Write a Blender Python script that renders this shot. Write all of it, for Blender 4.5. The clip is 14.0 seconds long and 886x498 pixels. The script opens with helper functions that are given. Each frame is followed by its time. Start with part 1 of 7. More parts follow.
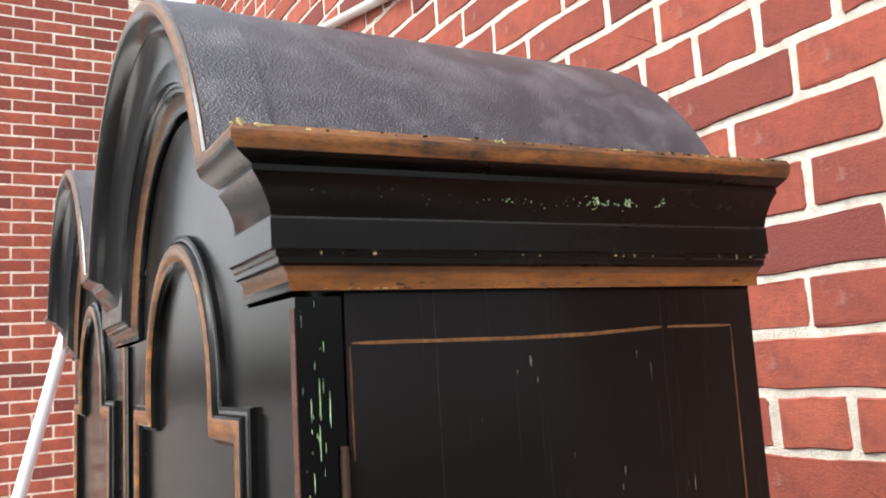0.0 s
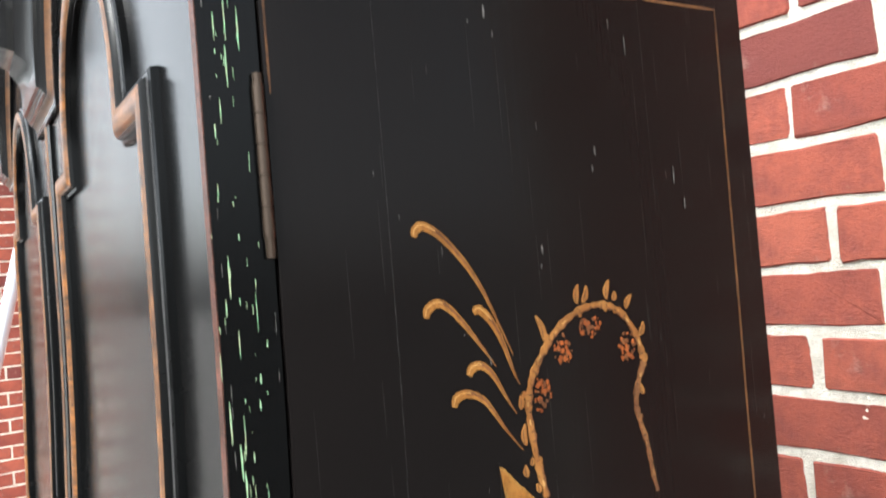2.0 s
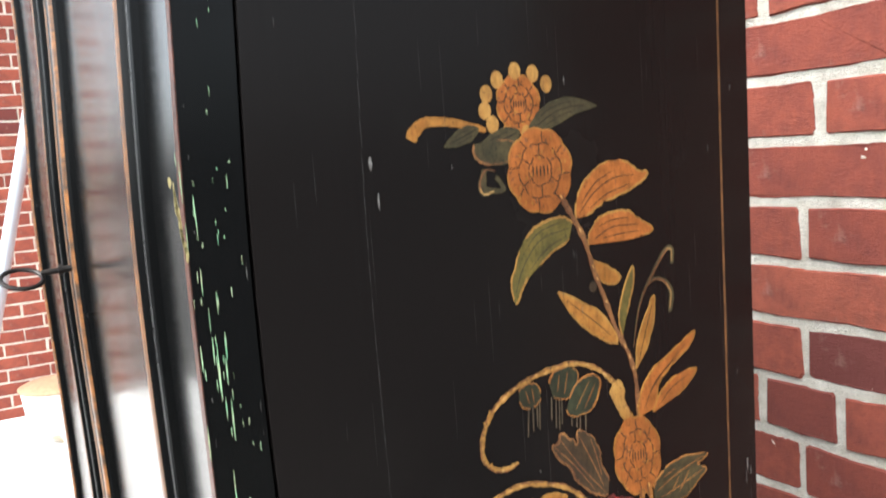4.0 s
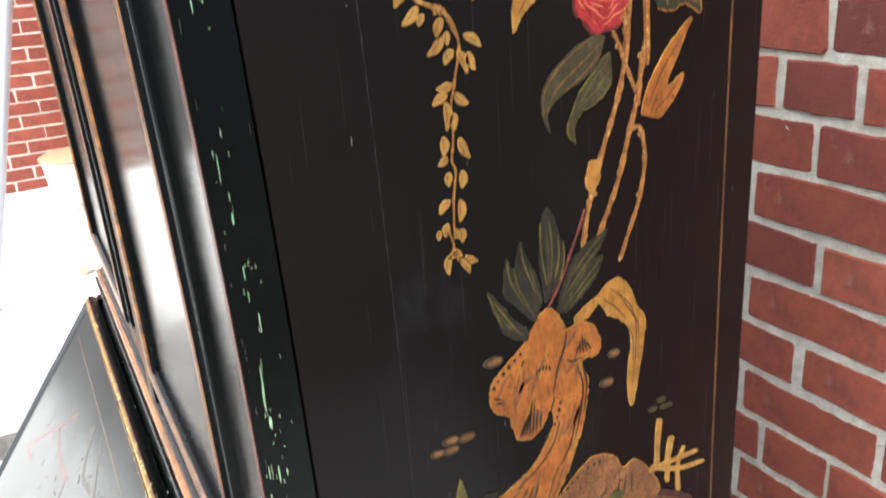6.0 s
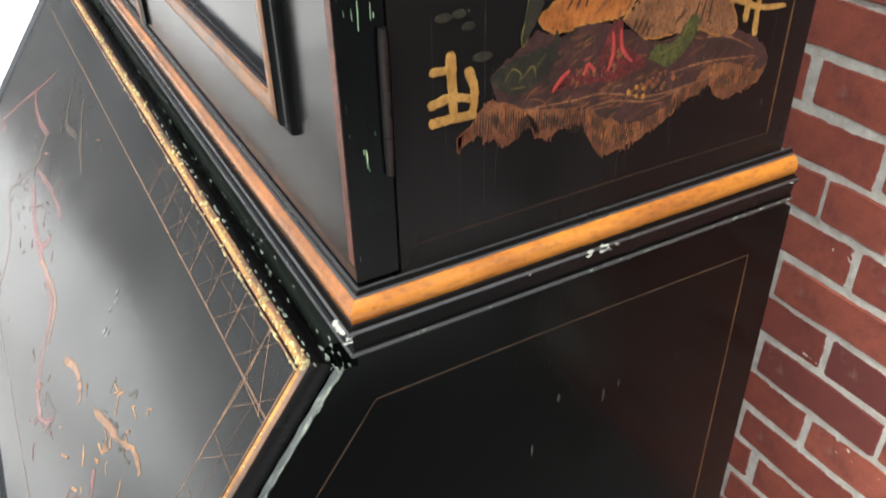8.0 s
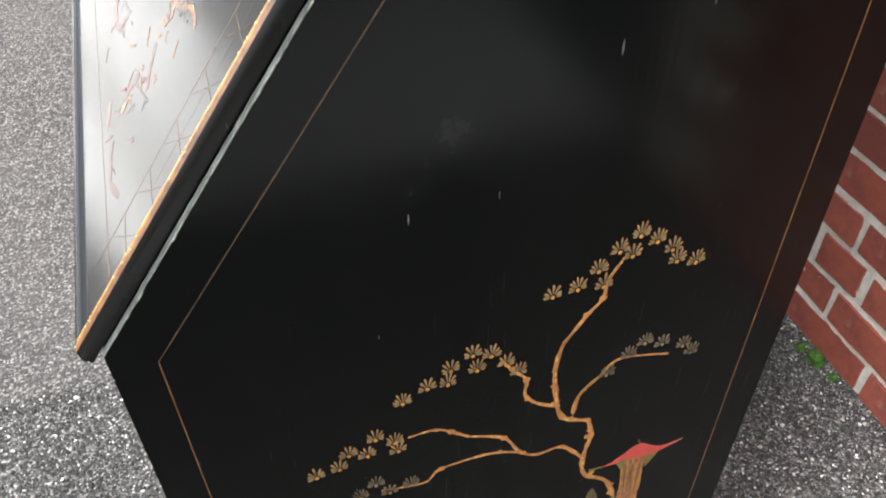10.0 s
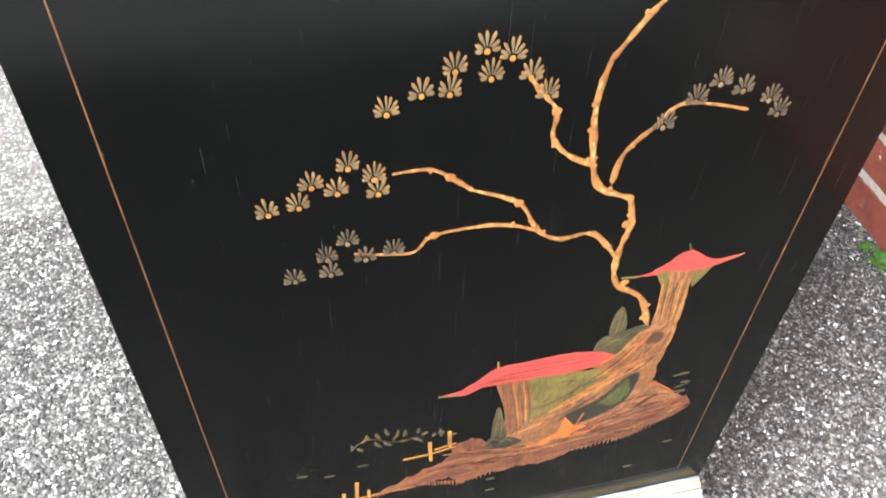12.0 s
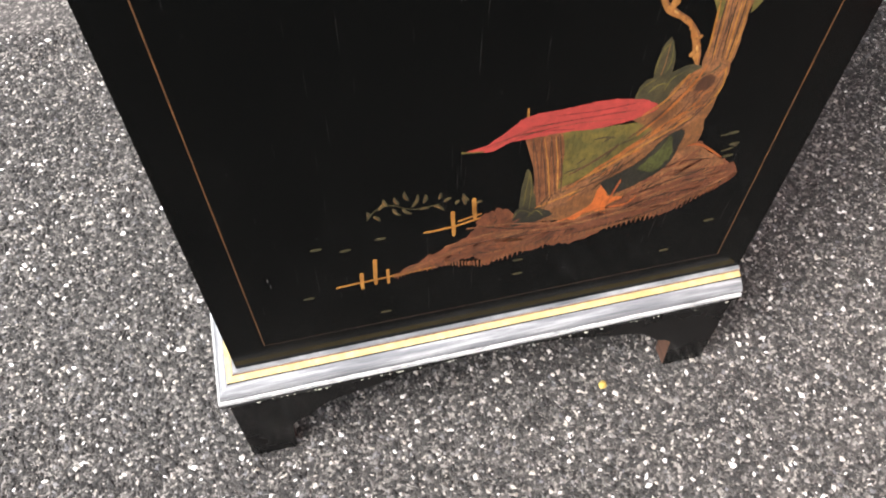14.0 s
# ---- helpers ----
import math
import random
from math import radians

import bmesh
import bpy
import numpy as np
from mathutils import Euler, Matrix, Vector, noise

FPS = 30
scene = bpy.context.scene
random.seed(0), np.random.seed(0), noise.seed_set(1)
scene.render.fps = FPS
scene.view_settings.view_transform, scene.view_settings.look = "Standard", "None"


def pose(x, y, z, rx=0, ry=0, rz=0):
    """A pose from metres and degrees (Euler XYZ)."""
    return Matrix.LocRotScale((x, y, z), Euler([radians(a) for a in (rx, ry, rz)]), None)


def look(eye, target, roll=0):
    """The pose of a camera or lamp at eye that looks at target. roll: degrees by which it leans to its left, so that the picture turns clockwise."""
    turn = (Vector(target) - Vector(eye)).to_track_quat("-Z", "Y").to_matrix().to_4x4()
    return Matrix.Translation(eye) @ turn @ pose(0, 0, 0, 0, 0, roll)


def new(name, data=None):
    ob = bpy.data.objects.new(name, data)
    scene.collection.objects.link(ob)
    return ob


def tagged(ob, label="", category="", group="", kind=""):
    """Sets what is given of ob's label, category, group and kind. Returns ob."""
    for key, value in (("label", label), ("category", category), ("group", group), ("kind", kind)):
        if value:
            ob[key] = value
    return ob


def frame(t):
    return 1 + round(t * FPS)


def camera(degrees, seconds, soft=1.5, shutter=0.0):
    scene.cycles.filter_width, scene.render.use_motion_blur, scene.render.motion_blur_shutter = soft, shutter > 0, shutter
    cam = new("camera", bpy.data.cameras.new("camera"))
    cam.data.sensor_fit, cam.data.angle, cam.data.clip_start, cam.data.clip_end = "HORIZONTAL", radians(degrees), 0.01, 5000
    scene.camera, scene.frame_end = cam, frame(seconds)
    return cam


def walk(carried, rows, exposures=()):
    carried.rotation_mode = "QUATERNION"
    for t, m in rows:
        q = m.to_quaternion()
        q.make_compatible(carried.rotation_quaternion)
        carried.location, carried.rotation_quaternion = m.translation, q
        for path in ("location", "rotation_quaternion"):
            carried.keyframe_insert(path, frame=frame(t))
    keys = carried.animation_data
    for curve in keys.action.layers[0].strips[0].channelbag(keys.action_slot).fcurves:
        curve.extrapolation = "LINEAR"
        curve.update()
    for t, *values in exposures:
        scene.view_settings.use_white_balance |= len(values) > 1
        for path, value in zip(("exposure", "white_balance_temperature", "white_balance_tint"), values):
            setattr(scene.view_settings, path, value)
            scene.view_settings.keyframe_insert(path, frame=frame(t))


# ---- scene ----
cam = camera(56.2, 14.0, soft=1.9, shutter=0.25)
PATH = [
    (0, (-0.071, -0.294, 1.674), (0.914, 1.425, 1.948), -3.6),
    (0.5, (-0.065, -0.293, 1.676), (0.937, 1.415, 1.955), -3.6),
    (1, (-0.057, -0.272, 1.646), (0.97, 1.429, 1.875), -3.8),
    (1.5, (-0.053, -0.254, 1.615), (0.992, 1.446, 1.746), -4.2),
    (2, (-0.036, -0.245, 1.581), (0.995, 1.468, 1.63), -5.0),
    (2.2, (-0.034, -0.247, 1.569), (0.985, 1.474, 1.587), -5.2),
    (4.3, (-0.025, -0.259, 1.406), (0.918, 1.48, 1.115), -4.1),
    (4.5, (-0.024, -0.26, 1.393), (0.906, 1.478, 1.052), -4.2),
    (5, (-0.02, -0.257, 1.353), (0.872, 1.47, 0.881), -4.3),
    (5.5, (-0.016, -0.26, 1.326), (0.842, 1.454, 0.754), -4.8),
    (6, (-0.017, -0.261, 1.286), (0.819, 1.42, 0.596), -4.4),
    (6.5, (-0.024, -0.263, 1.251), (0.771, 1.373, 0.42), -3.9),
    (7, (-0.027, -0.267, 1.214), (0.727, 1.324, 0.265), -3.5),
    (7.5, (-0.042, -0.278, 1.183), (0.685, 1.271, 0.148), -2.8),
    (8, (-0.064, -0.253, 1.15), (0.726, 1.218, 0.049), -1.3),
    (8.5, (-0.047, -0.273, 1.106), (0.696, 1.17, -0.063), -0.3),
    (9, (-0.06, -0.295, 1.06), (0.513, 1.146, -0.203), -0.5),
    (9.2, (-0.066, -0.306, 1.054), (0.469, 1.126, -0.236), -0.7),
    (11.3, (-0.056, -0.293, 0.891), (0.313, 1.065, -0.53), 1.6),
    (11.5, (-0.053, -0.292, 0.872), (0.303, 1.06, -0.558), 2.0),
    (12, (-0.045, -0.298, 0.832), (0.308, 1.016, -0.633), 2.5),
    (12.5, (-0.041, -0.296, 0.795), (0.283, 0.96, -0.728), 1.6),
    (13, (-0.043, -0.301, 0.775), (0.26, 0.887, -0.805), 1.1),
    (13.5, (-0.046, -0.312, 0.754), (0.227, 0.824, -0.869), 0.3),
    (14, (-0.053, -0.32, 0.739), (0.213, 0.77, -0.916), 0.4),
]
walk(cam, [(t, look(eye, target, roll)) for t, eye, target, roll in PATH],
     exposures=[(0.0, 1.8, 6500, 10), (1.0, 1.8, 6480, 9), (1.5, 2.06, 6350, 7), (2.0, 2.14, 6180, 6), (4.5, 2.06, 6090, 6), (5.5, 2.1, 6080, 6), (7.0, 1.94, 6080, 6), (8.0, 1.74, 6120, 6), (9.2, 1.82, 6200, 8), (11.5, 2.98, 6120, 6), (12.0, 3.22, 6120, 6), (12.5, 3.2, 6220, 6), (13.0, 2.97, 6330, 8), (13.5, 2.7, 6430, 10), (14.0, 2.18, 6500, 12)])

# ---- light ----
world = bpy.data.worlds.new("sky")
scene.world = world
world.use_nodes = True
wn = world.node_tree.nodes
sky = wn.new("ShaderNodeTexSky")
sky.sky_type = "NISHITA"
sky.sun_disc = False
sky.sun_elevation, sky.sun_rotation = radians(50), radians(250)
sky.dust_density = 4.0
wn["Background"].inputs["Strength"].default_value = 0.13
pale = wn.new("ShaderNodeHueSaturation")
pale.inputs["Saturation"].default_value = 0.18
world.node_tree.links.new(sky.outputs[0], pale.inputs["Color"])
world.node_tree.links.new(pale.outputs[0], wn["Background"].inputs["Color"])
sun = new("sun", bpy.data.lights.new("sun", "SUN"))
sun.data.energy, sun.data.angle, sun.data.color = 1.0, radians(25), (1.0, 0.96, 0.9)
sun.matrix_world = look((-3, -1.2, 4.5), (0, 0, 0))


# ---- materials ----
def shader(name, base, rough=0.5, metal=0.0, spec=0.5):
    m = bpy.data.materials.new(name)
    m.use_nodes = True
    n = m.node_tree.nodes["Principled BSDF"]
    n.inputs["Base Color"].default_value = (*base, 1)
    n.inputs["Roughness"].default_value = rough
    n.inputs["Metallic"].default_value = metal
    n.inputs["Specular IOR Level"].default_value = spec
    return m


class Nodes:
    """Short hands for building a node tree."""

    def __init__(self, mat):
        self.tree = mat.node_tree
        self.bsdf = self.tree.nodes["Principled BSDF"]

    def add(self, kind, **values):
        n = self.tree.nodes.new(kind)
        for k, v in values.items():
            n.inputs[k.replace("_", " ")].default_value = v
        return n

    def link(self, a, b):
        self.tree.links.new(a, b)

    def coords(self, scale=(1, 1, 1)):
        c = self.add("ShaderNodeTexCoord")
        m = self.add("ShaderNodeMapping")
        m.inputs["Scale"].default_value = scale
        self.link(c.outputs["Object"], m.inputs["Vector"])
        return m.outputs[0]

    def noise(self, vec, scale, detail=4, rough=0.6):
        n = self.add("ShaderNodeTexNoise", Scale=scale, Detail=detail, Roughness=rough)
        self.link(vec, n.inputs["Vector"])
        return n.outputs["Fac"]

    def ramp(self, fac, stops):
        r = self.add("ShaderNodeValToRGB")
        els = r.color_ramp.elements
        while len(els) < len(stops):
            els.new(0.5)
        for e, (p, c) in zip(els, stops):
            e.position = p
            e.color = (*c, 1) if len(c) == 3 else c
        self.link(fac, r.inputs["Fac"])
        return r.outputs["Color"]

    def mix(self, fac, a, b, mode="MIX"):
        m = self.tree.nodes.new("ShaderNodeMix")
        m.data_type, m.blend_type = "RGBA", mode
        for s, v in ((0, fac), (6, a), (7, b)):
            if hasattr(v, "links"):
                self.link(v, m.inputs[s])
            elif s == 0:
                m.inputs[0].default_value = v
            else:
                m.inputs[s].default_value = (*v, 1)
        return m.outputs[2]

    def bump(self, height, strength, dist):
        b = self.add("ShaderNodeBump", Strength=strength, Distance=dist)
        self.link(height, b.inputs["Height"])
        self.link(b.outputs[0], self.bsdf.inputs["Normal"])

    def base(self, col):
        self.link(col, self.bsdf.inputs["Base Color"])

    def rough(self, col):
        self.link(col, self.bsdf.inputs["Roughness"])


def grey(v):
    return (v, v, v)


def lacquer(name, base=(0.0014, 0.0012, 0.0010), rough=(0.11, 0.22), spec=0.10, relief=0.3, bloom=0.0):
    """Old black lacquer: fine upright grain, uneven gloss and, where asked, a patchy pale bloom."""
    m = shader(name, base, 0.25, 0.0, spec)
    n = Nodes(m)
    v = n.coords()
    big = n.noise(v, 9, 5)
    grain = n.noise(n.coords((260, 260, 9)), 1, 3)
    warm = tuple(c * k for c, k in zip(base, (1.4, 1.3, 1.2)))
    col = n.mix(big, base, warm)
    if bloom:
        cloud = n.ramp(n.noise(n.coords((14, 14, 11)), 1, 6, 0.62), [(0.60, grey(0)), (0.74, grey(1))])
        drag = n.ramp(n.noise(n.coords((70, 70, 34)), 1, 6, 0.75), [(0.46, grey(0)), (0.72, grey(1))])
        specks = n.ramp(n.noise(v, 330, 3, 0.6), [(0.70, grey(0)), (0.78, grey(1))])
        col = n.mix(n.mix(1.0, cloud, drag, "MULTIPLY"), col, (bloom, bloom, bloom * 0.98))
        col = n.mix(n.mix(0.75, specks, grey(0)), col, (bloom * 0.7, bloom * 0.68, bloom * 0.62))
    n.base(col)
    n.rough(n.ramp(big, [(0.3, grey(rough[0])), (0.7, grey(rough[1]))]))
    n.bump(grain, relief, 0.0004)
    return m


LACQUER = lacquer("black_lacquer", (0.0009, 0.0011, 0.0011), relief=0.14, bloom=0.013)
UPPER = lacquer("brown_black_lacquer", (0.0048, 0.0041, 0.0041), (0.14, 0.28), 0.095, bloom=0.014)
EDGE = lacquer("black_edge", (0.0045, 0.005, 0.006), (0.14, 0.3), 0.5)
# sky reflection on the black base moulding, put into streaky grey colour
SKY_SHEEN = shader("silvery_worn_edge", (0.14, 0.145, 0.15), 0.28, 0.0, 0.8)
_n = Nodes(SKY_SHEEN)
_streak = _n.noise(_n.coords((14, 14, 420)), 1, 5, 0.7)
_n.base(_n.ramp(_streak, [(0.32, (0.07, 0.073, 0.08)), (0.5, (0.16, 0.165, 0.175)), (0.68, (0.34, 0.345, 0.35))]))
# brighter sky glint along the lower fillet, also held in the colour
SKY_SHEEN_PALE = shader("pale_worn_edge", (0.42, 0.42, 0.43), 0.3, 0.0, 0.8)
_n = Nodes(SKY_SHEEN_PALE)
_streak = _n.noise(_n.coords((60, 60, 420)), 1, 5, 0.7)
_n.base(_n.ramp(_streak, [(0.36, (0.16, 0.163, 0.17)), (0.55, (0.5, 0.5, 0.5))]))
# grey for rubbed edges that also paints the highlights along them
RUBBED_GLINT = lacquer("rubbed_edge", (0.028, 0.0285, 0.030), (0.22, 0.36), 0.7, 0.02)
FOOT = lacquer("black_foot", (0.0028, 0.0028, 0.0029), (0.2, 0.34), 0.16, 0.0, 0.02)
# lighter black that paints highlight lines on the cornice ridges
RIDGE = lacquer("rubbed_black_ridge", (0.0090, 0.0090, 0.0092), (0.22, 0.36), 0.4, 0.05)
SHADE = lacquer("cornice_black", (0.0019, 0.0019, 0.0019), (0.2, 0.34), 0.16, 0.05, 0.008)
STILE = lacquer("black_door_edge", (0.0011, 0.0013, 0.0015), (0.16, 0.3), 0.15, 0.3)
LID = lacquer("polished_lid_lacquer", (0.0040, 0.0040, 0.0043), (0.11, 0.21), 1.0, 0.06, 0.03)
DESK = lacquer("greenish_black_lacquer", (0.0060, 0.0078, 0.0064), (0.24, 0.4), 0.5, 0.2, 0.06)
FRONT = lacquer("front_lacquer", (0.0034, 0.0034, 0.0036), (0.13, 0.22), 0.55, 0.08)


# scuffed wear, its grey lightened to carry the edge's sheen as well
def scuffed_mat():
    m = shader("scuffed_edge", (0.04, 0.043, 0.038), 0.3, 0.0, 0.6)
    n = Nodes(m)
    g = n.noise(n.coords((60, 260, 60)), 1, 6, 0.75)
    n.base(n.ramp(g, [(0.35, (0.025, 0.027, 0.027)), (0.58, (0.085, 0.09, 0.085)), (0.68, (0.30, 0.33, 0.25))]))
    return m


SCUFFED = scuffed_mat()


def gilt(name, base, dark, rough=0.42, spots=0.35):
    m = shader(name, base, rough, 0.0)
    n = Nodes(m)
    v = n.coords((0.22, 0.22, 1.0))
    worn = n.noise(v, 80, 6, 0.7)
    fine = n.noise(n.coords((0.5, 0.5, 1.0)), 480, 4)
    col = n.mix(n.ramp(worn, [(0.36, grey(1)), (0.58, grey(0))]), base, dark)
    col = n.mix(n.ramp(fine, [(0.3, grey(0.35)), (0.5, grey(0))]), col, (0.03, 0.02, 0.012))
    spot = n.noise(v, 170, 6, 0.75)
    col = n.mix(n.ramp(spot, [(0.30, grey(spots)), (0.40 + 0.12 * spots, grey(0))]), col, (0.02, 0.012, 0.007))
    n.base(col)
    n.bump(fine, 0.25, 0.0006)
    return m


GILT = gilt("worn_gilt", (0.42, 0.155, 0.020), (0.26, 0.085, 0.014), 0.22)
GILT_OLD = gilt("patinated_gilt", (0.25, 0.095, 0.022), (0.085, 0.034, 0.013), 0.3, 1.3)
GILT_LID = gilt("lid_gilt", (0.36, 0.20, 0.045), (0.20, 0.085, 0.02), 0.24, 0.4)
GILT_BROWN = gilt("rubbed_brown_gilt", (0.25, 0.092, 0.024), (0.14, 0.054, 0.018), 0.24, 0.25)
GILT_COVE = gilt("cove_gilt", (0.23, 0.082, 0.015), (0.12, 0.042, 0.011), 0.22, 0.6)
GILT_DARK = gilt("brown_gilt", (0.15, 0.065, 0.024), (0.055, 0.026, 0.014))


def canvas():
    m = shader("dome_covering", (0.03, 0.028, 0.035), 0.45)
    n = Nodes(m)
    v = n.coords()
    weave = n.noise(n.coords((900, 900, 900)), 1, 2)
    scuff = n.noise(n.coords((1, 0.55, 1)), 38, 8, 0.8)
    n.base(n.mix(n.ramp(scuff, [(0.46, grey(0)), (0.78, grey(1))]), (0.026, 0.028, 0.038), (0.12, 0.12, 0.135)))
    n.rough(n.ramp(scuff, [(0.3, grey(0.28)), (0.7, grey(0.5))]))
    n.bump(weave, 0.9, 0.001)
    return m


CANVAS = canvas()


def wood_mat():
    m = shader("worn_brown_wood", (0.08, 0.035, 0.02), 0.7)
    n = Nodes(m)
    g = n.noise(n.coords((30, 30, 300)), 1, 5, 0.7)
    n.base(n.ramp(g, [(0.35, (0.03, 0.015, 0.01)), (0.6, (0.10, 0.045, 0.025))]))
    return m


ENDGRAIN = wood_mat()


def brick_mat(name, reds):
    m = shader(name, reds[0], 0.9, 0.0, 0.15)
    n = Nodes(m)
    v = n.coords()
    info = n.add("ShaderNodeObjectInfo")
    isl = n.add("ShaderNodeNewGeometry")
    add = n.add("ShaderNodeMath")
    add.operation = "ADD"
    n.link(info.outputs["Random"], add.inputs[0])
    n.link(isl.outputs["Random Per Island"], add.inputs[1])
    fr = n.add("ShaderNodeMath")
    fr.operation = "FRACT"
    n.link(add.outputs[0], fr.inputs[0])
    tone = n.ramp(fr.outputs[0], [(0.0, reds[0]), (0.4, reds[1]), (0.8, reds[2]), (1.0, reds[3])])
    blot = n.noise(v, 30, 5, 0.65)
    fine = n.noise(v, 300, 4, 0.7)
    col = n.mix(n.ramp(blot, [(0.4, grey(0)), (0.72, grey(0.7))]), tone, reds[3])
    col = n.mix(n.ramp(fine, [(0.28, grey(0.5)), (0.42, grey(0))]), col, (0.10, 0.03, 0.02))
    smear = n.noise(v, 14, 6, 0.75)
    col = n.mix(n.ramp(smear, [(0.60, grey(0)), (0.78, grey(0.45))]), col, (0.42, 0.30, 0.25))
    drag = n.noise(n.coords((110, 70, 140)), 1, 6, 0.75)
    col = n.mix(n.ramp(drag, [(0.30, grey(0.5)), (0.46, grey(0))]), col, (0.10, 0.032, 0.026))
    n.base(col)
    n.bump(n.mix(0.5, fine, drag), 0.9, 0.0025)
    return m


REDS = [(0.30, 0.086, 0.055), (0.26, 0.070, 0.046), (0.215, 0.057, 0.04), (0.125, 0.038, 0.034)]
BRICK = brick_mat("red_brick", REDS)
BRICK_FAR = brick_mat("red_brick_far", REDS)
BRICK_GREY = brick_mat("grey_brick", [(0.46, 0.42, 0.38), (0.40, 0.37, 0.34), (0.36, 0.33, 0.30), (0.29, 0.26, 0.24)])


def mortar_mat():
    m = shader("mortar", (0.6, 0.58, 0.53), 0.95, 0.0, 0.15)
    n = Nodes(m)
    v = n.coords()
    a, b = n.noise(v, 45, 5), n.noise(v, 350, 5, 0.7)
    col = n.mix(n.ramp(a, [(0.3, grey(0)), (0.7, grey(1))]), (0.80, 0.76, 0.68), (0.54, 0.50, 0.42))
    n.base(n.mix(n.ramp(b, [(0.3, grey(0.5)), (0.48, grey(0))]), col, (0.3, 0.27, 0.23)))
    n.bump(b, 1.0, 0.006)
    return m


MORTAR = mortar_mat()


def asphalt_mat():
    m = shader("asphalt", (0.08, 0.08, 0.08), 0.85, 0.0, 0.3)
    n = Nodes(m)
    v = n.coords()
    cells = n.add("ShaderNodeTexVoronoi", Scale=330.0)
    n.link(v, cells.inputs["Vector"])
    fine = n.noise(v, 700, 5, 0.75)
    big = n.noise(v, 3, 5)
    sep = n.add("ShaderNodeSeparateColor")
    n.link(cells.outputs["Color"], sep.inputs[0])
    stone = n.ramp(sep.outputs[0], [(0.0, grey(0.018)), (0.45, (0.06, 0.056, 0.054)), (0.8, (0.17, 0.16, 0.15)), (1.0, (0.5, 0.47, 0.43))])
    col = n.mix(n.ramp(fine, [(0.35, grey(0.7)), (0.55, grey(0))]), stone, (0.025, 0.024, 0.023))
    col = n.mix(n.ramp(big, [(0.3, grey(0)), (0.7, grey(0.35))]), col, (0.15, 0.142, 0.134))
    n.base(col)
    n.bump(fine, 0.9, 0.003)
    return m


ASPHALT = asphalt_mat()

WHITE = shader("white_paint", (0.8, 0.81, 0.82), 0.4)
POLE = shader("grey_white_paint", (0.50, 0.55, 0.60), 0.35)
PIPE = shader("pale_metal", (0.55, 0.56, 0.55), 0.35, 0.6)


def concrete_mat(name, k):
    m = shader(name, (0.72 * k, 0.71 * k, 0.69 * k), 0.9)
    n = Nodes(m)
    v = n.coords()
    n.base(n.mix(n.noise(v, 6, 6), (0.78 * k, 0.77 * k, 0.74 * k), (0.62 * k, 0.61 * k, 0.58 * k)))
    n.bump(n.noise(v, 200, 4), 0.4, 0.001)
    return m


CONCRETE = concrete_mat("pale_concrete", 1.0)
REFLECTOR_CONCRETE = concrete_mat("worn_concrete", 0.8)


def paint(name, a, b, gap=0.0, rough=0.38, rubbed=True, spec=0.22):
    """Brushed, slightly worn decorator's paint of two tones."""
    m = shader(name, a, rough, 0.0, spec)
    n = Nodes(m)
    v = n.coords()
    brush = n.noise(v, 120, 5, 0.7)
    streak = n.noise(n.coords((420, 420, 130)), 1, 4, 0.7)
    patchy = n.noise(v, 45, 4, 0.6)
    wear = n.noise(v, 700, 4, 0.7)
    dark = tuple(0.42 * c for c in b)
    col = n.mix(n.ramp(brush, [(0.35, grey(0)), (0.62, grey(1))]), a, b)
    if rubbed:
        col = n.mix(n.ramp(streak, [(0.36, grey(0.5)), (0.55, grey(0))]), col, dark)
        col = n.mix(n.ramp(patchy, [(0.34, grey(0.5)), (0.52, grey(0))]), col, dark)
    n.base(n.mix(n.ramp(wear, [(0.30 + gap, grey(0.85)), (0.42 + gap, grey(0))]), col, (0.012, 0.009, 0.006)))
    n.bump(wear, 0.25, 0.0003)
    return m


OCHRE = paint("ochre_paint", (0.336, 0.160, 0.036), (0.240, 0.096, 0.018))
ORANGE = paint("orange_paint", (0.34, 0.115, 0.026), (0.21, 0.066, 0.014))
GOLD = paint("gold_paint", (0.36, 0.20, 0.055), (0.26, 0.125, 0.03))
BRIGHT_GOLD = paint("pale_gold_paint", (0.43, 0.345, 0.18), (0.33, 0.25, 0.11), -0.05, 0.38, False)
BRONZE = paint("bronze_paint", (0.256, 0.120, 0.040), (0.120, 0.052, 0.024))
GOLDBROWN = paint("golden_brown_paint", (0.336, 0.160, 0.044), (0.240, 0.092, 0.024))
RUST = paint("rust_paint", (0.17, 0.058, 0.025), (0.09, 0.031, 0.016), 0.04)
RED = paint("red_paint", (0.336, 0.028, 0.028), (0.240, 0.018, 0.019))
OLIVE = paint("olive_paint", (0.070, 0.056, 0.024), (0.028, 0.026, 0.014), 0.04)
GREEN = paint("green_paint", (0.032, 0.038, 0.020), (0.014, 0.018, 0.011), 0.03)
GREENGOLD = paint("green_gold_paint", (0.13, 0.098, 0.022), (0.07, 0.060, 0.018))
BROWN = paint("brown_paint", (0.060, 0.038, 0.018), (0.030, 0.021, 0.013), 0.04)
UMBER = paint("umber_paint", (0.10, 0.042, 0.02), (0.05, 0.022, 0.013), 0.04)
SIENNA = paint("sienna_paint", (0.21, 0.080, 0.030), (0.11, 0.042, 0.018), 0.02)
COPPER = paint("copper_paint", (0.245, 0.108, 0.044), (0.13, 0.055, 0.024), 0.05)
HIGHLIGHT = paint("pale_gold_highlight", (0.50, 0.30, 0.11), (0.38, 0.20, 0.06), 0.0, 0.34, False, 0.35)
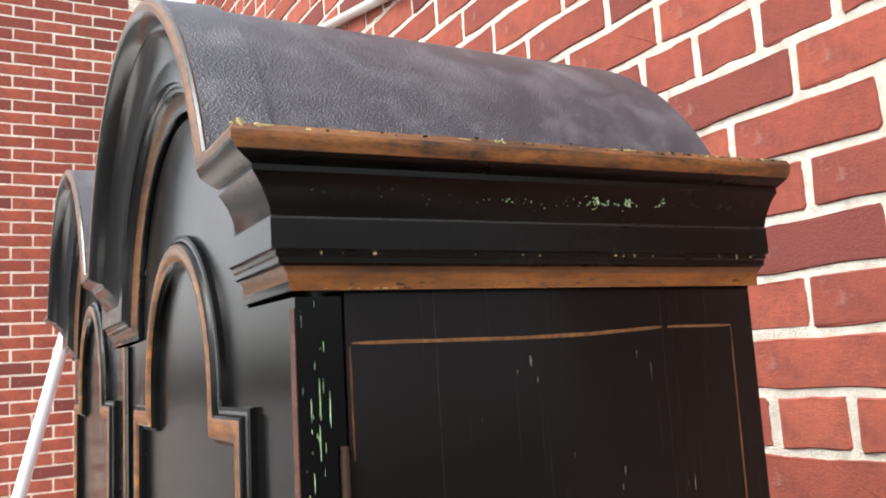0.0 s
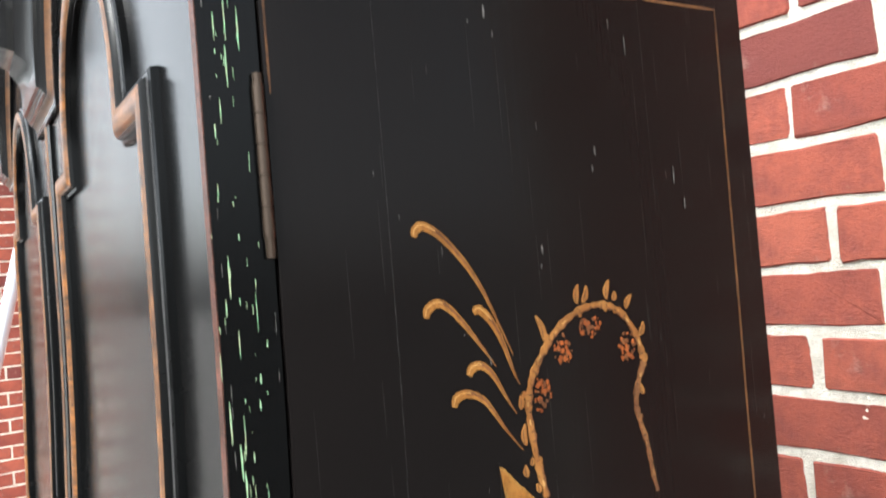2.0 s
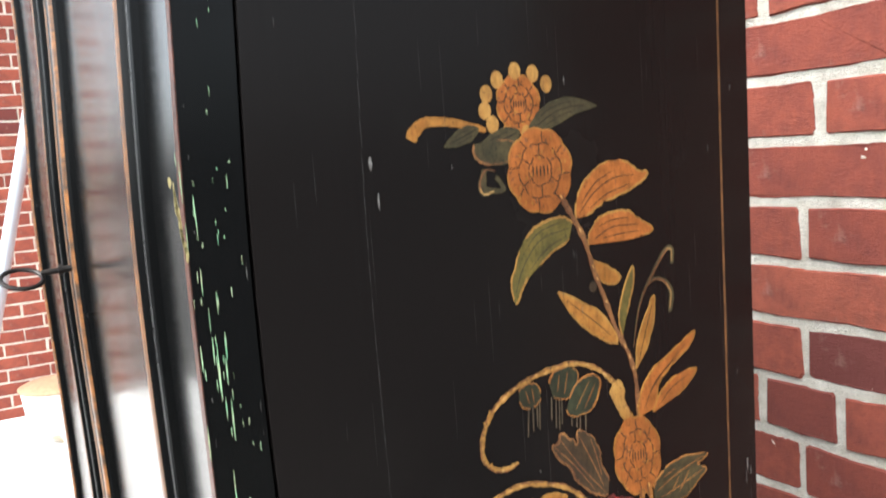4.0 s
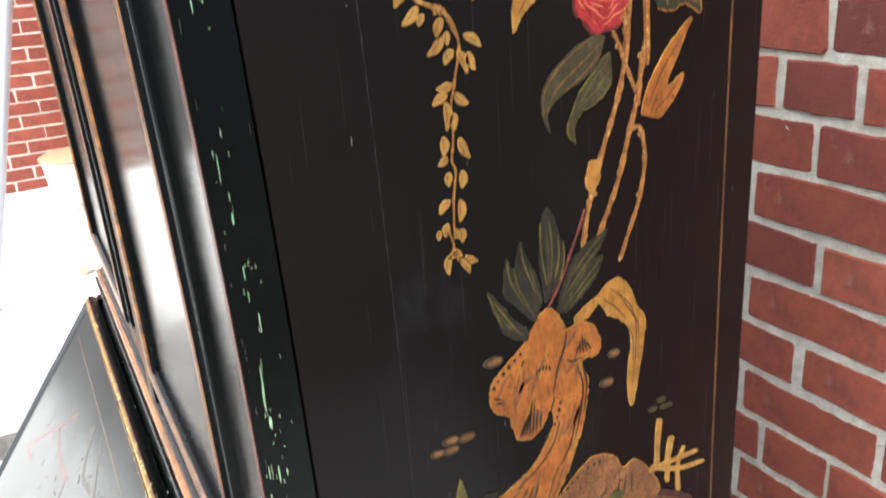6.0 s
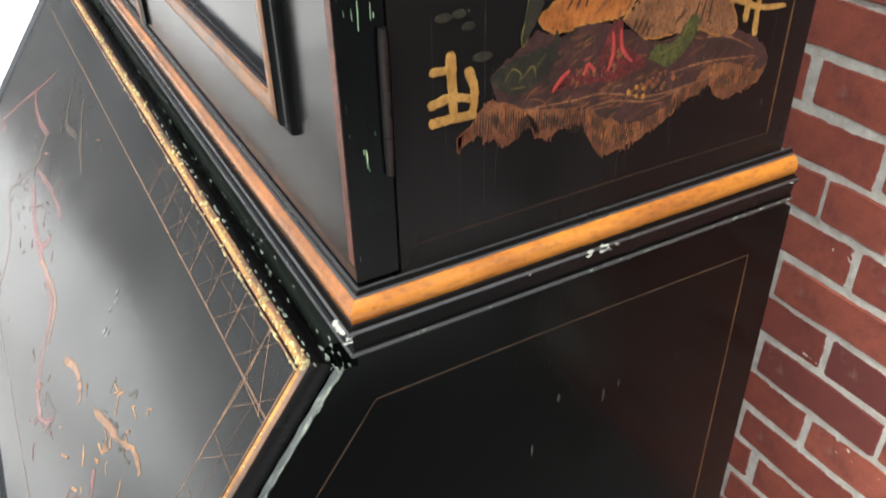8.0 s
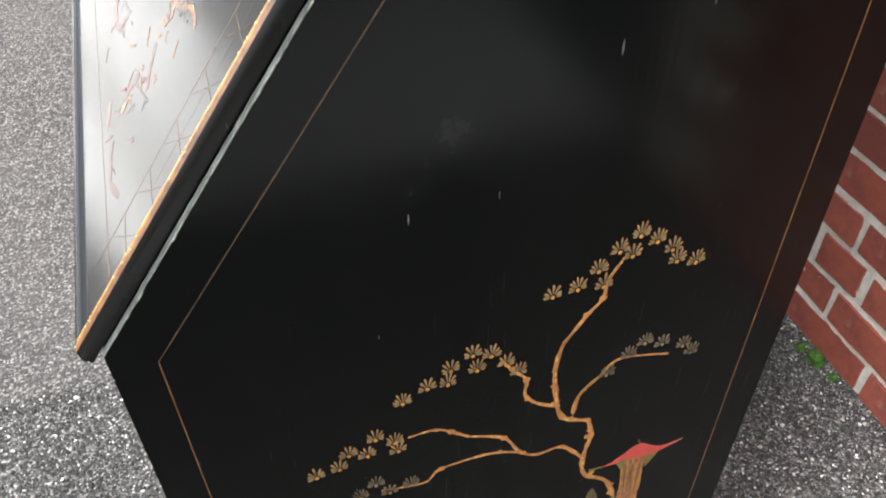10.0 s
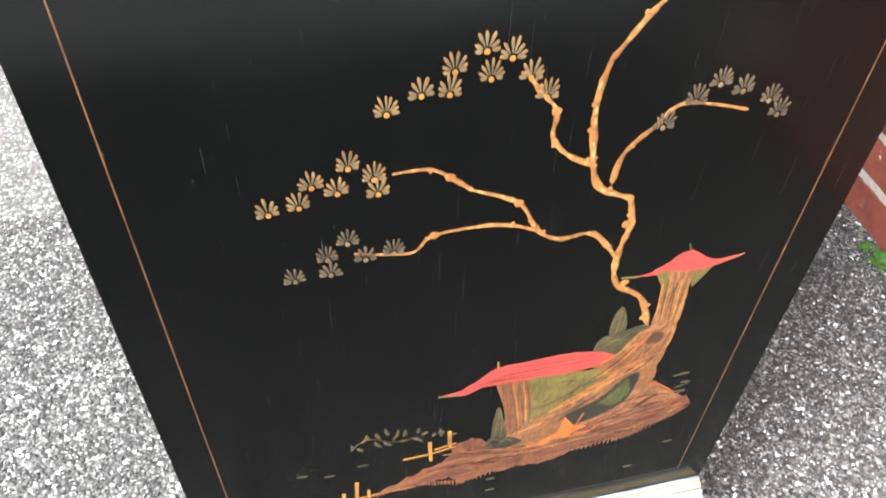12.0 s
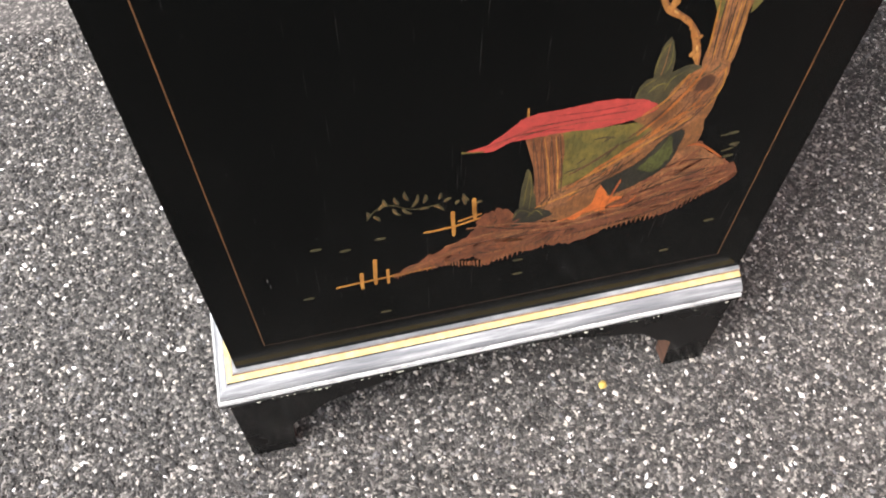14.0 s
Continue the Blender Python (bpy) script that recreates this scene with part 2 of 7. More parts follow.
FAN = paint("needle_paint", (0.165, 0.108, 0.050), (0.085, 0.058, 0.030))
FAN_DIM = paint("dim_needle_paint", (0.085, 0.062, 0.038), (0.042, 0.033, 0.023))
MUD = paint("mud_paint", (0.19, 0.078, 0.026), (0.11, 0.048, 0.02), 0.03)
EMBER = paint("ember_paint", (0.36, 0.095, 0.02), (0.22, 0.058, 0.018), 0.03)
PLUM = paint("plum_paint", (0.055, 0.022, 0.019), (0.028, 0.013, 0.011), 0.03)
CRIMSON = paint("crimson_paint", (0.15, 0.019, 0.020), (0.07, 0.014, 0.013), 0.08)
SCARLET = paint("scarlet_paint", (0.32, 0.042, 0.034), (0.23, 0.032, 0.026), 0.0, 0.38, False)
TANGERINE = paint("tangerine_paint", (0.46, 0.11, 0.022), (0.33, 0.085, 0.02), 0.0)
GREENDIM = paint("dim_green_paint", (0.075, 0.08, 0.02), (0.04, 0.042, 0.014), 0.06)
MOSS = paint("moss_paint", (0.030, 0.027, 0.016), (0.012, 0.012, 0.010), 0.08)
INK = shader("dark_line_paint", (0.012, 0.008, 0.006), 0.4, 0.0, 0.2)
ROSE_LINE = shader("pale_red_line", (0.50, 0.17, 0.085), 0.4, 0.0, 0.25)
LINE_WORN = paint("worn_line_paint", (0.085, 0.046, 0.026), (0.04, 0.024, 0.015), 0.10)
LINE = paint("gold_line_paint", (0.17, 0.075, 0.026), (0.08, 0.036, 0.015), 0.06)
LATTICE = paint("lattice_gold", (0.20, 0.115, 0.062), (0.11, 0.066, 0.04), 0.10)
DULL_LINE = paint("faded_line_paint", (0.045, 0.02, 0.01), (0.02, 0.01, 0.006), 0.1)
FLAKE = paint("pale_green_flake", (0.22, 0.52, 0.29), (0.45, 0.52, 0.31), -0.1, 0.5, False)
PALE = paint("pale_scuff", (0.22, 0.215, 0.20), (0.08, 0.078, 0.075), 0.06, 0.5, False)
SCUFF = paint("dull_scuff", (0.085, 0.083, 0.078), (0.03, 0.03, 0.029), 0.06, 0.5, False)
SAGE = paint("sage_worn_edge", (0.22, 0.25, 0.19), (0.13, 0.14, 0.12))
CREAM = paint("cream_chip", (0.55, 0.54, 0.48), (0.36, 0.36, 0.30), 0.0, 0.5, False)
YELLOW = paint("yellow_flake", (0.52, 0.43, 0.19), (0.22, 0.19, 0.09), 0.02, 0.5, False)
ROSE = paint("rubbed_rose_paint", (0.20, 0.05, 0.045), (0.10, 0.03, 0.026), 0.06)
PINK = paint("faded_pink_paint", (0.17, 0.065, 0.045), (0.08, 0.035, 0.026), 0.1)
LEAF = paint("weed_leaf", (0.06, 0.16, 0.02), (0.04, 0.10, 0.015))
IRON = shader("dark_iron", (0.03, 0.026, 0.024), 0.4, 0.8)
BRASS = shader("tarnished_hinge", (0.05, 0.035, 0.025), 0.35, 0.7)


# ---- mesh helpers ----
def part(name, bm, material, parent=None, label="", smooth=False):
    me = bpy.data.meshes.new(name)
    bmesh.ops.recalc_face_normals(bm, faces=bm.faces)
    if smooth:
        for f in bm.faces:
            f.smooth = True
    bm.to_mesh(me)
    bm.free()
    for m in material if isinstance(material, (list, tuple)) else [material]:
        me.materials.append(m)
    ob = new(name, me)
    if smooth:
        me.set_sharp_from_angle(angle=radians(35))
    ob.parent = parent
    if label:
        ob["label"] = label
    return ob


def empty(name):
    return new(name)


def box(bm, x0, x1, y0, y1, z0, z1, bevel=0.0, segs=2):
    r = bmesh.ops.create_cube(bm, size=1)
    for v in r["verts"]:
        v.co = Vector((x0 + (v.co.x + 0.5) * (x1 - x0), y0 + (v.co.y + 0.5) * (y1 - y0), z0 + (v.co.z + 0.5) * (z1 - z0)))
    if bevel:
        es = list({e for v in r["verts"] for e in v.link_edges})
        bmesh.ops.bevel(bm, geom=es, offset=bevel, segments=segs, affect="EDGES", profile=0.6)


def sweep(bm, sections, bands=None, closed=False, caps=True):
    """Skin over sections of equal length; bands: material index by step along the section."""
    rows = [[bm.verts.new(p) for p in sec] for sec in sections]
    n = len(rows[0])
    pairs = list(zip(rows, rows[1:])) + ([(rows[-1], rows[0])] if closed else [])
    for a, b in pairs:
        for j in range(n - 1):
            f = bm.faces.new((a[j], a[j + 1], b[j + 1], b[j]))
            if bands:
                f.material_index = bands[j]
    if caps and not closed:
        for r in (rows[0], rows[-1]):
            bm.faces.new(r)


def prism(bm, outline, axis, lo, hi):
    """A flat outline of (u, v), drawn out along axis 'x' (u=y, v=z) or 'y' (u=x, v=z)."""
    put = (lambda u, v, d: (d, u, v)) if axis == "x" else (lambda u, v, d: (u, d, v))
    a = [bm.verts.new(put(u, v, lo)) for u, v in outline]
    b = [bm.verts.new(put(u, v, hi)) for u, v in outline]
    bm.faces.new(a)
    bm.faces.new(b[::-1])
    for i in range(len(a)):
        j = (i + 1) % len(a)
        bm.faces.new((a[i], a[j], b[j], b[i]))


def soften(bm, angle=30, offset=0.001, segs=2):
    es = [e for e in bm.edges if len(e.link_faces) == 2 and e.calc_face_angle(0) > radians(angle)]
    bmesh.ops.bevel(bm, geom=es, offset=offset, segments=segs, affect="EDGES", profile=0.6)


# ---- ground ----
bm = bmesh.new()
bmesh.ops.create_grid(bm, x_segments=2, y_segments=2, size=60)
tagged(part("ground", bm, ASPHALT), "weathered grey asphalt with pale stone chips", "ground", kind="structure")

# ---- brick walls ----
COURSE, UNIT, TOP = 0.0677, 0.2032, 1.892
WALL_X, FAR_Y = 0.757, 4.6


def brick_mesh(name, length, mat, seed):
    """A brick face with uneven arrises, its root sunk in the mortar."""
    rnd = random.Random(seed)
    hl, h = length / 2, 0.0575
    rim = [(-hl, 0.003), (-hl + 0.002, 0.0), (-hl * 0.5, 0.0), (0.0, 0.0), (hl * 0.5, 0.0), (hl - 0.002, 0.0), (hl, 0.003), (hl, h - 0.003), (hl - 0.002, h), (hl * 0.45, h), (-hl * 0.1, h), (-hl * 0.55, h), (-hl + 0.002, h), (-hl, h - 0.003)]
    bm = bmesh.new()
    rings = [[], [], []]
    for y, z in rim:
        jy, jz = rnd.uniform(-0.0022, 0.0022), rnd.uniform(-0.0018, 0.0018)
        ky, kz = (0.0016 if y < 0 else -0.0016), (0.0016 if z < h / 2 else -0.0016)
        rings[0].append(bm.verts.new((rnd.uniform(-0.0007, 0.0007), y + jy + ky, z + jz + kz)))
        rings[1].append(bm.verts.new((0.0022, y + jy, z + jz)))
        rings[2].append(bm.verts.new((0.014, y + jy - ky, z + jz - kz)))
    for a, b in zip(rings, rings[1:]):
        for k in range(14):
            bm.faces.new((a[k], a[k - 1], b[k - 1], b[k]))
    bm.faces.new(rings[0])
    bmesh.ops.recalc_face_normals(bm, faces=bm.faces)
    me = bpy.data.meshes.new(name)
    bm.to_mesh(me)
    bm.free()
    me.materials.append(mat)
    return me


def layout(n0, n1, lo, hi, phase, header_every):
    """Bricks of a wall as (course, middle, is_header)."""
    for n in range(n0, n1):
        if header_every and (n - 5) % 7 == 0:
            step, first, head = UNIT / 2, phase - 0.04 + UNIT / 4 - (0.05 if n < 0 else 0), True
        else:
            step, first, head = UNIT, phase + UNIT / 2 + (UNIT / 2 if n % 2 == 0 else 0), False
        if header_every:
            first += -0.028 if n <= 1 and not head else {2: -0.017, 3: -0.012, 4: -0.012, 5: -0.007, 7: -0.015, 9: 0.008, 11: 0.008, 12: 0.006, 13: 0.015, 17: 0.016}.get(n, 0.0)
        k = math.ceil((lo - first) / step + 0.5)
        while first + (k + 0.5) * step < hi + 0.01:
            yield n, first + k * step, head
            k += 1


def brick_wall(name, label, turn, spans, n0, near, mat, phase, headers, rough=None):
    bm = bmesh.new()
    lo, hi, zt = spans
    box(bm, 0.0028, 0.24, lo, hi, -0.05, zt)
    wall = part(name, bm, MORTAR)
    wall.matrix_world = turn
    tagged(wall, label, "wall", kind="structure")
    meshes = {(h, i): brick_mesh("brick", (UNIT / 2 if h else UNIT) - 0.0105, mat, i) for h in (0, 1) for i in range(9)}
    rnd = random.Random(7)
    rest = bmesh.new()
    count = 0
    for n, mid, head in layout(n0, 29, lo, hi, phase, headers):
        z = TOP - COURSE * n
        if z < -0.03 or z + 0.05 > zt:
            continue
        me = meshes[(int(head), rnd.randrange(9))]
        m = pose(rnd.uniform(-0.0012, 0.0012), mid + rnd.uniform(-0.002, 0.002), z + rnd.uniform(-0.001, 0.001), rnd.uniform(-0.25, 0.25), 0, 0)
        if near(mid, z) and count < 300:
            ob = new("brick", me)
            ob.parent = wall
            ob.matrix_local = m
            count += 1
        else:
            k = len(rest.verts)
            rest.from_mesh(me)
            rest.verts.ensure_lookup_table()
            for v in rest.verts[k:]:
                v.co = m @ v.co
    tagged(part("bricks", rest, mat, wall), kind="stuff")
    if rough:
        y0, y1, z0, z1 = rough
        ny, nz = int((y1 - y0) / 0.0042), int((z1 - z0) / 0.0042)
        co = []
        for j in range(nz + 1):
            for i in range(ny + 1):
                y, z = y0 + (y1 - y0) * i / ny, z0 + (z1 - z0) * j / nz
                p = Vector((y, z, 1.7))
                co.append((0.0022 + 0.0010 * noise.noise(p * 75) + 0.0012 * noise.noise(p * 210), y, z))
        fa = [(j * (ny + 1) + i, j * (ny + 1) + i + 1, (j + 1) * (ny + 1) + i + 1, (j + 1) * (ny + 1) + i) for j in range(nz) for i in range(ny)]
        me = bpy.data.meshes.new("mortar")
        me.from_pydata(co, [], fa)
        me.polygons.foreach_set("use_smooth", [True] * len(fa))
        me.materials.append(MORTAR)
        sheet = new("mortar", me)
        sheet.parent = wall
        tagged(sheet, kind="stuff")
    return wall


# ---- the cabinet ----
W = 0.755
FACE, BACK = 0.033, 0.2755
HALF = W / 2

def bow(z):
    """How far the warped front of the upper case stands out at a height, both in millimetres."""
    return -5.6 * math.exp(-((z - 1385) / (115 if z > 1385 else 165)) ** 2)


def warp(bm):
    """Cuts a mesh into short lengths and bends its front edge by the bow."""
    for k in range(30):
        bmesh.ops.bisect_plane(bm, geom=bm.verts[:] + bm.edges[:] + bm.faces[:], plane_co=(0, 0, 0.98 + 0.02 * k), plane_no=(0, 0, 1))
    for v in bm.verts:
        if v.co.x < 0.06:
            v.co.x += bow(v.co.z * 1000) / 1000


cabinet = tagged(empty("secretary_cabinet"), "black lacquered secretary cabinet with double-domed top and painted gilt decoration", "cabinet")

# upper case and its back
bm = bmesh.new()
box(bm, 0.0525, BACK, 0.0, W, 0.948, 1.712, 0.0012)
for v in bm.verts:
    if v.co.x > 0.2:
        v.co.x += 0.0020 if v.co.z > 1.45 else -0.0050
warp(bm)
upper = part("upper_case", bm, UPPER, cabinet, "black lacquered side panels with thin gold lines", True)

# cornice: projection and height, with gilt bead above and gilt ogee below
CORN = [(0.0, 1.7040), (0.0032, 1.7040), (0.0034, 1.7075), (0.0044, 1.7105), (0.0066, 1.7128), (0.0088, 1.7136), (0.0089, 1.7156), (0.0101, 1.7163), (0.0103, 1.7178), (0.0124, 1.7184), (0.0124, 1.7292),
        (0.0124, 1.7300), (0.0117, 1.7304), (0.0132, 1.7345), (0.0164, 1.7395), (0.0198, 1.7432), (0.0213, 1.7442), (0.0213, 1.7464), (0.0246, 1.7476), (0.0288, 1.7496), (0.0308, 1.7526), (0.0309, 1.7554),
        (0.0292, 1.7580), (0.0, 1.7596)]
CORN_BANDS = [0, 1, 1, 1, 1, 0, 0, 0, 0, 0, 0, 0, 0, 0, 0, 0, 0, 0, 1, 1, 1, 1, 2]
# cove bands 3 and 4 darker: the overhang's shade is put into their colour
SIDE_BANDS = [0 if k in (4, 18) else 3 if k in (19, 20) else 4 if k in (3, 21) else 5 if k in (6, 8, 10, 11) else b for k, b in enumerate(CORN_BANDS)]
ARCH_BANDS = [1 if k in (2, 3, 20, 21) else 2 if k == 22 else 0 for k in range(23)]
R_IN, ARC_Z, BOT = 0.130, 1.694, 1.704
BACK_END = BACK + 0.005


def lift(x, z):
    """How far the sagging cornice stands higher towards the wall."""
    return 0.0054 * min(max((x - FACE) / (BACK_END - FACE), 0.0), 1.0) * min(max((z - 1.712) / 0.040, 0.0), 1.0)


def cornice_side(flip):
    bm = bmesh.new()
    sy = (lambda p: W + p) if flip else (lambda p: -p)
    sweep(bm, [[(BACK_END, sy(p), z + lift(BACK_END, z)) for p, z in CORN], [(FACE - p, sy(p), z) for p, z in CORN]], SIDE_BANDS)
    return part("side_cornice", bm, [SHADE, GILT_COVE, SHADE, GILT_OLD, GILT_DARK, RIDGE], cabinet, "stepped black cornice with worn gilt bead", True)


def arch_cornice(yc, lo_end, hi_end):
    """Arched cornice over one door, with its short level returns."""
    bm = bmesh.new()
    rs = [(p, R_IN + z - BOT) for p, z in CORN]
    phi = [math.asin((z - ARC_Z) / (R_IN + z - BOT)) for p, z in CORN]
    secs = [[(FACE - p, lo_end(p), z) for p, z in CORN]]
    steps = 40
    for s in range(steps + 1):
        sec = []
        for (p, r), f in zip(rs, phi):
            a = f + (math.pi - 2 * f) * s / steps
            sec.append((FACE - p, yc - r * math.cos(a), ARC_Z + r * math.sin(a)))
        secs.append(sec)
    secs.append([(FACE - p, hi_end(p), z) for p, z in CORN])
    sweep(bm, secs, ARCH_BANDS, caps=False)
    return part("arched_cornice", bm, [EDGE, GILT_DARK, CANVAS], cabinet, "arched moulded cornice in black and worn gilt", True)


YC1, YC2 = 0.187, W - 0.187
cornice_side(False)
cornice_side(True)
arch_cornice(YC1, lambda p: -p, lambda p: HALF)
arch_cornice(YC2, lambda p: HALF, lambda p: W + p)

# barrel domes
def dome(yc):
    bm = bmesh.new()
    r, zc = 0.1835, ARC_Z
    a0 = math.asin((1.759 - zc) / r)
    outer, inner = [], []
    for s in range(49):
        a = a0 + (math.pi - 2 * a0) * s / 48
        outer.append((yc - r * math.cos(a), zc + r * math.sin(a)))
        inner.append((yc - (r - 0.004) * math.cos(a), zc + (r - 0.004) * math.sin(a)))
    secs = [[(x, y, z) for y, z in outer + inner[::-1] + outer[:1]] for x in (0.0045, 0.006, BACK + 0.012, BACK + 0.014)]
    sweep(bm, secs)
    prism(bm, inner, "x", BACK + 0.002, BACK + 0.013)
    ob = part("dome", bm, CANVAS, cabinet, "barrel dome covered in scuffed dark grey cloth", True)
    # thin pale strip that paints the highlight on the dome's front rim
    bm = bmesh.new()
    ring = [(r0 * math.cos(b), 0.0016 * math.sin(b)) for r0 in (0.0016,) for b in [math.tau * k / 8 for k in range(9)]]
    secs = []
    for s in range(49):
        a = a0 + (math.pi - 2 * a0) * s / 48
        secs.append([(0.0048 + q, yc - (r - 0.0006 + p) * math.cos(a), zc + (r - 0.0006 + p) * math.sin(a)) for p, q in ring])
    sweep(bm, secs)
    part("front_edge", bm, RUBBED_GLINT, ob, "pale front edge with its highlight put into the colour", True)
    return ob


dome(YC1)
dome(YC2)

# doors
DOOR_X = 0.0515


def door(y0, y1, yc):
    bm = bmesh.new()
    r = R_IN - 0.003
    out = [(y0, 0.957), (y1, 0.957), (y1, 1.702)]
    a0 = math.asin((1.703 - ARC_Z) / r)
    for s in range(25):
        a = a0 + (math.pi - 2 * a0) * s / 24
        out.append((yc + r * math.cos(a), ARC_Z + r * math.sin(a)))
    out.append((y0, 1.702))
    prism(bm, out, "x", FACE, DOOR_X)
    soften(bm, 40, 0.0012)
    bm.normal_update()
    for f in bm.faces:
        if abs(f.normal.y) > 0.8:
            f.material_index = 1
    warp(bm)
    return part("door", bm, [FRONT, STILE], cabinet, "lacquered door with raised gilt moulding")


doors = [door(0.0005, HALF - 0.0008, YC1), door(HALF + 0.0008, W - 0.0005, YC2)]

# raised door moulding: offset from the inner edge outwards, and how far it stands out
MOULD = [(0.0000, 0.0000), (0.0004, 0.0025), (0.0022, 0.0028), (0.0030, 0.0051), (0.0046, 0.0064), (0.0075, 0.0071), (0.0105, 0.0071), (0.0128, 0.0065), (0.0140, 0.0057), (0.0148, 0.0041), (0.0162, 0.0037), (0.0178, 0.0030), (0.0182, 0.0000)]
MOULD_BANDS = [0, 0, 0, 1, 1, 1, 2, 0, 0, 3, 0, 0]


def door_moulding(dr, yc):
    bm = bmesh.new()
    half, ra, zs, za, z0 = 0.117, 0.072, 1.643, 1.665, 1.019

    def loop(o):
        """The frame's line, o outside its inner edge."""
        r = ra + o
        pts = [(-half - o, z0 - o), (half + o, z0 - o), (half + o, zs + o), (r, zs + o)]
        for s in range(33):
            a = math.pi * s / 32
            pts.append((r * math.cos(a), za + r * math.sin(a)))
        return pts + [(-r, zs + o), (-half - o, zs + o)]

    lines = [[(FACE - h, yc + y, z) for y, z in loop(o)] for o, h in MOULD]
    secs = list(zip(*lines))
    sweep(bm, secs, MOULD_BANDS, closed=True)
    warp(bm)
    return part("moulding", bm, [STILE, GILT_OLD, GILT_DARK, RUBBED_GLINT], dr, "raised arched moulding in black and gilt", True)


door_moulding(doors[0], YC1)
door_moulding(doors[1], YC2)
for dr, y0 in ((doors[0], 0.0012), (doors[1], W - 0.0062)):
    bm = bmesh.new()
    box(bm, FACE - 0.0003, FACE + 0.0004, y0, y0 + 0.005, 0.965, 1.698)
    warp(bm)
    part("painted_border", bm, PINK, dr)

# rounded cover strip over the meeting edges of the doors
STRIP = [(-0.0085, 0.0), (-0.0085, 0.0022), (-0.0070, 0.0034), (-0.0046, 0.0036), (-0.0038, 0.0030), (-0.0020, 0.0042), (0.0020, 0.0042), (0.0038, 0.0030), (0.0046, 0.0036), (0.0070, 0.0034), (0.0085, 0.0022), (0.0085, 0.0)]
bm = bmesh.new()
sweep(bm, [[(FACE + 0.0002 - h, HALF + o, z) for o, h in STRIP] for z in (0.9585, 0.960, 1.3, 1.700, 1.7015)], [0, 1, 0, 0, 2, 2, 2, 0, 0, 1, 0])
warp(bm)
part("astragal", bm, [STILE, RUBBED_GLINT, GILT_DARK], doors[0], "narrow black cover strip between the doors", True)

# waist moulding
WAIST = [(0.0, 0.9550), (0.0012, 0.9548), (0.0016, 0.9536), (0.0017, 0.9524), (0.0030, 0.9519), (0.0050, 0.9508), (0.0064, 0.9486), (0.0068, 0.9458), (0.0062, 0.9432), (0.0056, 0.9422), (0.0062, 0.9414),
         (0.0084, 0.9411), (0.0092, 0.9400), (0.0090, 0.9384), (0.0070, 0.9372), (0.0064, 0.9300), (0.0076, 0.9294), (0.0082, 0.9278), (0.0064, 0.9258), (0.0046, 0.9246), (0.0046, 0.9180), (0.0, 0.9180)]
# band 3: grey highlight lines painted on the black fillets
WAIST_BANDS = [3, 0, 0, 3, 1, 1, 1, 1, 1, 0, 0, 3, 0, 0, 0, 0, 3, 0, 2, 2, 2]
bm = bmesh.new()
sweep(bm, [[(BACK + 0.0015, -p, z) for p, z in WAIST], [(FACE - 1.05 * p, -p, z) for p, z in WAIST], [(FACE - 1.05 * p, W + p, z) for p, z in WAIST], [(BACK + 0.003, W + p, z) for p, z in WAIST]], WAIST_BANDS)
# front gilt takes a browner copy: its dimmer reflection is put into the colour
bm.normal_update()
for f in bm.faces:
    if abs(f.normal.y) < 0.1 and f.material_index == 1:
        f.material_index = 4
part("waist_moulding", bm, [SHADE, GILT, LACQUER, RUBBED_GLINT, GILT_BROWN], cabinet, "half-round waist moulding, gilt over black", True)

# lower case
LFRONT, LBACK = -0.142, 0.283
SL0, SL1 = Vector((0.0215, 0.9195)), Vector((LFRONT, 0.700))


def case_outline(inset=0.0):
    return [(LBACK, 0.13), (LFRONT + inset, 0.13), (LFRONT + inset, SL1.y - inset * 0.4), (SL0.x + inset, SL0.y - inset), (LBACK, SL0.y - inset)]


bm = bmesh.new()
prism(bm, case_outline(0.004), "y", 0.0145, W - 0.0145)
part("desk_body", bm, DESK, cabinet)
for y0, y1 in ((-0.004, 0.014), (W - 0.014, W + 0.004)):
    bm = bmesh.new()
    prism(bm, case_outline(), "y", y0, y1)
    soften(bm, 25, 0.0014)
    side = part("desk_side", bm, LACQUER, cabinet, "black lacquered desk side with a painted pine and pavilions")
    if y0 < 0:
        low_side = side

# fall-front lid: boards lie along the slope; s runs down it, h stands off it
DOWN = (SL1 - SL0).normalized()
OUT = Vector((DOWN.y, -DOWN.x))


def slope(s, y, h):
    q = SL0 + DOWN * s + OUT * h
    return (q.x, y, q.y)


LID_S0, LID_S1, LID_Y0, LID_Y1 = 0.002, 0.284, 0.0018, W - 0.0018
LIP = [(0.0122, 0.0085), (0.0112, 0.0096), (0.0104, 0.0094), (0.0096, 0.0080), (0.0088, 0.0100), (0.0068, 0.0114), (0.0044, 0.0114), (0.0024, 0.0102), (0.0010, 0.0082), (0.0, 0.006), (0.0, 0.001)]
bm = bmesh.new()


def lid_loop(o, h):
    return [slope(LID_S0 + o, LID_Y0 + o, h), slope(LID_S1 - o, LID_Y0 + o, h), slope(LID_S1 - o, LID_Y1 - o, h), slope(LID_S0 + o, LID_Y1 - o, h)]


secs = list(zip(*[lid_loop(o, h) for o, h in LIP]))
sweep(bm, secs, [3, 2, 0, 3, 3, 1, 2, 0, 0, 0], closed=True)
for k, f in enumerate(bm.faces):
    if k // (len(LIP) - 1) in (1, 2):
        f.material_index = 4
    elif f.material_index == 0:
        f.material_index = 5
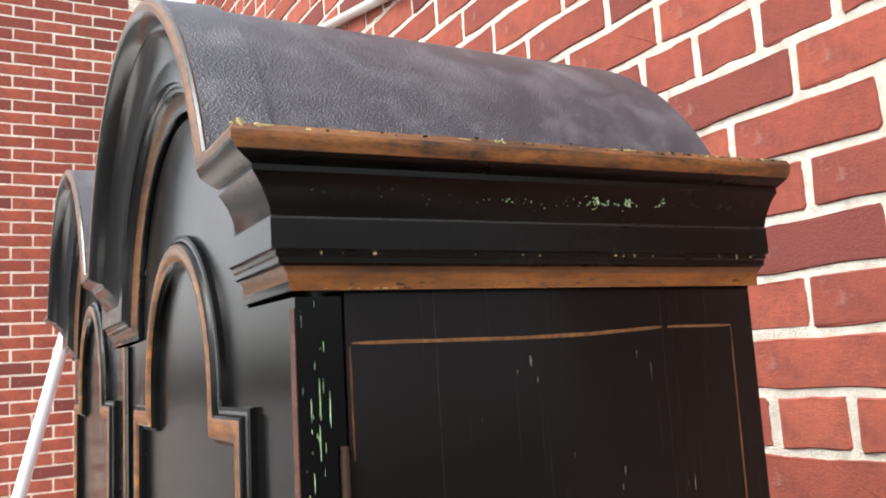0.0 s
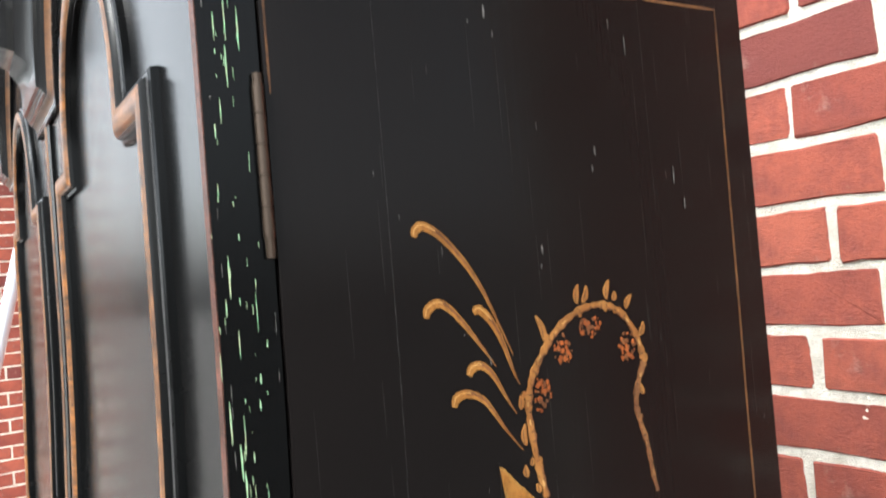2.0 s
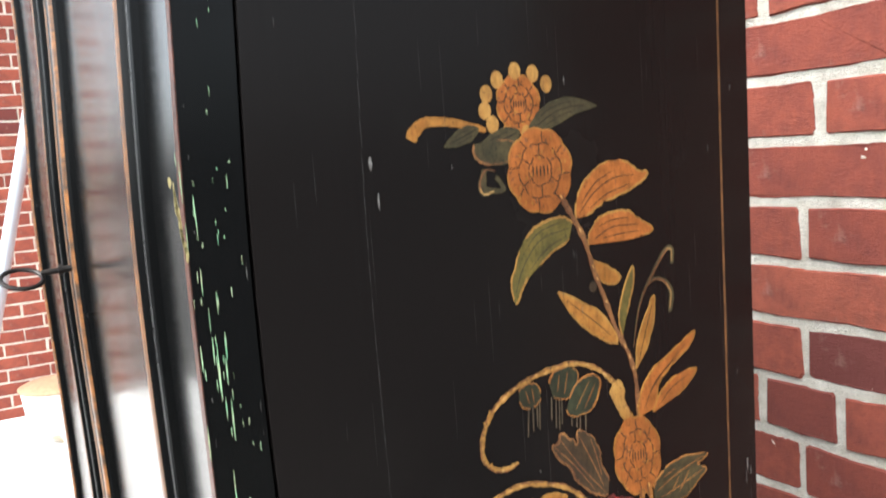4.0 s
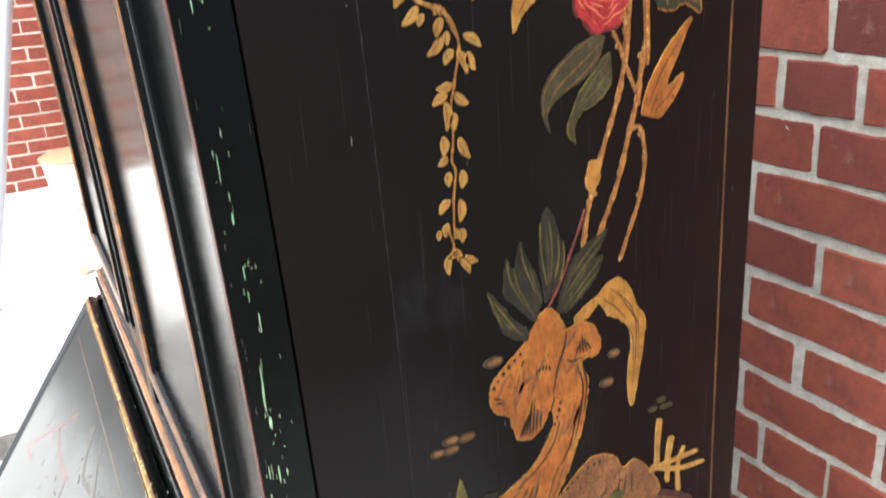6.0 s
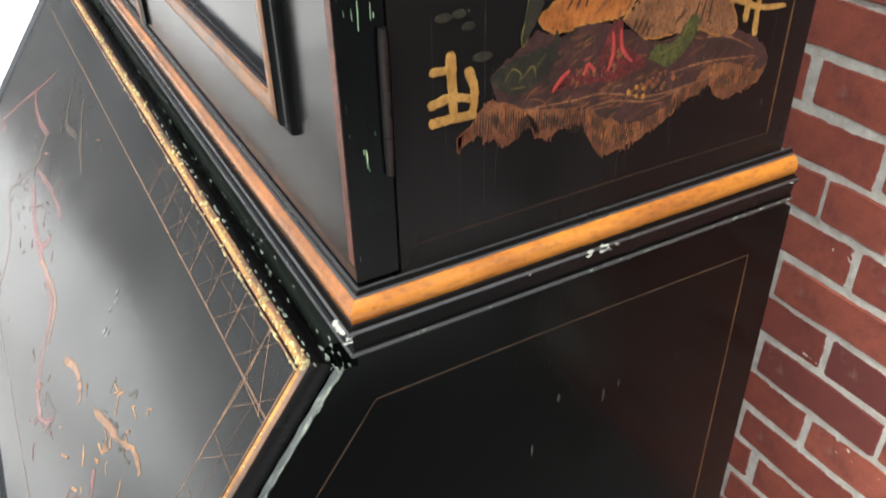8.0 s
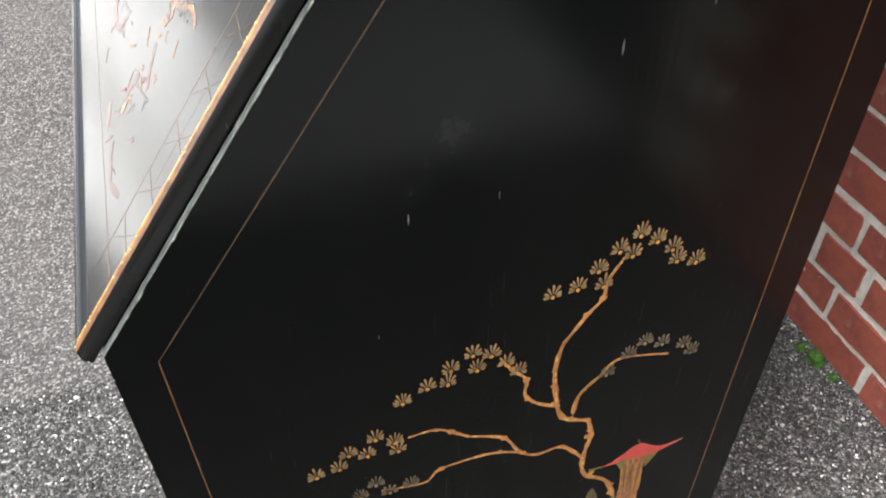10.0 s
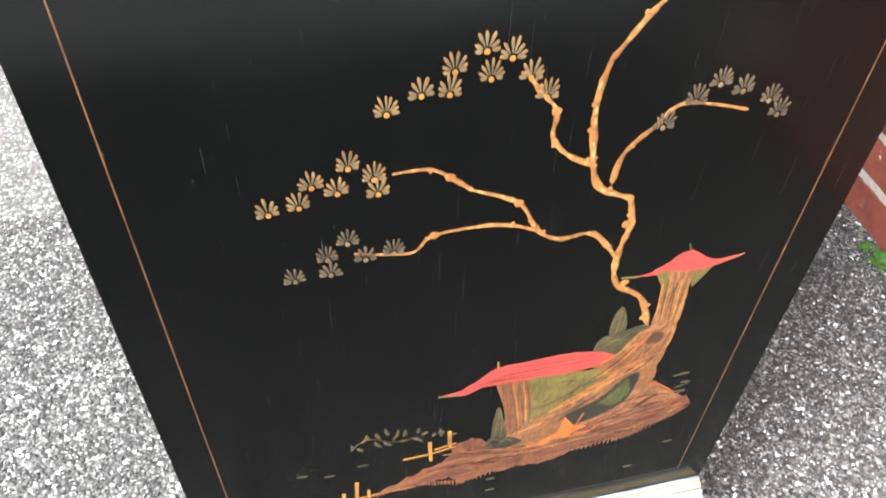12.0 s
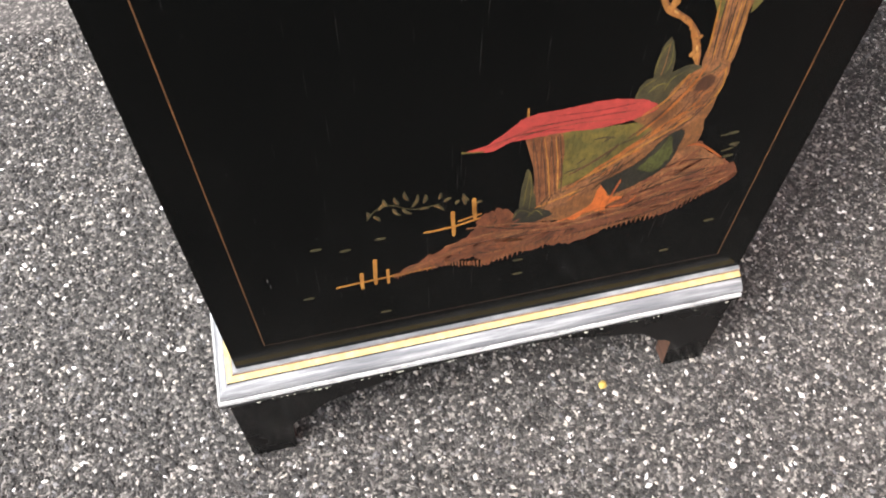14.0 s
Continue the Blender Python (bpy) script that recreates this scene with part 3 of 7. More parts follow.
lid_edge = part("lid_moulding", bm, [EDGE, GILT_LID, GILT_DARK, GILT_BROWN, FRONT, SHADE], cabinet, "rounded lid edge with chipped yellow gilt", True)
bm = bmesh.new()
f = bm.faces.new([bm.verts.new(p) for p in lid_loop(0.0119, 0.0085)])
r = bmesh.ops.extrude_face_region(bm, geom=[f])
for v in r["geom"]:
    if isinstance(v, bmesh.types.BMVert):
        v.co += Vector((-OUT.x, 0, -OUT.y)) * 0.0075
lid = part("fall_front", bm, LID, cabinet, "sloping lacquered fall front with faded painted scenes")

bm = bmesh.new()
rnd = random.Random(31)
secs = []
for k in range(60):
    q = 0.002 + 0.272 * k / 59
    lo, hi = -0.0036 + rnd.uniform(0, 0.0004), 0.0030 + rnd.uniform(-0.0005, 0.0004)
    hi -= 0.0018
    secs.append([slope(q, lo, -0.0004), slope(q, lo + 0.0004, 0.0003), slope(q, hi, 0.0003), slope(q, hi + 0.0002, -0.0004)])
sweep(bm, secs)
part("worn_edge", bm, SCUFFED, low_side, "grey worn edge with sheen in its colour")

# base moulding and bracket feet
BASE = [(0.0, 0.1475), (0.0028, 0.1475), (0.0034, 0.1462), (0.0040, 0.1450), (0.0060, 0.1438), (0.0088, 0.1432), (0.0092, 0.1418), (0.0110, 0.1405), (0.0140, 0.1390), (0.0165, 0.1362), (0.0178, 0.1325),
        (0.0176, 0.1312), (0.0190, 0.1305), (0.0195, 0.1270), (0.0192, 0.1225), (0.0170, 0.1195), (0.004, 0.119)]
# bands 0 and 5 paint the sky's sheen over black lacquer
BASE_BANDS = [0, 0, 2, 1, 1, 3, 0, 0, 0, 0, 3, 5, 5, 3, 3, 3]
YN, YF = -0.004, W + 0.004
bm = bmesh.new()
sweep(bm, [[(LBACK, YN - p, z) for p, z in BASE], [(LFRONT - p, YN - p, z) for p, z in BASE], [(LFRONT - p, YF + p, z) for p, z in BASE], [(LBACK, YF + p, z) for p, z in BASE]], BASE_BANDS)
part("base_moulding", bm, [SKY_SHEEN, BRIGHT_GOLD, GILT_DARK, FOOT, CREAM, SKY_SHEEN_PALE], cabinet, "base moulding, black with a gilt line", True)


def bracket(name, u0, u1, place, thick):
    """A bracket board from u0 to u1 with a foot at each end and a curved apron between."""
    d = u1 - u0
    curve = [(0.037, 0.0), (0.040, 0.003), (0.043, 0.050), (0.048, 0.056), (0.060, 0.062), (0.068, 0.072), (0.078, 0.081), (0.090, 0.086), (0.115, 0.092), (0.150, 0.104), (0.195, 0.111)]
    out = [(u0, 0.119), (u0, 0.0)] + [(u0 + a, z) for a, z in curve] + [(u1 - a, z) for a, z in curve[::-1]] + [(u1, 0.0), (u1, 0.119)]
    bm = bmesh.new()
    prism(bm, out, "y", 0, thick)
    soften(bm, 50, 0.0022, 1)
    bm.normal_update()
    for f in bm.faces:
        if abs(f.normal.y) < 0.9 and f.calc_center_median().z < 0.117 and u0 + 0.02 < f.calc_center_median().x < u1 - 0.02:
            f.material_index = 1
    ob = part(name, bm, [FOOT, ENDGRAIN], cabinet, "black bracket foot board with scrolled apron")
    ob.matrix_basis = place
    return ob


bracket("bracket_base", LFRONT - 0.014, LBACK, pose(0, YN - 0.013, 0), 0.018)
bracket("bracket_base", LFRONT - 0.014, LBACK, pose(0, YF - 0.005, 0), 0.018)
bracket("bracket_base", 0.0, YF - YN + 0.026 - 0.037, pose(LFRONT + 0.0045, YN + 0.0055, 0, 0, 0, 90), 0.018)

# ---- surroundings ----
brick_wall("wall_east", "red brick wall with pale raised mortar joints", pose(WALL_X, 0, 0), (-0.8735, FAR_Y + 0.2, 3.3), -22, lambda y, z: 0.12 < y < 1.42 and z < 2.75, BRICK, 0.335, True, (0.0, 1.5, 0.0, 2.75))
brick_wall("wall_north", "distant red brick wall with pale mortar", pose(0, FAR_Y, 0, 0, 0, 90), (-WALL_X - 0.1, 0.6, 4.6), -40, lambda y, z: -0.75 < y < 0.55 and z < 3.4, BRICK_FAR, 0.1, False)
# south wall is out of view, added to shape reflections in the side panels
brick_wall("wall_south", "unseen low grey brick wall, added for the side panels' reflections", pose(0, -2.0, 0, 0, 0, -90), (-2.4, WALL_X - 0.002, 0.5), -14, lambda y, z: False, BRICK_GREY, 0.1, True)

# white slab against the far wall, bin, leaning pole, conduit
bm = bmesh.new()
box(bm, -3.2, WALL_X - 0.004, 2.29, FAR_Y - 0.004, -0.05, 0.21, 0.012)
tagged(part("concrete_slab", bm, CONCRETE), "low pale concrete slab against the brick wall", "slab", kind="structure")

bm = bmesh.new()
box(bm, -2.0, -0.78, 1.75, 2.286, -0.05, 0.03, 0.01)
tagged(part("concrete_paving", bm, CONCRETE), "pale concrete paving beside the asphalt", "paving", kind="structure")

# unseen strip added as a reflector: brightens the ground mirrored in the side panels
bm = bmesh.new()
box(bm, -2.4, WALL_X - 0.004, -1.99, -1.0, -0.05, 0.012, 0.006)
tagged(part("concrete_paving", bm, REFLECTOR_CONCRETE), "unseen grey concrete paving, added as a reflector for the side panels", "paving", kind="structure")

bin_thing = tagged(empty("plastic_bin"), "round white plastic bin standing on the concrete slab", "bin")
bm = bmesh.new()
prof = [(0.0, 0.21), (0.17, 0.21), (0.175, 0.22), (0.195, 0.40), (0.20, 0.412), (0.0, 0.413)]
secs = [[(0.235 + r * math.cos(a), 4.25 + r * math.sin(a), z) for r, z in prof] for a in [math.tau * i / 32 for i in range(32)]]
sweep(bm, secs, closed=True)
part("body", bm, WHITE, bin_thing, "", True)
bm = bmesh.new()
prof = [(0.0, 0.414), (0.205, 0.414), (0.208, 0.425), (0.19, 0.435), (0.06, 0.446), (0.0, 0.447)]
secs = [[(0.235 + r * math.cos(a), 4.25 + r * math.sin(a), z) for r, z in prof] for a in [math.tau * i / 32 for i in range(32)]]
sweep(bm, secs, closed=True)
part("lid", bm, paint("tan_plastic", (0.5, 0.32, 0.2), (0.42, 0.26, 0.16)), bin_thing, "tan plastic lid", True)


def tube(bm, pts, r, n=12, closed=False):
    """A round tube along points; r one radius or one for each point."""
    secs = []
    for i, p in enumerate(pts):
        p = Vector(p)
        q = Vector(pts[(i + 1) % len(pts)] if closed or i + 1 < len(pts) else pts[i])
        o = Vector(pts[i - 1] if closed or i else pts[0])
        d = (q - o).normalized()
        u = d.orthogonal() if i == 0 else (u - d * u.dot(d))
        u = u.normalized()
        w = d.cross(u)
        rr = r[i] if isinstance(r, (list, tuple)) else r
        secs.append([p + (u * math.cos(a) + w * math.sin(a)) * rr for a in [math.tau * k / n for k in range(n + 1)]])
    sweep(bm, secs, closed=closed, caps=not closed)
    bmesh.ops.remove_doubles(bm, verts=bm.verts, dist=1e-6)


bm = bmesh.new()
tube(bm, [(-0.235, 2.8, 0.20), (0.20, 2.8, 1.833), (WALL_X - 0.022, 2.8, 3.86)], 0.021, 16)
tagged(part("leaning_pole", bm, POLE, smooth=True), "white metal pole leaning against the brick wall", "pole")
bm = bmesh.new()
tube(bm, [(WALL_X - 0.012, 1.0, 2.455), (WALL_X - 0.012, 3.4, 2.92)], 0.013, 12)
tagged(part("conduit", bm, PIPE, smooth=True), "pale metal conduit fixed along the brick wall", "pipe", kind="structure")

# ---- hinges, key ----
for z0, z1, tone in ((1.595, 1.643, BRASS), (1.008, 1.055, IRON)):
    bm = bmesh.new()
    for k in range(5):
        d = (z1 - z0) / 5
        tube(bm, [(0.0498, -0.0008, z0 + d * k + 0.0003), (0.0498, -0.0008, z0 + d * (k + 1) - 0.0003)], 0.0019, 12)
    tube(bm, [(0.0498, -0.0008, z0 - 0.006), (0.0498, -0.0008, z1 + 0.003)], [0.0016, 0.0016], 10)
    part("hinge", bm, tone, doors[0], "dark tarnished butt hinge", True)
key = tagged(empty("key"), "dark iron key with an oval ring in the door lock", "key")
bm = bmesh.new()
tube(bm, [(0.034, 0.349, 1.3685), (0.020, 0.349, 1.3685), (0.004, 0.349, 1.3675)], [0.0022, 0.0022, 0.0018], 10)
tube(bm, [(0.0175, 0.349, 1.3685), (0.0145, 0.349, 1.3685)], 0.0034, 10)
part("shaft", bm, IRON, key, "", True)
bm = bmesh.new()
tube(bm, [(-0.0075 + 0.0125 * math.cos(a), 0.349 + 0.0085 * math.sin(a), 1.365 + 0.0055 * math.sin(a) - 0.001 * math.cos(a)) for a in [math.tau * k / 28 for k in range(28)]], 0.0016, 8, True)
part("ring", bm, IRON, key, "", True)

# ---- painted decoration, in low relief ----
# Places are (along the depth, height) in millimetres on the side of the case.
UP, LOW = (upper, 0.0), (low_side, -0.004)
layer = [0]


def relief(panel, name, mat, outlines, lines=()):
    """Low raised paint: filled outlines with a skirt, and thin darker lines on top."""
    layer[0] += 1
    owner, y = panel
    top = y - 0.00012 - 0.0000025 * layer[0]
    bm = bmesh.new()
    for out in outlines:
        vs = [bm.verts.new((x / 1000, top, z / 1000)) for x, z in out]
        ws = [bm.verts.new((x / 1000, y + 0.0002, z / 1000)) for x, z in out]
        bm.faces.new(vs)
        for i in range(len(vs)):
            j = (i + 1) % len(vs)
            bm.faces.new((vs[i], vs[j], ws[j], ws[i]))
    for out in lines:
        f = bm.faces.new([bm.verts.new((x / 1000, top - 0.0000012, z / 1000)) for x, z in out])
        f.material_index = 1
    ink = ROSE_LINE if mat is RED else INK
    ob = part(name, bm, [mat, ink], owner)
    if len(outlines) > 1:
        ob["kind"] = "stuff"
    return ob


def curve(pts, n=7):
    """A smooth line through points."""
    if len(pts) < 3:
        (ax, az), (bx, bz) = pts[0], pts[-1]
        return [(ax + (bx - ax) * k / n, az + (bz - az) * k / n) for k in range(n + 1)]
    p = [Vector(q) for q in [pts[0], *pts, pts[-1]]]
    out = []
    for i in range(1, len(p) - 2):
        for k in range(n):
            t = k / n
            a, b, c, d = p[i - 1:i + 3]
            q = 0.5 * (2 * b + (c - a) * t + (2 * a - 5 * b + 4 * c - d) * t * t + (3 * b - a - 3 * c + d) * t ** 3)
            out.append((q.x, q.y))
    return out + [tuple(p[-1])]


def ribbon(pts, widths, jitter=0.0, seed=0):
    rnd = random.Random(seed)
    left, right = [], []
    for i, (x, z) in enumerate(pts):
        ax, az = pts[max(i - 1, 0)]
        bx, bz = pts[min(i + 1, len(pts) - 1)]
        d = Vector((bx - ax, bz - az))
        d = d.normalized() if d.length else Vector((1, 0))
        w = widths[i] / 2
        left.append((x - d.y * w * (1 + rnd.uniform(-jitter, jitter)), z + d.x * w * (1 + rnd.uniform(-jitter, jitter))))
        right.append((x + d.y * w * (1 + rnd.uniform(-jitter, jitter)), z - d.x * w * (1 + rnd.uniform(-jitter, jitter))))
    return left + right[::-1]


def stroke(panel, mat, w0, w1, pts):
    line = curve(pts)
    n = len(line) - 1
    ws = [(w0 + (w1 - w0) * i / n) * (0.55 if i in (0, n) else 1.0) for i in range(n + 1)]
    lines = []
    if w0 > 5:
        for off in (-0.28, 0.05, 0.3):
            side = ribbon(line, [2 * off * w for w in ws])[:n + 1]
            lines.append(ribbon(side[1:-1], [0.45] * (n - 1)))
    relief(panel, "painted_stroke", mat, [ribbon(line, ws, 0.16, len(line) + layer[0])], lines)


def leaf(panel, mat, b, t, w, bend=0.0):
    bv, tv = Vector(b), Vector(t)
    d = tv - bv
    nrm = Vector((-d.y, d.x))
    line = []
    for k in range(13):
        u = k / 12
        q = bv + d * u + nrm * bend * 0.6 * math.sin(math.pi * u)
        line.append((q.x, q.y))
    ws = [max(0.3, w * math.sin(math.pi * (k / 12) ** 0.75) ** 0.8) for k in range(13)]
    lines = []
    if w > 4:
        lines.append(ribbon(line[1:11], [0.5] * 10))
        for off in (-0.5, 0.5):
            side = ribbon(line, [off * x for x in ws])[:13]
            lines.append(ribbon(side[3:9], [0.35] * 6))
    relief(panel, "painted_leaf", mat, [ribbon(line, ws, 0.10, layer[0])], lines)


def blob(panel, mat, c, rx, rz, petals=0):
    def ring(k, n=40):
        return [(c[0] + rx * k * (1 + (0.07 if petals < 10 else 0.02) * math.cos(petals * a) * (petals > 2)) * math.cos(a + 0.3 * k), c[1] + rz * k * (1 + (0.07 if petals < 10 else 0.02) * math.cos(petals * a) * (petals > 2)) * math.sin(a + 0.3 * k)) for a in [math.tau * i / n for i in range(n)]]
    lines = []
    if petals >= 5 and rx > 6:
        for k in (0.32, 0.58, 0.82):
            r = ring(k)
            for i0 in range(0, 40, 10):
                seg = [r[(i0 + j + int(k * 10)) % 40] for j in range(9)]
                lines.append(ribbon(seg, [0.5] * 9))
        for i in range(petals if petals < 10 else 0):
            a = math.tau * i / petals + 0.2
            lines.append(ribbon([(c[0] + rx * q * math.cos(a), c[1] + rz * q * math.sin(a)) for q in (0.58, 0.7, 0.82, 0.96)], [0.5] * 4))
    relief(panel, "painted_flower" if petals >= 5 else "painted_dab", mat, [ring(1.0)], lines)


def patch(panel, mat, pts, jag=0.5, rim=None):
    """A filled shape with a smooth or ragged brush edge, and a broken outline."""
    rnd = random.Random(layer[0])
    loop = curve(pts[-2:] + pts + pts[:2], 8)
    loop = loop[16:-16]
    loop = [(x + rnd.uniform(-jag, jag) * 0.7, z + rnd.uniform(-jag, jag)) for x, z in loop]
    relief(panel, "painted_patch", mat, [loop])
    if rim:
        outs, k = [], 0
        while k < len(loop) - 3:
            n = rnd.randint(7, 22)
            seg = loop[k:k + n + 1]
            if len(seg) > 3:
                wide = rnd.uniform(0.45, 0.95)
                outs.append(ribbon(seg, [wide * (0.4 if q in (0, len(seg) - 1) else rnd.uniform(0.75, 1.2)) for q in range(len(seg))]))
            k += n + (rnd.randint(1, 4) if rnd.random() < 0.5 else 0)
        relief(panel, "painted_outline", rim, outs)


def along(pts, gap):
    """Even steps along a smooth line."""
    line = [Vector(p) for p in curve(pts, 14)]
    left, out = 0.0, []
    for a, b in zip(line, line[1:]):
        d = (b - a).length
        while left < d:
            out.append(a + (b - a) * (left / d))
            left += gap
        left -= d
    return out


def ticks(panel, mat, pts, length, gap, slant, width):
    """A row of fine parallel brush lines, in loose clusters."""
    rnd = random.Random(layer[0])
    outs = []
    for i, p in enumerate(along(pts, gap)):
        if math.sin(i * 0.55 + layer[0]) < -0.75:
            continue
        a, l = slant + rnd.gauss(0, 0.05), length * rnd.uniform(0.6, 1.15)
        d = Vector((math.cos(a), math.sin(a))) * l / 2
        c = p + Vector((0, rnd.uniform(-1, 1)))
        outs.append(ribbon([tuple(c - d), tuple(c), tuple(c + d)], [width * 0.5, width, width * 0.4]))
    relief(panel, "painted_hatching", mat, outs)


def dots(panel, mat, pts, r, gap):
    rnd = random.Random(layer[0])
    outs = []
    for p in along(pts, gap):
        q = r * rnd.uniform(0.7, 1.2)
        outs.append([(p.x + q * math.cos(a), p.y + q * 1.2 * math.sin(a)) for a in [math.tau * k / 8 for k in range(8)]])
    relief(panel, "painted_dotting", mat, outs)


def fans(panel, mat, places):
    """Sprays of plump needles with gaps between, the middle one longest, spread like a small fan over a pale dot."""
    for i, (x, z) in enumerate(places):
        rnd = random.Random(i + int(x))
        outs, tips = [], []
        lean, count = rnd.uniform(-0.12, 0.15), rnd.choice((7, 8, 9))
        for k in range(count):
            q = k / (count - 1)
            a = math.pi * (0.04 + 0.92 * q) + lean + rnd.uniform(-0.05, 0.05)
            reach = 8.4 * (0.70 + 0.42 * math.sin(math.pi * q) ** 2) + rnd.uniform(-0.7, 0.6)
            line = [(x + r * math.cos(a), z + 1.2 * r * math.sin(a)) for r in (2.2, 0.45 * reach, 0.7 * reach, 0.9 * reach, reach)]
            plump = (1.25 - 0.45 * math.sin(math.pi * q)) * 8 / count
            outs.append(ribbon(line, [0.4, 1.0 * plump, 1.75 * plump, 1.7 * plump, 0.5], 0.12, k))
            tips.append(ribbon([(px - 0.2, pz + 0.2) for px, pz in line[2:]], [0.25, 0.6, 0.25]))
        relief(panel, "painted_spray", mat, outs)
        relief(panel, "painted_highlights", GOLDBROWN if mat is FAN else FAN, tips)
        relief(panel, "painted_dab", OCHRE if mat is FAN else FAN, [[(x + 1.4 * math.cos(a), z + 1.6 * math.sin(a)) for a in [math.tau * j / 9 for j in range(9)]]])


def inside(p, poly):
    hit = False
    for (ax, az), (bx, bz) in zip(poly, poly[1:] + poly[:1]):
        if (az > p[1]) != (bz > p[1]) and p[0] < (bx - ax) * (p[1] - az) / (bz - az) + ax:
            hit = not hit
    return hit


def hatch(panel, mat, poly, count, length, slant, width=0.7):
    """Loose brush lines inside an outline, all leaning much the same way."""
    rnd = random.Random(count + layer[0])
    xs, zs = [p[0] for p in poly], [p[1] for p in poly]
    outs = []
    while len(outs) < count:
        p = (rnd.uniform(min(xs), max(xs)), rnd.uniform(min(zs), max(zs)))
        if not inside(p, poly):
            continue
        a = slant + rnd.gauss(0, 0.25)
        l = length * rnd.uniform(0.5, 1.3)
        bow = rnd.uniform(-0.15, 0.15) * l
        line = [(p[0] + l * (u - 0.5) * math.cos(a) - bow * math.sin(math.pi * u) * math.sin(a), p[1] + l * (u - 0.5) * math.sin(a) + bow * math.sin(math.pi * u) * math.cos(a)) for u in (0, 0.25, 0.5, 0.75, 1)]
        if inside(line[0], poly) and inside(line[-1], poly):
            outs.append(ribbon(line, [width * k for k in (0.3, 0.9, 1.0, 0.8, 0.2)]))
    relief(panel, "painted_hatching", mat, outs)


def fringe(panel, mat, pts, reach):
    """A hanging fringe of short upright brush lines below a line of points."""
    line = curve(pts, 12)
    rnd = random.Random(layer[0])
    outs = []
    for i, (x, z) in enumerate(line):
        h = reach * (0.65 + 0.45 * math.sin(i * 0.9) * rnd.random()) * rnd.uniform(0.7, 1.1)
        outs.append(ribbon([(x, z + 3), (x + rnd.uniform(-0.3, 0.3), z - h / 2), (x + rnd.uniform(-0.4, 0.4), z - h)], [1.2, 1.0, 0.4]))
    relief(panel, "painted_fringe", mat, outs)


def veins(panel, mat, width, lines):
    """Fine brush lines that swell in the middle."""
    outs = []
    for pts in lines:
        line = curve(pts, 8)
        n = len(line) - 1
        outs.append(ribbon(line, [width * (0.35 + 0.75 * math.sin(math.pi * (0.08 + 0.84 * k / n))) for k in range(n + 1)], 0.12, n))
    relief(panel, "painted_veining", mat, outs)


def twig(panel, mat, w0, w1, pts):
    """A knotted stem: uneven body, shaded side, worn highlights, joints and small buds."""
    rnd = random.Random(layer[0] * 7 + len(pts))
    line = curve(pts, 10)
    n = len(line) - 1
    swell, ws = rnd.uniform(0, 6), []
    for k in range(n + 1):
        base = w0 + (w1 - w0) * k / n
        ws.append(base * (1 + 0.22 * math.sin(k * 0.55 + swell) + 0.16 * math.sin(k * 1.37 + 2 * swell)) * (0.6 if k in (0, n) else 1))
    relief(panel, "painted_stem", mat, [ribbon(line, ws, 0.14, n)])
    side = ribbon(line, [1.15 * w for w in ws])[n + 1:][::-1]
    shade = []
    for k in range(0, n - 5, 6):
        seg = [((a + 2 * c) / 3, (b + 2 * d) / 3) for (a, b), (c, d) in zip(line[k:k + 6], side[k:k + 6])]
        shade.append(ribbon(seg, [0.24 * w0] * 6, 0.3, k))
    relief(panel, "painted_shading", SIENNA if mat is not ROSE else PLUM, shade)
    lights, joints, buds = [], [], []
    for p in along(pts, 3.2 + w0):
        q = p + Vector((rnd.gauss(0, 1), rnd.gauss(0, 1))) * 0.1 * w0
        near = min(range(n), key=lambda k: (line[k][0] - p.x) ** 2 + (line[k][1] - p.y) ** 2)
        d = Vector((line[near + 1][0] - line[near][0], line[near + 1][1] - line[near][1]))
        d = d.normalized() if d.length else Vector((1, 0))
        r = 0.13 * w0 * rnd.uniform(0.5, 1.5)
        if rnd.random() < 0.5:
            e = r * rnd.uniform(1.5, 4.5)
            lights.append([(q.x + d.x * e * math.cos(a) - d.y * r * math.sin(a), q.y + d.y * e * math.cos(a) + d.x * r * math.sin(a)) for a in [math.tau * k / 10 for k in range(10)]])
    for k in range(4, n - 3, 3):
        (ax, az), (bx, bz) = line[k], line[k + 1]
        d = Vector((bx - ax, bz - az))
        if d.length < 1e-6 or rnd.random() < 0.45:
            continue
        d = Vector((-d.y, d.x)).normalized() * ws[k] * 0.5
        joints.append(ribbon([(ax - d.x, az - d.y), (ax + 0.2, az + 0.1), (ax + d.x * 0.4, az + d.y * 0.4)], [0.15, 0.4, 0.15]))
        if rnd.random() < 0.3:
            s = rnd.choice((-1, 1))
            c, r = Vector((ax, az)) + d * 1.15 * s, ws[k] * rnd.uniform(0.22, 0.42)
            buds.append([(c.x + r * math.cos(a), c.y + 1.3 * r * math.sin(a)) for a in [math.tau * j / 9 for j in range(9)]])
    if buds:
        relief(panel, "painted_budding", mat, buds)
    if joints:
        relief(panel, "painted_joints", INK, joints)
    if lights:
        relief(panel, "painted_highlights", HIGHLIGHT, lights)


def brush(panel, mat, width, pts):
    """A curling brush stroke: a full round head that thins to a hair, with a dark streak."""
    line = curve(pts, 9)
    n = len(line) - 1
    ws = [width * (0.55 + 0.45 * min(1.0, 6 * k / n)) * max(0.10, 1 - (k / n) ** 1.6) for k in range(n + 1)]
    relief(panel, "painted_stroke", mat, [ribbon(line, ws, 0.10, n + layer[0])])
    tail = ribbon(line, [0.3 * w for w in ws])[:n + 1]
    m = n // 3
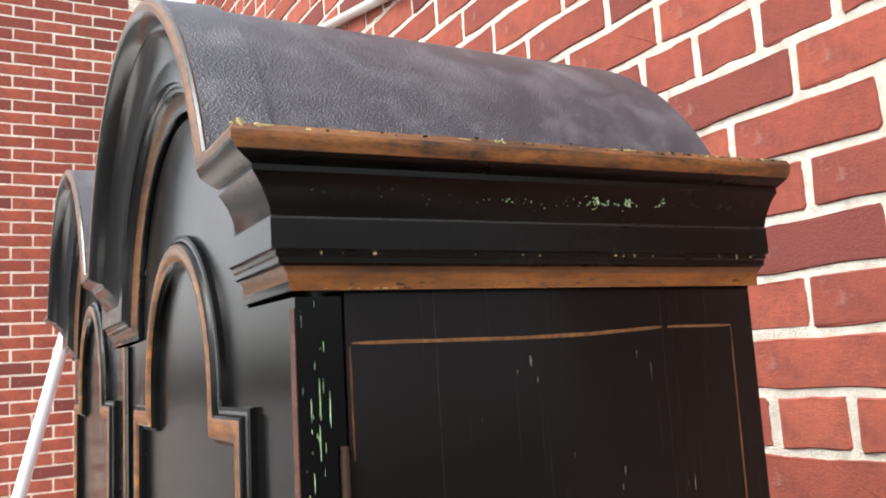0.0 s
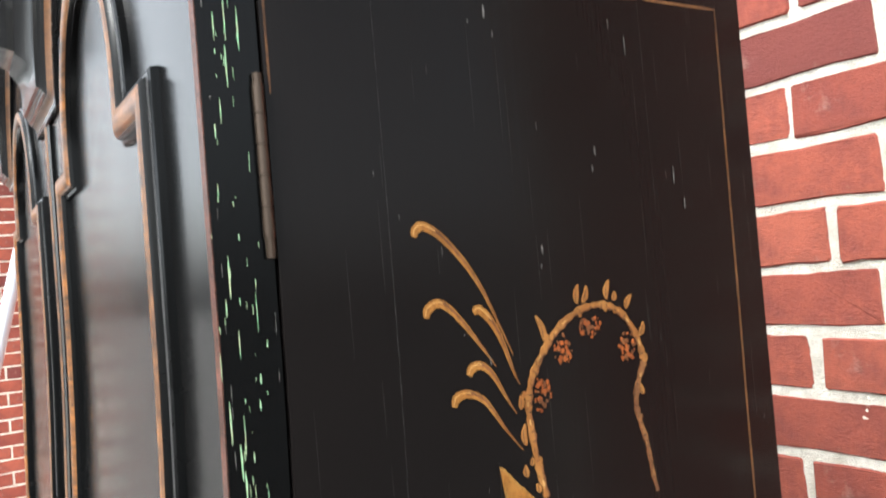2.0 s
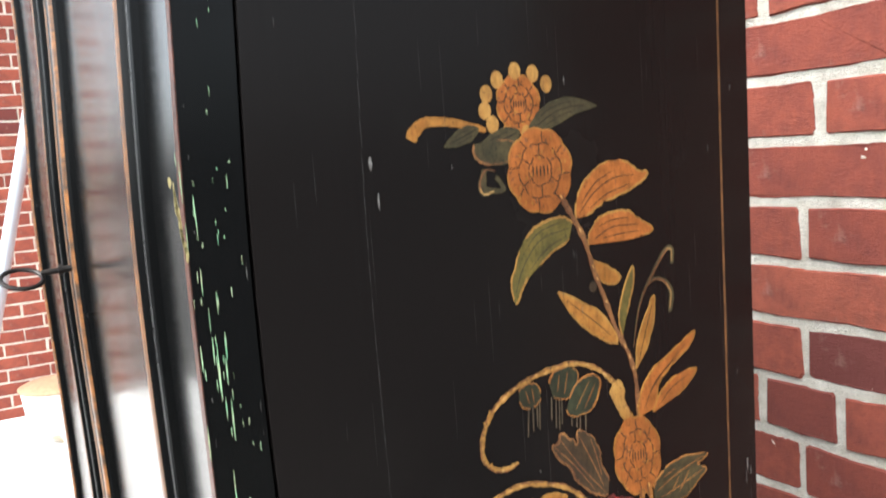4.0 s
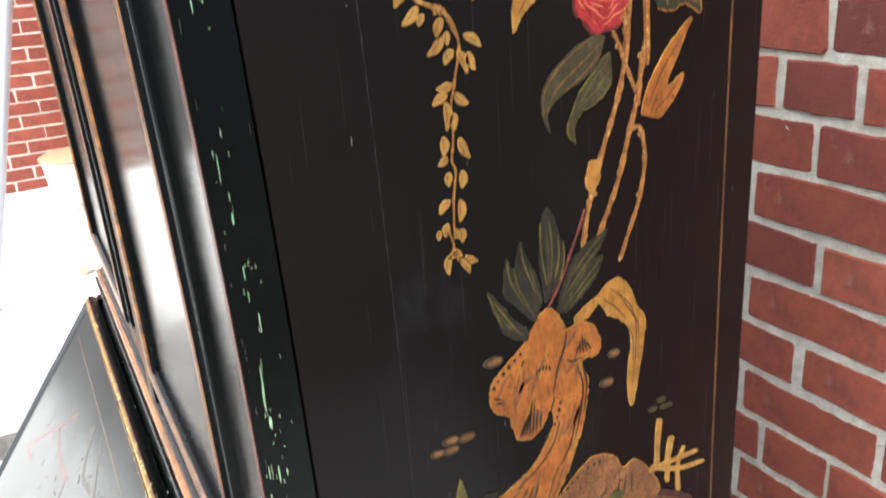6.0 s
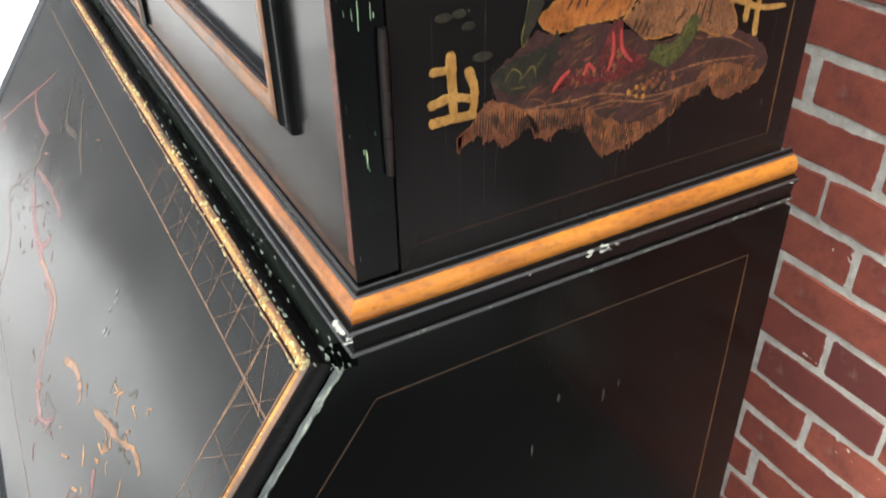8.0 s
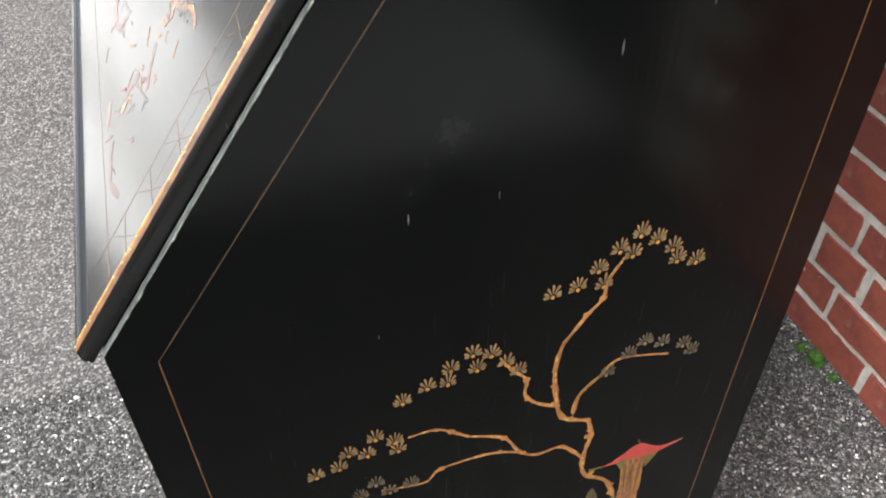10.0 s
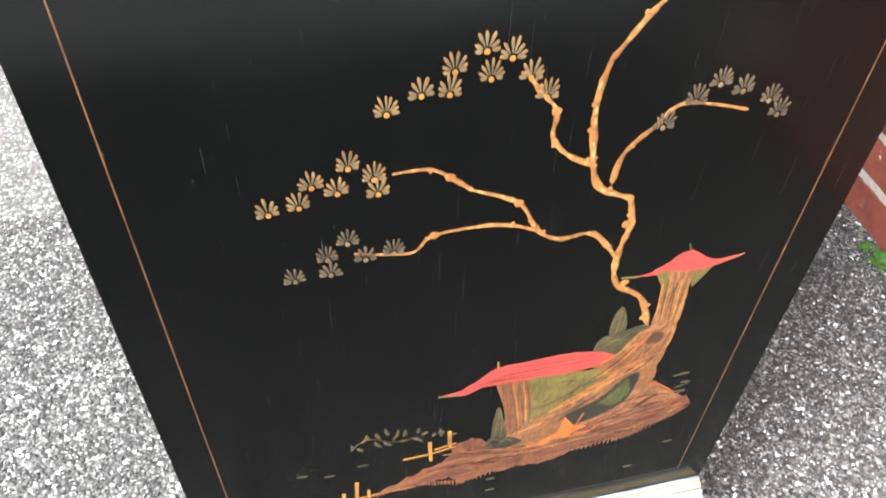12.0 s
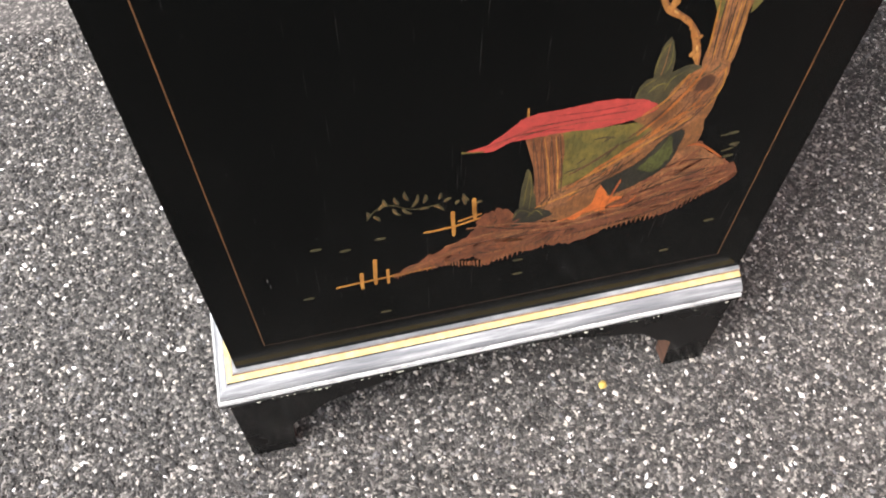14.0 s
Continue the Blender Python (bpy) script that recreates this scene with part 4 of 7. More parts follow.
    relief(panel, "painted_shading", SIENNA, [ribbon(tail[m:], [0.34 * w + 0.12 for w in ws[m:]], 0.3, n)])
    relief(panel, "painted_highlights", HIGHLIGHT, [ribbon(tail[2:m + 4], [0.16 * w for w in ws[2:m + 4]], 0.3, n)])


def smudge(panel, mat, c, rx, rz):
    """A soft, broken dab of dry brushing."""
    rnd = random.Random(layer[0])
    outs = []
    for k in range(34):
        a, q = rnd.uniform(0, math.tau), math.sqrt(rnd.random())
        x, z = c[0] + rx * q * math.cos(a), c[1] + rz * q * math.sin(a)
        r = rnd.uniform(0.5, 1.3) * (1.25 - 0.75 * q)
        outs.append([(x + r * rnd.uniform(0.6, 1.2) * math.cos(b), z + 1.2 * r * rnd.uniform(0.6, 1.2) * math.sin(b)) for b in [math.tau * j / 7 for j in range(7)]])
    for k, out in enumerate(outs):
        relief(panel, "painted_dab", mat if k % 3 else SIENNA, [out])


def beans(panel, mat, width, pairs):
    """Plump little petals, each from its stalk end to its tip, with a dark crease."""
    outs, creases = [], []
    for k, ((ax, az), (bx, bz)) in enumerate(pairs):
        d = Vector((bx - ax, bz - az))
        side = Vector((-d.y, d.x)) * 0.10 * (1 if k % 2 else -1)
        line = [(ax + d.x * u + side.x * math.sin(math.pi * u), az + d.y * u + side.y * math.sin(math.pi * u)) for u in [q / 8 for q in range(9)]]
        w = min(width, 0.62 * d.length)
        outs.append(ribbon(line, [max(0.3, w * math.sin(math.pi * (0.06 + 0.88 * u ** 0.8))) for u in [q / 8 for q in range(9)]], 0.08, k))
        creases.append(ribbon([(x - 0.18 * w, z) for x, z in line[1:7]], [0.28] * 6))
    relief(panel, "painted_petals", mat, outs)
    relief(panel, "painted_creases", BROWN if mat is not OLIVE else GOLDBROWN, creases)


def flower(panel, mat, c, rx, rz, turn):
    """An open blossom of two rings of round petals, drawn in dark line."""
    def at(q, a):
        x, z = rx * q * math.cos(a), rz * q * math.sin(a)
        return (c[0] + x * math.cos(turn) - z * math.sin(turn) * 0.5, c[1] + z + x * math.sin(turn) * 0.4)

    def ring(q, n, depth, phase, count=72):
        return [at(q * (1 - depth + depth * abs(math.sin(n * (a + phase) / 2)) ** 0.6), a) for a in [math.tau * i / count for i in range(count)]]

    outline = ring(1.0, 8, 0.09, 0.2)
    relief(panel, "painted_flower", mat, [outline])
    relief(panel, "painted_outline", OCHRE, [ribbon(outline[k:k + 10], [0.6] * 10, 0.3, k) for k in range(0, 60, 12)])
    lines = []
    for q, n, depth, phase in ((0.66, 6, 0.12, 0.5), (0.36, 5, 0.14, 0.1)):
        r = ring(q, n, depth, phase)
        lines += [ribbon(r[k:k + 11] if k < 60 else r[k:] + r[:1], [0.5] * (11 if k < 60 else 72 - k + 1), 0.25, k) for k in range(0, 72, 12)]
    for n, phase, q0, q1 in ((8, 0.2, 0.66, 0.92), (6, 0.5, 0.36, 0.58)):
        for k in range(n):
            a = math.tau * k / n - phase
            lines.append(ribbon([at(q, a + 0.05 * math.sin(9 * q)) for q in (q0, (q0 + q1) / 2, q1)], [0.35, 0.55, 0.3]))
    for k in range(5):
        u = (k - 2) * 0.07
        lines.append(ribbon([(at(0.0, 0)[0] + rx * u * 1.6, at(0.0, 0)[1] + rz * h) for h in (-0.12, 0.0, 0.12)], [0.4, 0.7, 0.4]))
    relief(panel, "painted_veining", INK, lines)
    rnd = random.Random(layer[0])
    for tone, count in ((OCHRE, 16), (SIENNA, 14)):
        dabs = []
        for k in range(count):
            a, q = rnd.uniform(0, math.tau), rnd.uniform(0.2, 0.9)
            dabs.append(ribbon([at(q, a), at(q + 0.06, a + 0.05), at(q + 0.1, a + 0.08)], [0.4, 1.1, 0.4]))
        relief(panel, "painted_shading", tone, dabs)


def rose(panel, c, rx, rz):
    """A full red rose with pale brush lines curling round its heart."""
    rnd = random.Random(9)
    outline = [(c[0] + rx * (1 + 0.05 * math.cos(7 * a + 0.6)) * math.cos(a), c[1] + rz * (1 + 0.05 * math.cos(7 * a + 0.6)) * math.sin(a)) for a in [math.tau * i / 56 for i in range(56)]]
    relief(panel, "painted_flower", RED, [outline])
    relief(panel, "painted_shading", CRIMSON, [ribbon(outline[k:k + 6], [1.6] * 6, 0.4, k) for k in range(0, 50, 7)])
    lines = []
    for ring in range(5):
        q = 0.14 + 0.18 * ring
        a = rnd.uniform(0, 6)
        end = a + math.tau
        while a < end - 0.5:
            span = rnd.uniform(0.7, 1.5)
            seg = [(c[0] + 0.05 * rx + rx * q * (1 + 0.10 * math.sin(5 * b + ring)) * math.cos(b), c[1] + 0.06 * rz + rz * 0.95 * q * (1 + 0.10 * math.sin(5 * b + ring)) * math.sin(b)) for b in [a + span * k / 8 for k in range(9)]]
            lines.append(ribbon(seg, [0.18, 0.3, 0.42, 0.5, 0.5, 0.45, 0.36, 0.26, 0.15]))
            a += span + rnd.uniform(0.1, 0.35)
    relief(panel, "painted_veining", ROSE_LINE, lines)


# thin gold border lines
stroke(UP, BRONZE, 1.4, 1.6, [(55, 1684), (150, 1683), (214, 1685)])
stroke(UP, BRONZE, 1.3, 1.2, [(218, 1685), (261, 1684.5)])
stroke(UP, LINE, 1.1, 1.0, [(261, 1685), (259, 1570), (257, 1450), (255, 1200), (256, 968)])
stroke(UP, DULL_LINE, 0.7, 0.7, [(57, 967), (150, 968), (256, 968)])
stroke(UP, LINE, 0.9, 0.7, [(54, 1683), (54, 1640)])
stroke(LOW, LINE_WORN, 0.9, 0.8, [(35, 897), (140, 898), (257, 897)])
stroke(LOW, LINE, 0.8, 0.8, [(257, 897), (256, 500), (256, 174)])
stroke(LOW, LINE_WORN, 0.7, 0.7, [(35, 897), (-40, 795), (-119, 688)])
stroke(LOW, LINE, 0.8, 0.8, [(-119, 688), (-117, 400), (-115, 175)])
stroke(LOW, DULL_LINE, 0.5, 0.5, [(-115, 175), (60, 174), (256, 174)])
# curling sprays and wreath at the top of the bookcase side
brush(UP, OCHRE, 3.6, [(100.3, 1592.7), (101.4, 1595.3), (104.5, 1596.1), (111, 1592.1), (119.3, 1583), (125.8, 1572.9), (131.3, 1561.1), (136.9, 1548.3)])
brush(UP, OCHRE, 3.6, [(102.5, 1564.9), (103.5, 1567.9), (107.8, 1569.5), (112.9, 1566.2), (119.5, 1558.4), (125.3, 1550.6), (129, 1545.3)])
brush(UP, OCHRE, 3.6, [(121.5, 1565), (124.1, 1565.7), (128.4, 1561.4), (132.5, 1553.7), (136.3, 1542.7), (138.7, 1537.5)])
brush(UP, OCHRE, 3.6, [(117.6, 1543.4), (119.1, 1545.8), (123, 1546.1), (127.4, 1542.3), (132.3, 1533.6), (136.2, 1527.3)])
brush(UP, OCHRE, 3.6, [(110.4, 1533.5), (112.2, 1536.7), (117.3, 1537), (123.5, 1533.3), (130.2, 1523.5), (137.5, 1514.1)])
smudge(UP, EMBER, (174.2, 1554.4), 5.7, 4.1)
smudge(UP, EMBER, (159.6, 1547.1), 4.3, 5.9)
smudge(UP, EMBER, (191.2, 1544.4), 4.8, 5.7)
smudge(UP, EMBER, (148.3, 1531.9), 3.9, 7.2)
twig(UP, GOLDBROWN, 2.6, 2.4, [(146.2, 1495.3), (143.9, 1505.6), (142.1, 1517.3), (141.4, 1528.9), (143.9, 1538.4), (148.9, 1545.9), (154.9, 1552.7), (163.1, 1558.5), (172.4, 1561.9), (181.6, 1561.9), (189.4, 1558.4), (195, 1551.6), (198.4, 1544), (199.6, 1537.6)])
twig(UP, BRONZE, 2.4, 1.4, [(199.6, 1537.6), (195.3, 1529.2), (193.7, 1522.3), (194.8, 1515), (197.3, 1506.5), (198.2, 1500.1), (199.3, 1492.8), (200.9, 1486.2)])
beans(UP, GOLDBROWN, 2.4, [[(151.2, 1551.5), (148.1, 1561)], [(168.2, 1563.7), (169.4, 1570.8)], [(170.8, 1563.8), (173.4, 1570.1)], [(183, 1564), (185, 1571.3)], [(186.4, 1563.2), (187.3, 1566.6)], [(192.6, 1559.5), (196.1, 1564.6)], [(198.5, 1548.2), (201.1, 1553.3)], [(200.6, 1537.4), (201.4, 1540.6)], [(137.9, 1528.6), (138.4, 1533.4)], [(138.9, 1515.5), (139.3, 1523)], [(140.5, 1507.9), (141.2, 1510.7)], [(138.4, 1504.2), (138.1, 1508.3)], [(143, 1497.6), (142.1, 1501)], [(198, 1525.2), (197, 1529)]])
patch(UP, OCHRE, [(127, 1508.9), (129.4, 1507.6), (134.7, 1501.8), (140.1, 1495.8), (138.3, 1488.9), (131.3, 1493.7), (127.8, 1501.6)], 0.3, GOLD)
# flowering stem
layer[0] = 0
flower(UP, ORANGE, (152, 1443), 10, 11, 0.2)
blob(UP, GOLD, (167, 1440), 2.6, 3.2, 0)
blob(UP, GOLD, (162, 1435), 2.6, 3.2, 0)
blob(UP, GOLD, (155, 1432), 2.6, 3.2, 0)
blob(UP, GOLD, (146, 1432), 2.6, 3.2, 0)
blob(UP, GOLD, (140, 1436), 2.6, 3.2, 0)
blob(UP, GOLD, (137, 1441), 2.6, 3.2, 0)
blob(UP, GOLD, (138, 1447), 2.6, 3.2, 0)
blob(UP, GOLD, (143, 1452), 2.6, 3.2, 0)
blob(UP, GOLD, (151, 1455), 2.6, 3.2, 0)
blob(UP, GOLD, (159, 1454), 2.6, 3.2, 0)
blob(UP, GOLD, (165, 1450), 2.6, 3.2, 0)
stroke(UP, OCHRE, 5, 2, [(106, 1432), (108, 1435), (113, 1438), (125, 1437), (137, 1434)])
leaf(UP, OLIVE, (134, 1435), (119, 1429), 6, 0.0)
leaf(UP, OLIVE, (155, 1431), (189, 1441), 9, 0.2)
leaf(UP, OLIVE, (152, 1433), (131, 1426), 8, 0.0)
leaf(UP, OLIVE, (153, 1425), (131, 1424), 7, 0.0)
stroke(UP, OLIVE, 2.5, 1.5, [(135, 1420), (135, 1413), (143, 1412), (140, 1417)])
brush(UP, OLIVE, 2.6, [(139.6, 1412.3), (134.4, 1411.3), (133.1, 1415.1), (135.7, 1419.5), (139.9, 1419.1)])
patch(UP, OLIVE, [(131.4, 1428.8), (132.8, 1423.4), (139.3, 1421.6), (147.1, 1422.7), (152.3, 1426.3), (146.6, 1429.7), (138, 1430.1)], 0.3, BRONZE)
flower(UP, ORANGE, (160.1, 1417.7), 15.2, 16.4, 0.1)
twig(UP, BRONZE, 2.2, 1.8, [(169.4, 1407.2), (173.2, 1400.3), (179.1, 1389.7), (183.9, 1375.4), (188.9, 1362.5), (194, 1349.2), (199.5, 1339.2), (202.6, 1327.4), (203.1, 1312)])
patch(UP, ORANGE, [(175.9, 1398.1), (176.7, 1405.2), (181.5, 1412.7), (190.6, 1418.4), (200.8, 1419), (208.7, 1414.5), (213.9, 1413.5), (210.9, 1410.1), (201.3, 1406), (189.8, 1403), (180.7, 1398.2)], 0.35, GOLD)
veins(UP, INK, 0.45, [[(177.5, 1399.7), (185.6, 1407.4), (195.9, 1412.3), (206.3, 1412.8)], [(178.8, 1403.4), (185.8, 1410.8), (194.9, 1414.9)], [(183.1, 1401.5), (192.2, 1406.3), (203.8, 1409.1)]])
patch(UP, ORANGE, [(182.3, 1386.6), (183.7, 1393.8), (189.5, 1397.8), (201, 1398.6), (209, 1394.1), (215.4, 1390.2), (212.4, 1388), (200.4, 1386.6)], 0.35, GOLD)
veins(UP, INK, 0.45, [[(184.1, 1388.5), (193.8, 1392.7), (207.8, 1392.4)], [(187.1, 1393.6), (193.9, 1395.5), (202, 1395.7)], [(189.1, 1388.7), (198.3, 1389.6), (207.7, 1389.7)]])
patch(UP, GREENGOLD, [(174, 1396), (167.8, 1399.2), (157.3, 1396.9), (149.8, 1390.7), (145.1, 1380.3), (143.7, 1375.4), (145.2, 1368.6), (147.9, 1372.5), (152, 1378.1), (162.8, 1385.7), (171.6, 1390.2)], 0.35, GOLD)
veins(UP, OLIVE, 0.6, [[(171.8, 1394.4), (159, 1391.8), (150.3, 1383.2), (145.5, 1372.7)], [(167.7, 1397.2), (157.1, 1394.1), (149.7, 1386.6)], [(170.6, 1391.6), (160.8, 1387.5), (152.5, 1380.5)]])
patch(UP, OCHRE, [(183, 1379.9), (189.6, 1377.6), (196.8, 1372.5), (192.7, 1369.6), (186, 1372.6)], 0.3, GOLD)
blob(UP, BROWN, (182.5, 1369.9), 1.8, 2.1, 0)
patch(UP, OCHRE, [(165, 1370.1), (176.6, 1364.6), (187.5, 1357.2), (193.8, 1345.5), (184.7, 1348.5), (176.1, 1354.9), (169.9, 1361.8)], 0.3, GOLD)
veins(UP, INK, 0.4, [[(169.1, 1366.2), (179.6, 1358.1), (190.5, 1348.7)]])
patch(UP, GREENGOLD, [(196.3, 1348), (195.1, 1356.4), (198.4, 1367), (203.5, 1375.6), (203.1, 1367.4), (199, 1355.9)], 0.25, GOLD)
brush(UP, OLIVE, 2.4, [(225.1, 1373.8), (225.3, 1379.8), (221.9, 1380), (214.1, 1371), (206.3, 1358.8), (202, 1341.7)])
brush(UP, OLIVE, 2.8, [(222.9, 1353.3), (224.2, 1361.7), (220.2, 1367.3), (214, 1368.3), (207.7, 1363.3)])
patch(UP, OCHRE, [(203.2, 1332.1), (204.5, 1344.2), (209.8, 1354.8), (214.3, 1362.1), (213.3, 1350.6), (207.9, 1338.1)], 0.3, GOLD)
veins(UP, INK, 0.4, [[(204.3, 1334.8), (208.8, 1347.4), (213.1, 1358.1)]])
patch(UP, ORANGE, [(203.8, 1311.9), (204.7, 1321.4), (211.3, 1330), (222.8, 1336.1), (236.5, 1343.1), (233.2, 1336.7), (222.6, 1330.3), (214.8, 1323.7), (211.8, 1313.5)], 0.35, OCHRE)
patch(UP, ORANGE, [(211.8, 1312.1), (215.9, 1319.6), (225, 1325.1), (236.8, 1326.3), (232.7, 1320.9), (224.7, 1316.3)], 0.35, OCHRE)
veins(UP, INK, 0.4, [[(206.4, 1314.4), (212.3, 1324.1), (222.7, 1332.2), (231.9, 1338.8)], [(208.3, 1318.9), (216.2, 1327.3), (225.3, 1332.8)], [(213.9, 1313.7), (222.3, 1320.6), (232.8, 1324.5)]])
twig(UP, GOLD, 2, 1.6, [(198.6, 1310.8), (196.1, 1318.2), (191.8, 1326.4), (187.5, 1332.3), (179.9, 1337.7), (169.9, 1340.9), (160.1, 1340.6), (150.4, 1338.8), (142.4, 1336.3), (133.7, 1331.3), (128.8, 1325.4), (126.3, 1318.6), (126.7, 1312.1), (130.5, 1307.6), (135.8, 1306), (141.8, 1307.2)])
patch(UP, GOLD, [(188.2, 1325.3), (192.8, 1329.7), (196.3, 1324.5), (195.2, 1319), (198.6, 1311.5), (195.9, 1311.1), (191.5, 1318)], 0.5)
patch(UP, GREEN, [(143.9, 1334.8), (148.7, 1337), (153.3, 1334.7), (153.3, 1329.4), (149.7, 1327.5), (145.8, 1327.9), (143.9, 1331)], 0.3, GOLDBROWN)
patch(UP, GREEN, [(158.4, 1334.9), (160.8, 1339.3), (166.6, 1340.1), (172.2, 1337), (171.1, 1331), (166.8, 1327.4), (160.3, 1329.4)], 0.3, GOLDBROWN)
patch(UP, GREEN, [(167.6, 1327.3), (172.1, 1333), (178.9, 1334.7), (183.2, 1332), (182.1, 1325.9), (177.5, 1320.2), (168.9, 1319.7), (166, 1322.8)], 0.3, GOLDBROWN)
veins(UP, FAN_DIM, 0.4, [[(148.1, 1327.7), (147.1, 1316.2)], [(150, 1327.5), (149.8, 1317.8)], [(152, 1328.2), (151.8, 1319.3)], [(153.4, 1330.1), (152.7, 1317.9)], [(159.1, 1329.5), (158.6, 1320.2)], [(161.2, 1329), (160.6, 1316.6)], [(162.8, 1328.2), (162.2, 1315.5)], [(164, 1328.1), (163.5, 1317.6)], [(168.4, 1319.8), (168.2, 1315.7)], [(171, 1319.5), (170.6, 1314.5)], [(172.6, 1319.3), (172.2, 1313.2)], [(175.4, 1320), (175, 1311.2)]])
veins(UP, GOLDBROWN, 0.35, [[(147, 1334.3), (148.5, 1329.2)], [(150.1, 1334.5), (150.6, 1329.3)], [(163.2, 1337.7), (162, 1331.2)], [(167.3, 1337.8), (165.2, 1329.6)], [(178, 1332.5), (170.7, 1322.3)], [(180.5, 1330.2), (175, 1321.8)]])
patch(UP, BROWN, [(184.9, 1282.8), (177.9, 1285.4), (170.2, 1291.6), (166.2, 1298.6), (160.6, 1304.3), (158.1, 1309.4), (160.9, 1310.4), (162.8, 1313.6), (167.6, 1310.3), (170.1, 1307.9), (171.2, 1313.3), (177.1, 1309.8), (181.2, 1303.6), (181.8, 1296.4), (185.5, 1288.6)], 0.5, BRONZE)
veins(UP, BRONZE, 0.5, [[(183.2, 1284.6), (173, 1296.2), (161.8, 1311.7)], [(182.4, 1287.6), (176.7, 1300), (171.1, 1311.2)], [(181.7, 1292.1), (179.4, 1301), (177, 1308.4)], [(177.9, 1286.9), (168, 1299.8), (159.2, 1309)]])
flower(UP, ORANGE, (201.6, 1295.5), 13.4, 17.6, 0.35)
twig(UP, GOLD, 2, 1.6, [(177, 1278.3), (170, 1286.7), (162.5, 1292.1), (152.7, 1295.7), (143.1, 1297.8), (133.5, 1296.5), (124, 1292.6), (116.9, 1288.4), (111.3, 1282.7), (107.8, 1276.7), (109.4, 1269.6), (115.9, 1265.8), (121, 1262.4), (124.3, 1255.3)])
patch(UP, OCHRE, [(147.8, 1290.5), (141, 1290.6), (134.5, 1287.5), (132.1, 1280.4), (131.2, 1267.3), (134.3, 1273), (141.9, 1278.6), (146.3, 1284.9)], 0.35, GOLD)
veins(UP, INK, 0.45, [[(145.8, 1289.1), (137.4, 1283.6), (132.8, 1272.6)], [(142.6, 1289.6), (135.9, 1285.9), (133.2, 1278.8)]])
patch(UP, OCHRE, [(164.3, 1287.8), (156.6, 1290.9), (150.7, 1289.7), (146.2, 1283.5), (145.3, 1276.6), (145.8, 1268.3), (148.9, 1273.8), (156, 1279.7), (162.1, 1284.4)], 0.35, GOLD)
veins(UP, INK, 0.45, [[(161.4, 1286.6), (151, 1281.2), (146.7, 1272.1)], [(156.4, 1288.8), (149.6, 1284.3), (147, 1277.7)]])
patch(UP, OCHRE, [(176.7, 1278.7), (168.9, 1280.8), (160.1, 1279), (153.1, 1274.5), (148.5, 1266), (147.8, 1254.2), (152.4, 1260.9), (161.3, 1267.2), (170.2, 1272.1), (176.6, 1275.4)], 0.35, GOLD)
veins(UP, INK, 0.45, [[(174, 1277.6), (159.8, 1272.5), (149.8, 1259.9)], [(168.8, 1278.9), (157.3, 1273.7), (150.6, 1265.6)], [(172.1, 1274.7), (163.2, 1270.5), (155.2, 1265.4)]])
patch(UP, OLIVE, [(209.3, 1278.6), (213.3, 1283.6), (221.2, 1287.8), (233.4, 1288.3), (241.7, 1286.3), (235.4, 1283.3), (240.7, 1280.2), (235.4, 1275.5), (227.1, 1270.5), (215.1, 1271.8), (210.1, 1270.3)], 0.4, GOLDBROWN)
veins(UP, GOLDBROWN, 0.5, [[(211.2, 1277.1), (223.2, 1282.1), (239.6, 1286.3)], [(213.1, 1273.7), (225.2, 1276.3), (238.6, 1280.2)], [(215.2, 1282.5), (222.2, 1284.5)], [(219.1, 1274.2), (224.2, 1280.4)], [(224.1, 1273.4), (230.3, 1281.8)]])
patch(UP, GREEN, [(211, 1264.7), (217, 1269.1), (227.1, 1268.2), (241.8, 1264), (233.3, 1263.6), (229.2, 1261.5), (236.5, 1257.7), (237.1, 1251.9), (229.1, 1256.7), (222.9, 1254.6), (214.8, 1256.2)], 0.4, GOLDBROWN)
veins(UP, GOLDBROWN, 0.5, [[(213, 1264.4), (223, 1265.4), (240.7, 1264.2)], [(213.9, 1260.3), (224, 1260.8), (235.4, 1256.3)], [(218, 1266.3), (219.9, 1256.8)], [(224, 1265.9), (225.4, 1256.6)]])
rose(UP, (188, 1265), 13.6, 15.6)
# stems, hanging blossom, dark leaves
twig(UP, OCHRE, 0.9, 0.7, [(113.9, 1266.7), (119.6, 1264.9), (123.8, 1257.4), (124.9, 1250.9), (122.6, 1241.5), (120.1, 1230.8), (120.3, 1220.5), (119, 1211.8), (120.3, 1207.4), (118.5, 1196), (118.1, 1181.6)])
beans(UP, GOLD, 3.6, [[(106.6, 1272.3), (101.7, 1267.1)], [(110, 1266.9), (103.7, 1261.2)], [(112.1, 1264.1), (110.1, 1260.1)], [(111.6, 1270.5), (122.6, 1268.3)], [(119.2, 1262), (116.5, 1255.9)], [(118.5, 1255.5), (112.5, 1250.1)], [(120.8, 1257.4), (120.5, 1252.8)], [(127, 1255.4), (133.7, 1250.8)], [(122.6, 1250.9), (118.9, 1246.2)], [(124.1, 1250.5), (127.5, 1242.2)], [(128.7, 1249.5), (131, 1243)], [(121.1, 1239.4), (114.9, 1238.2)], [(119.1, 1235.5), (113.1, 1232.6)]])
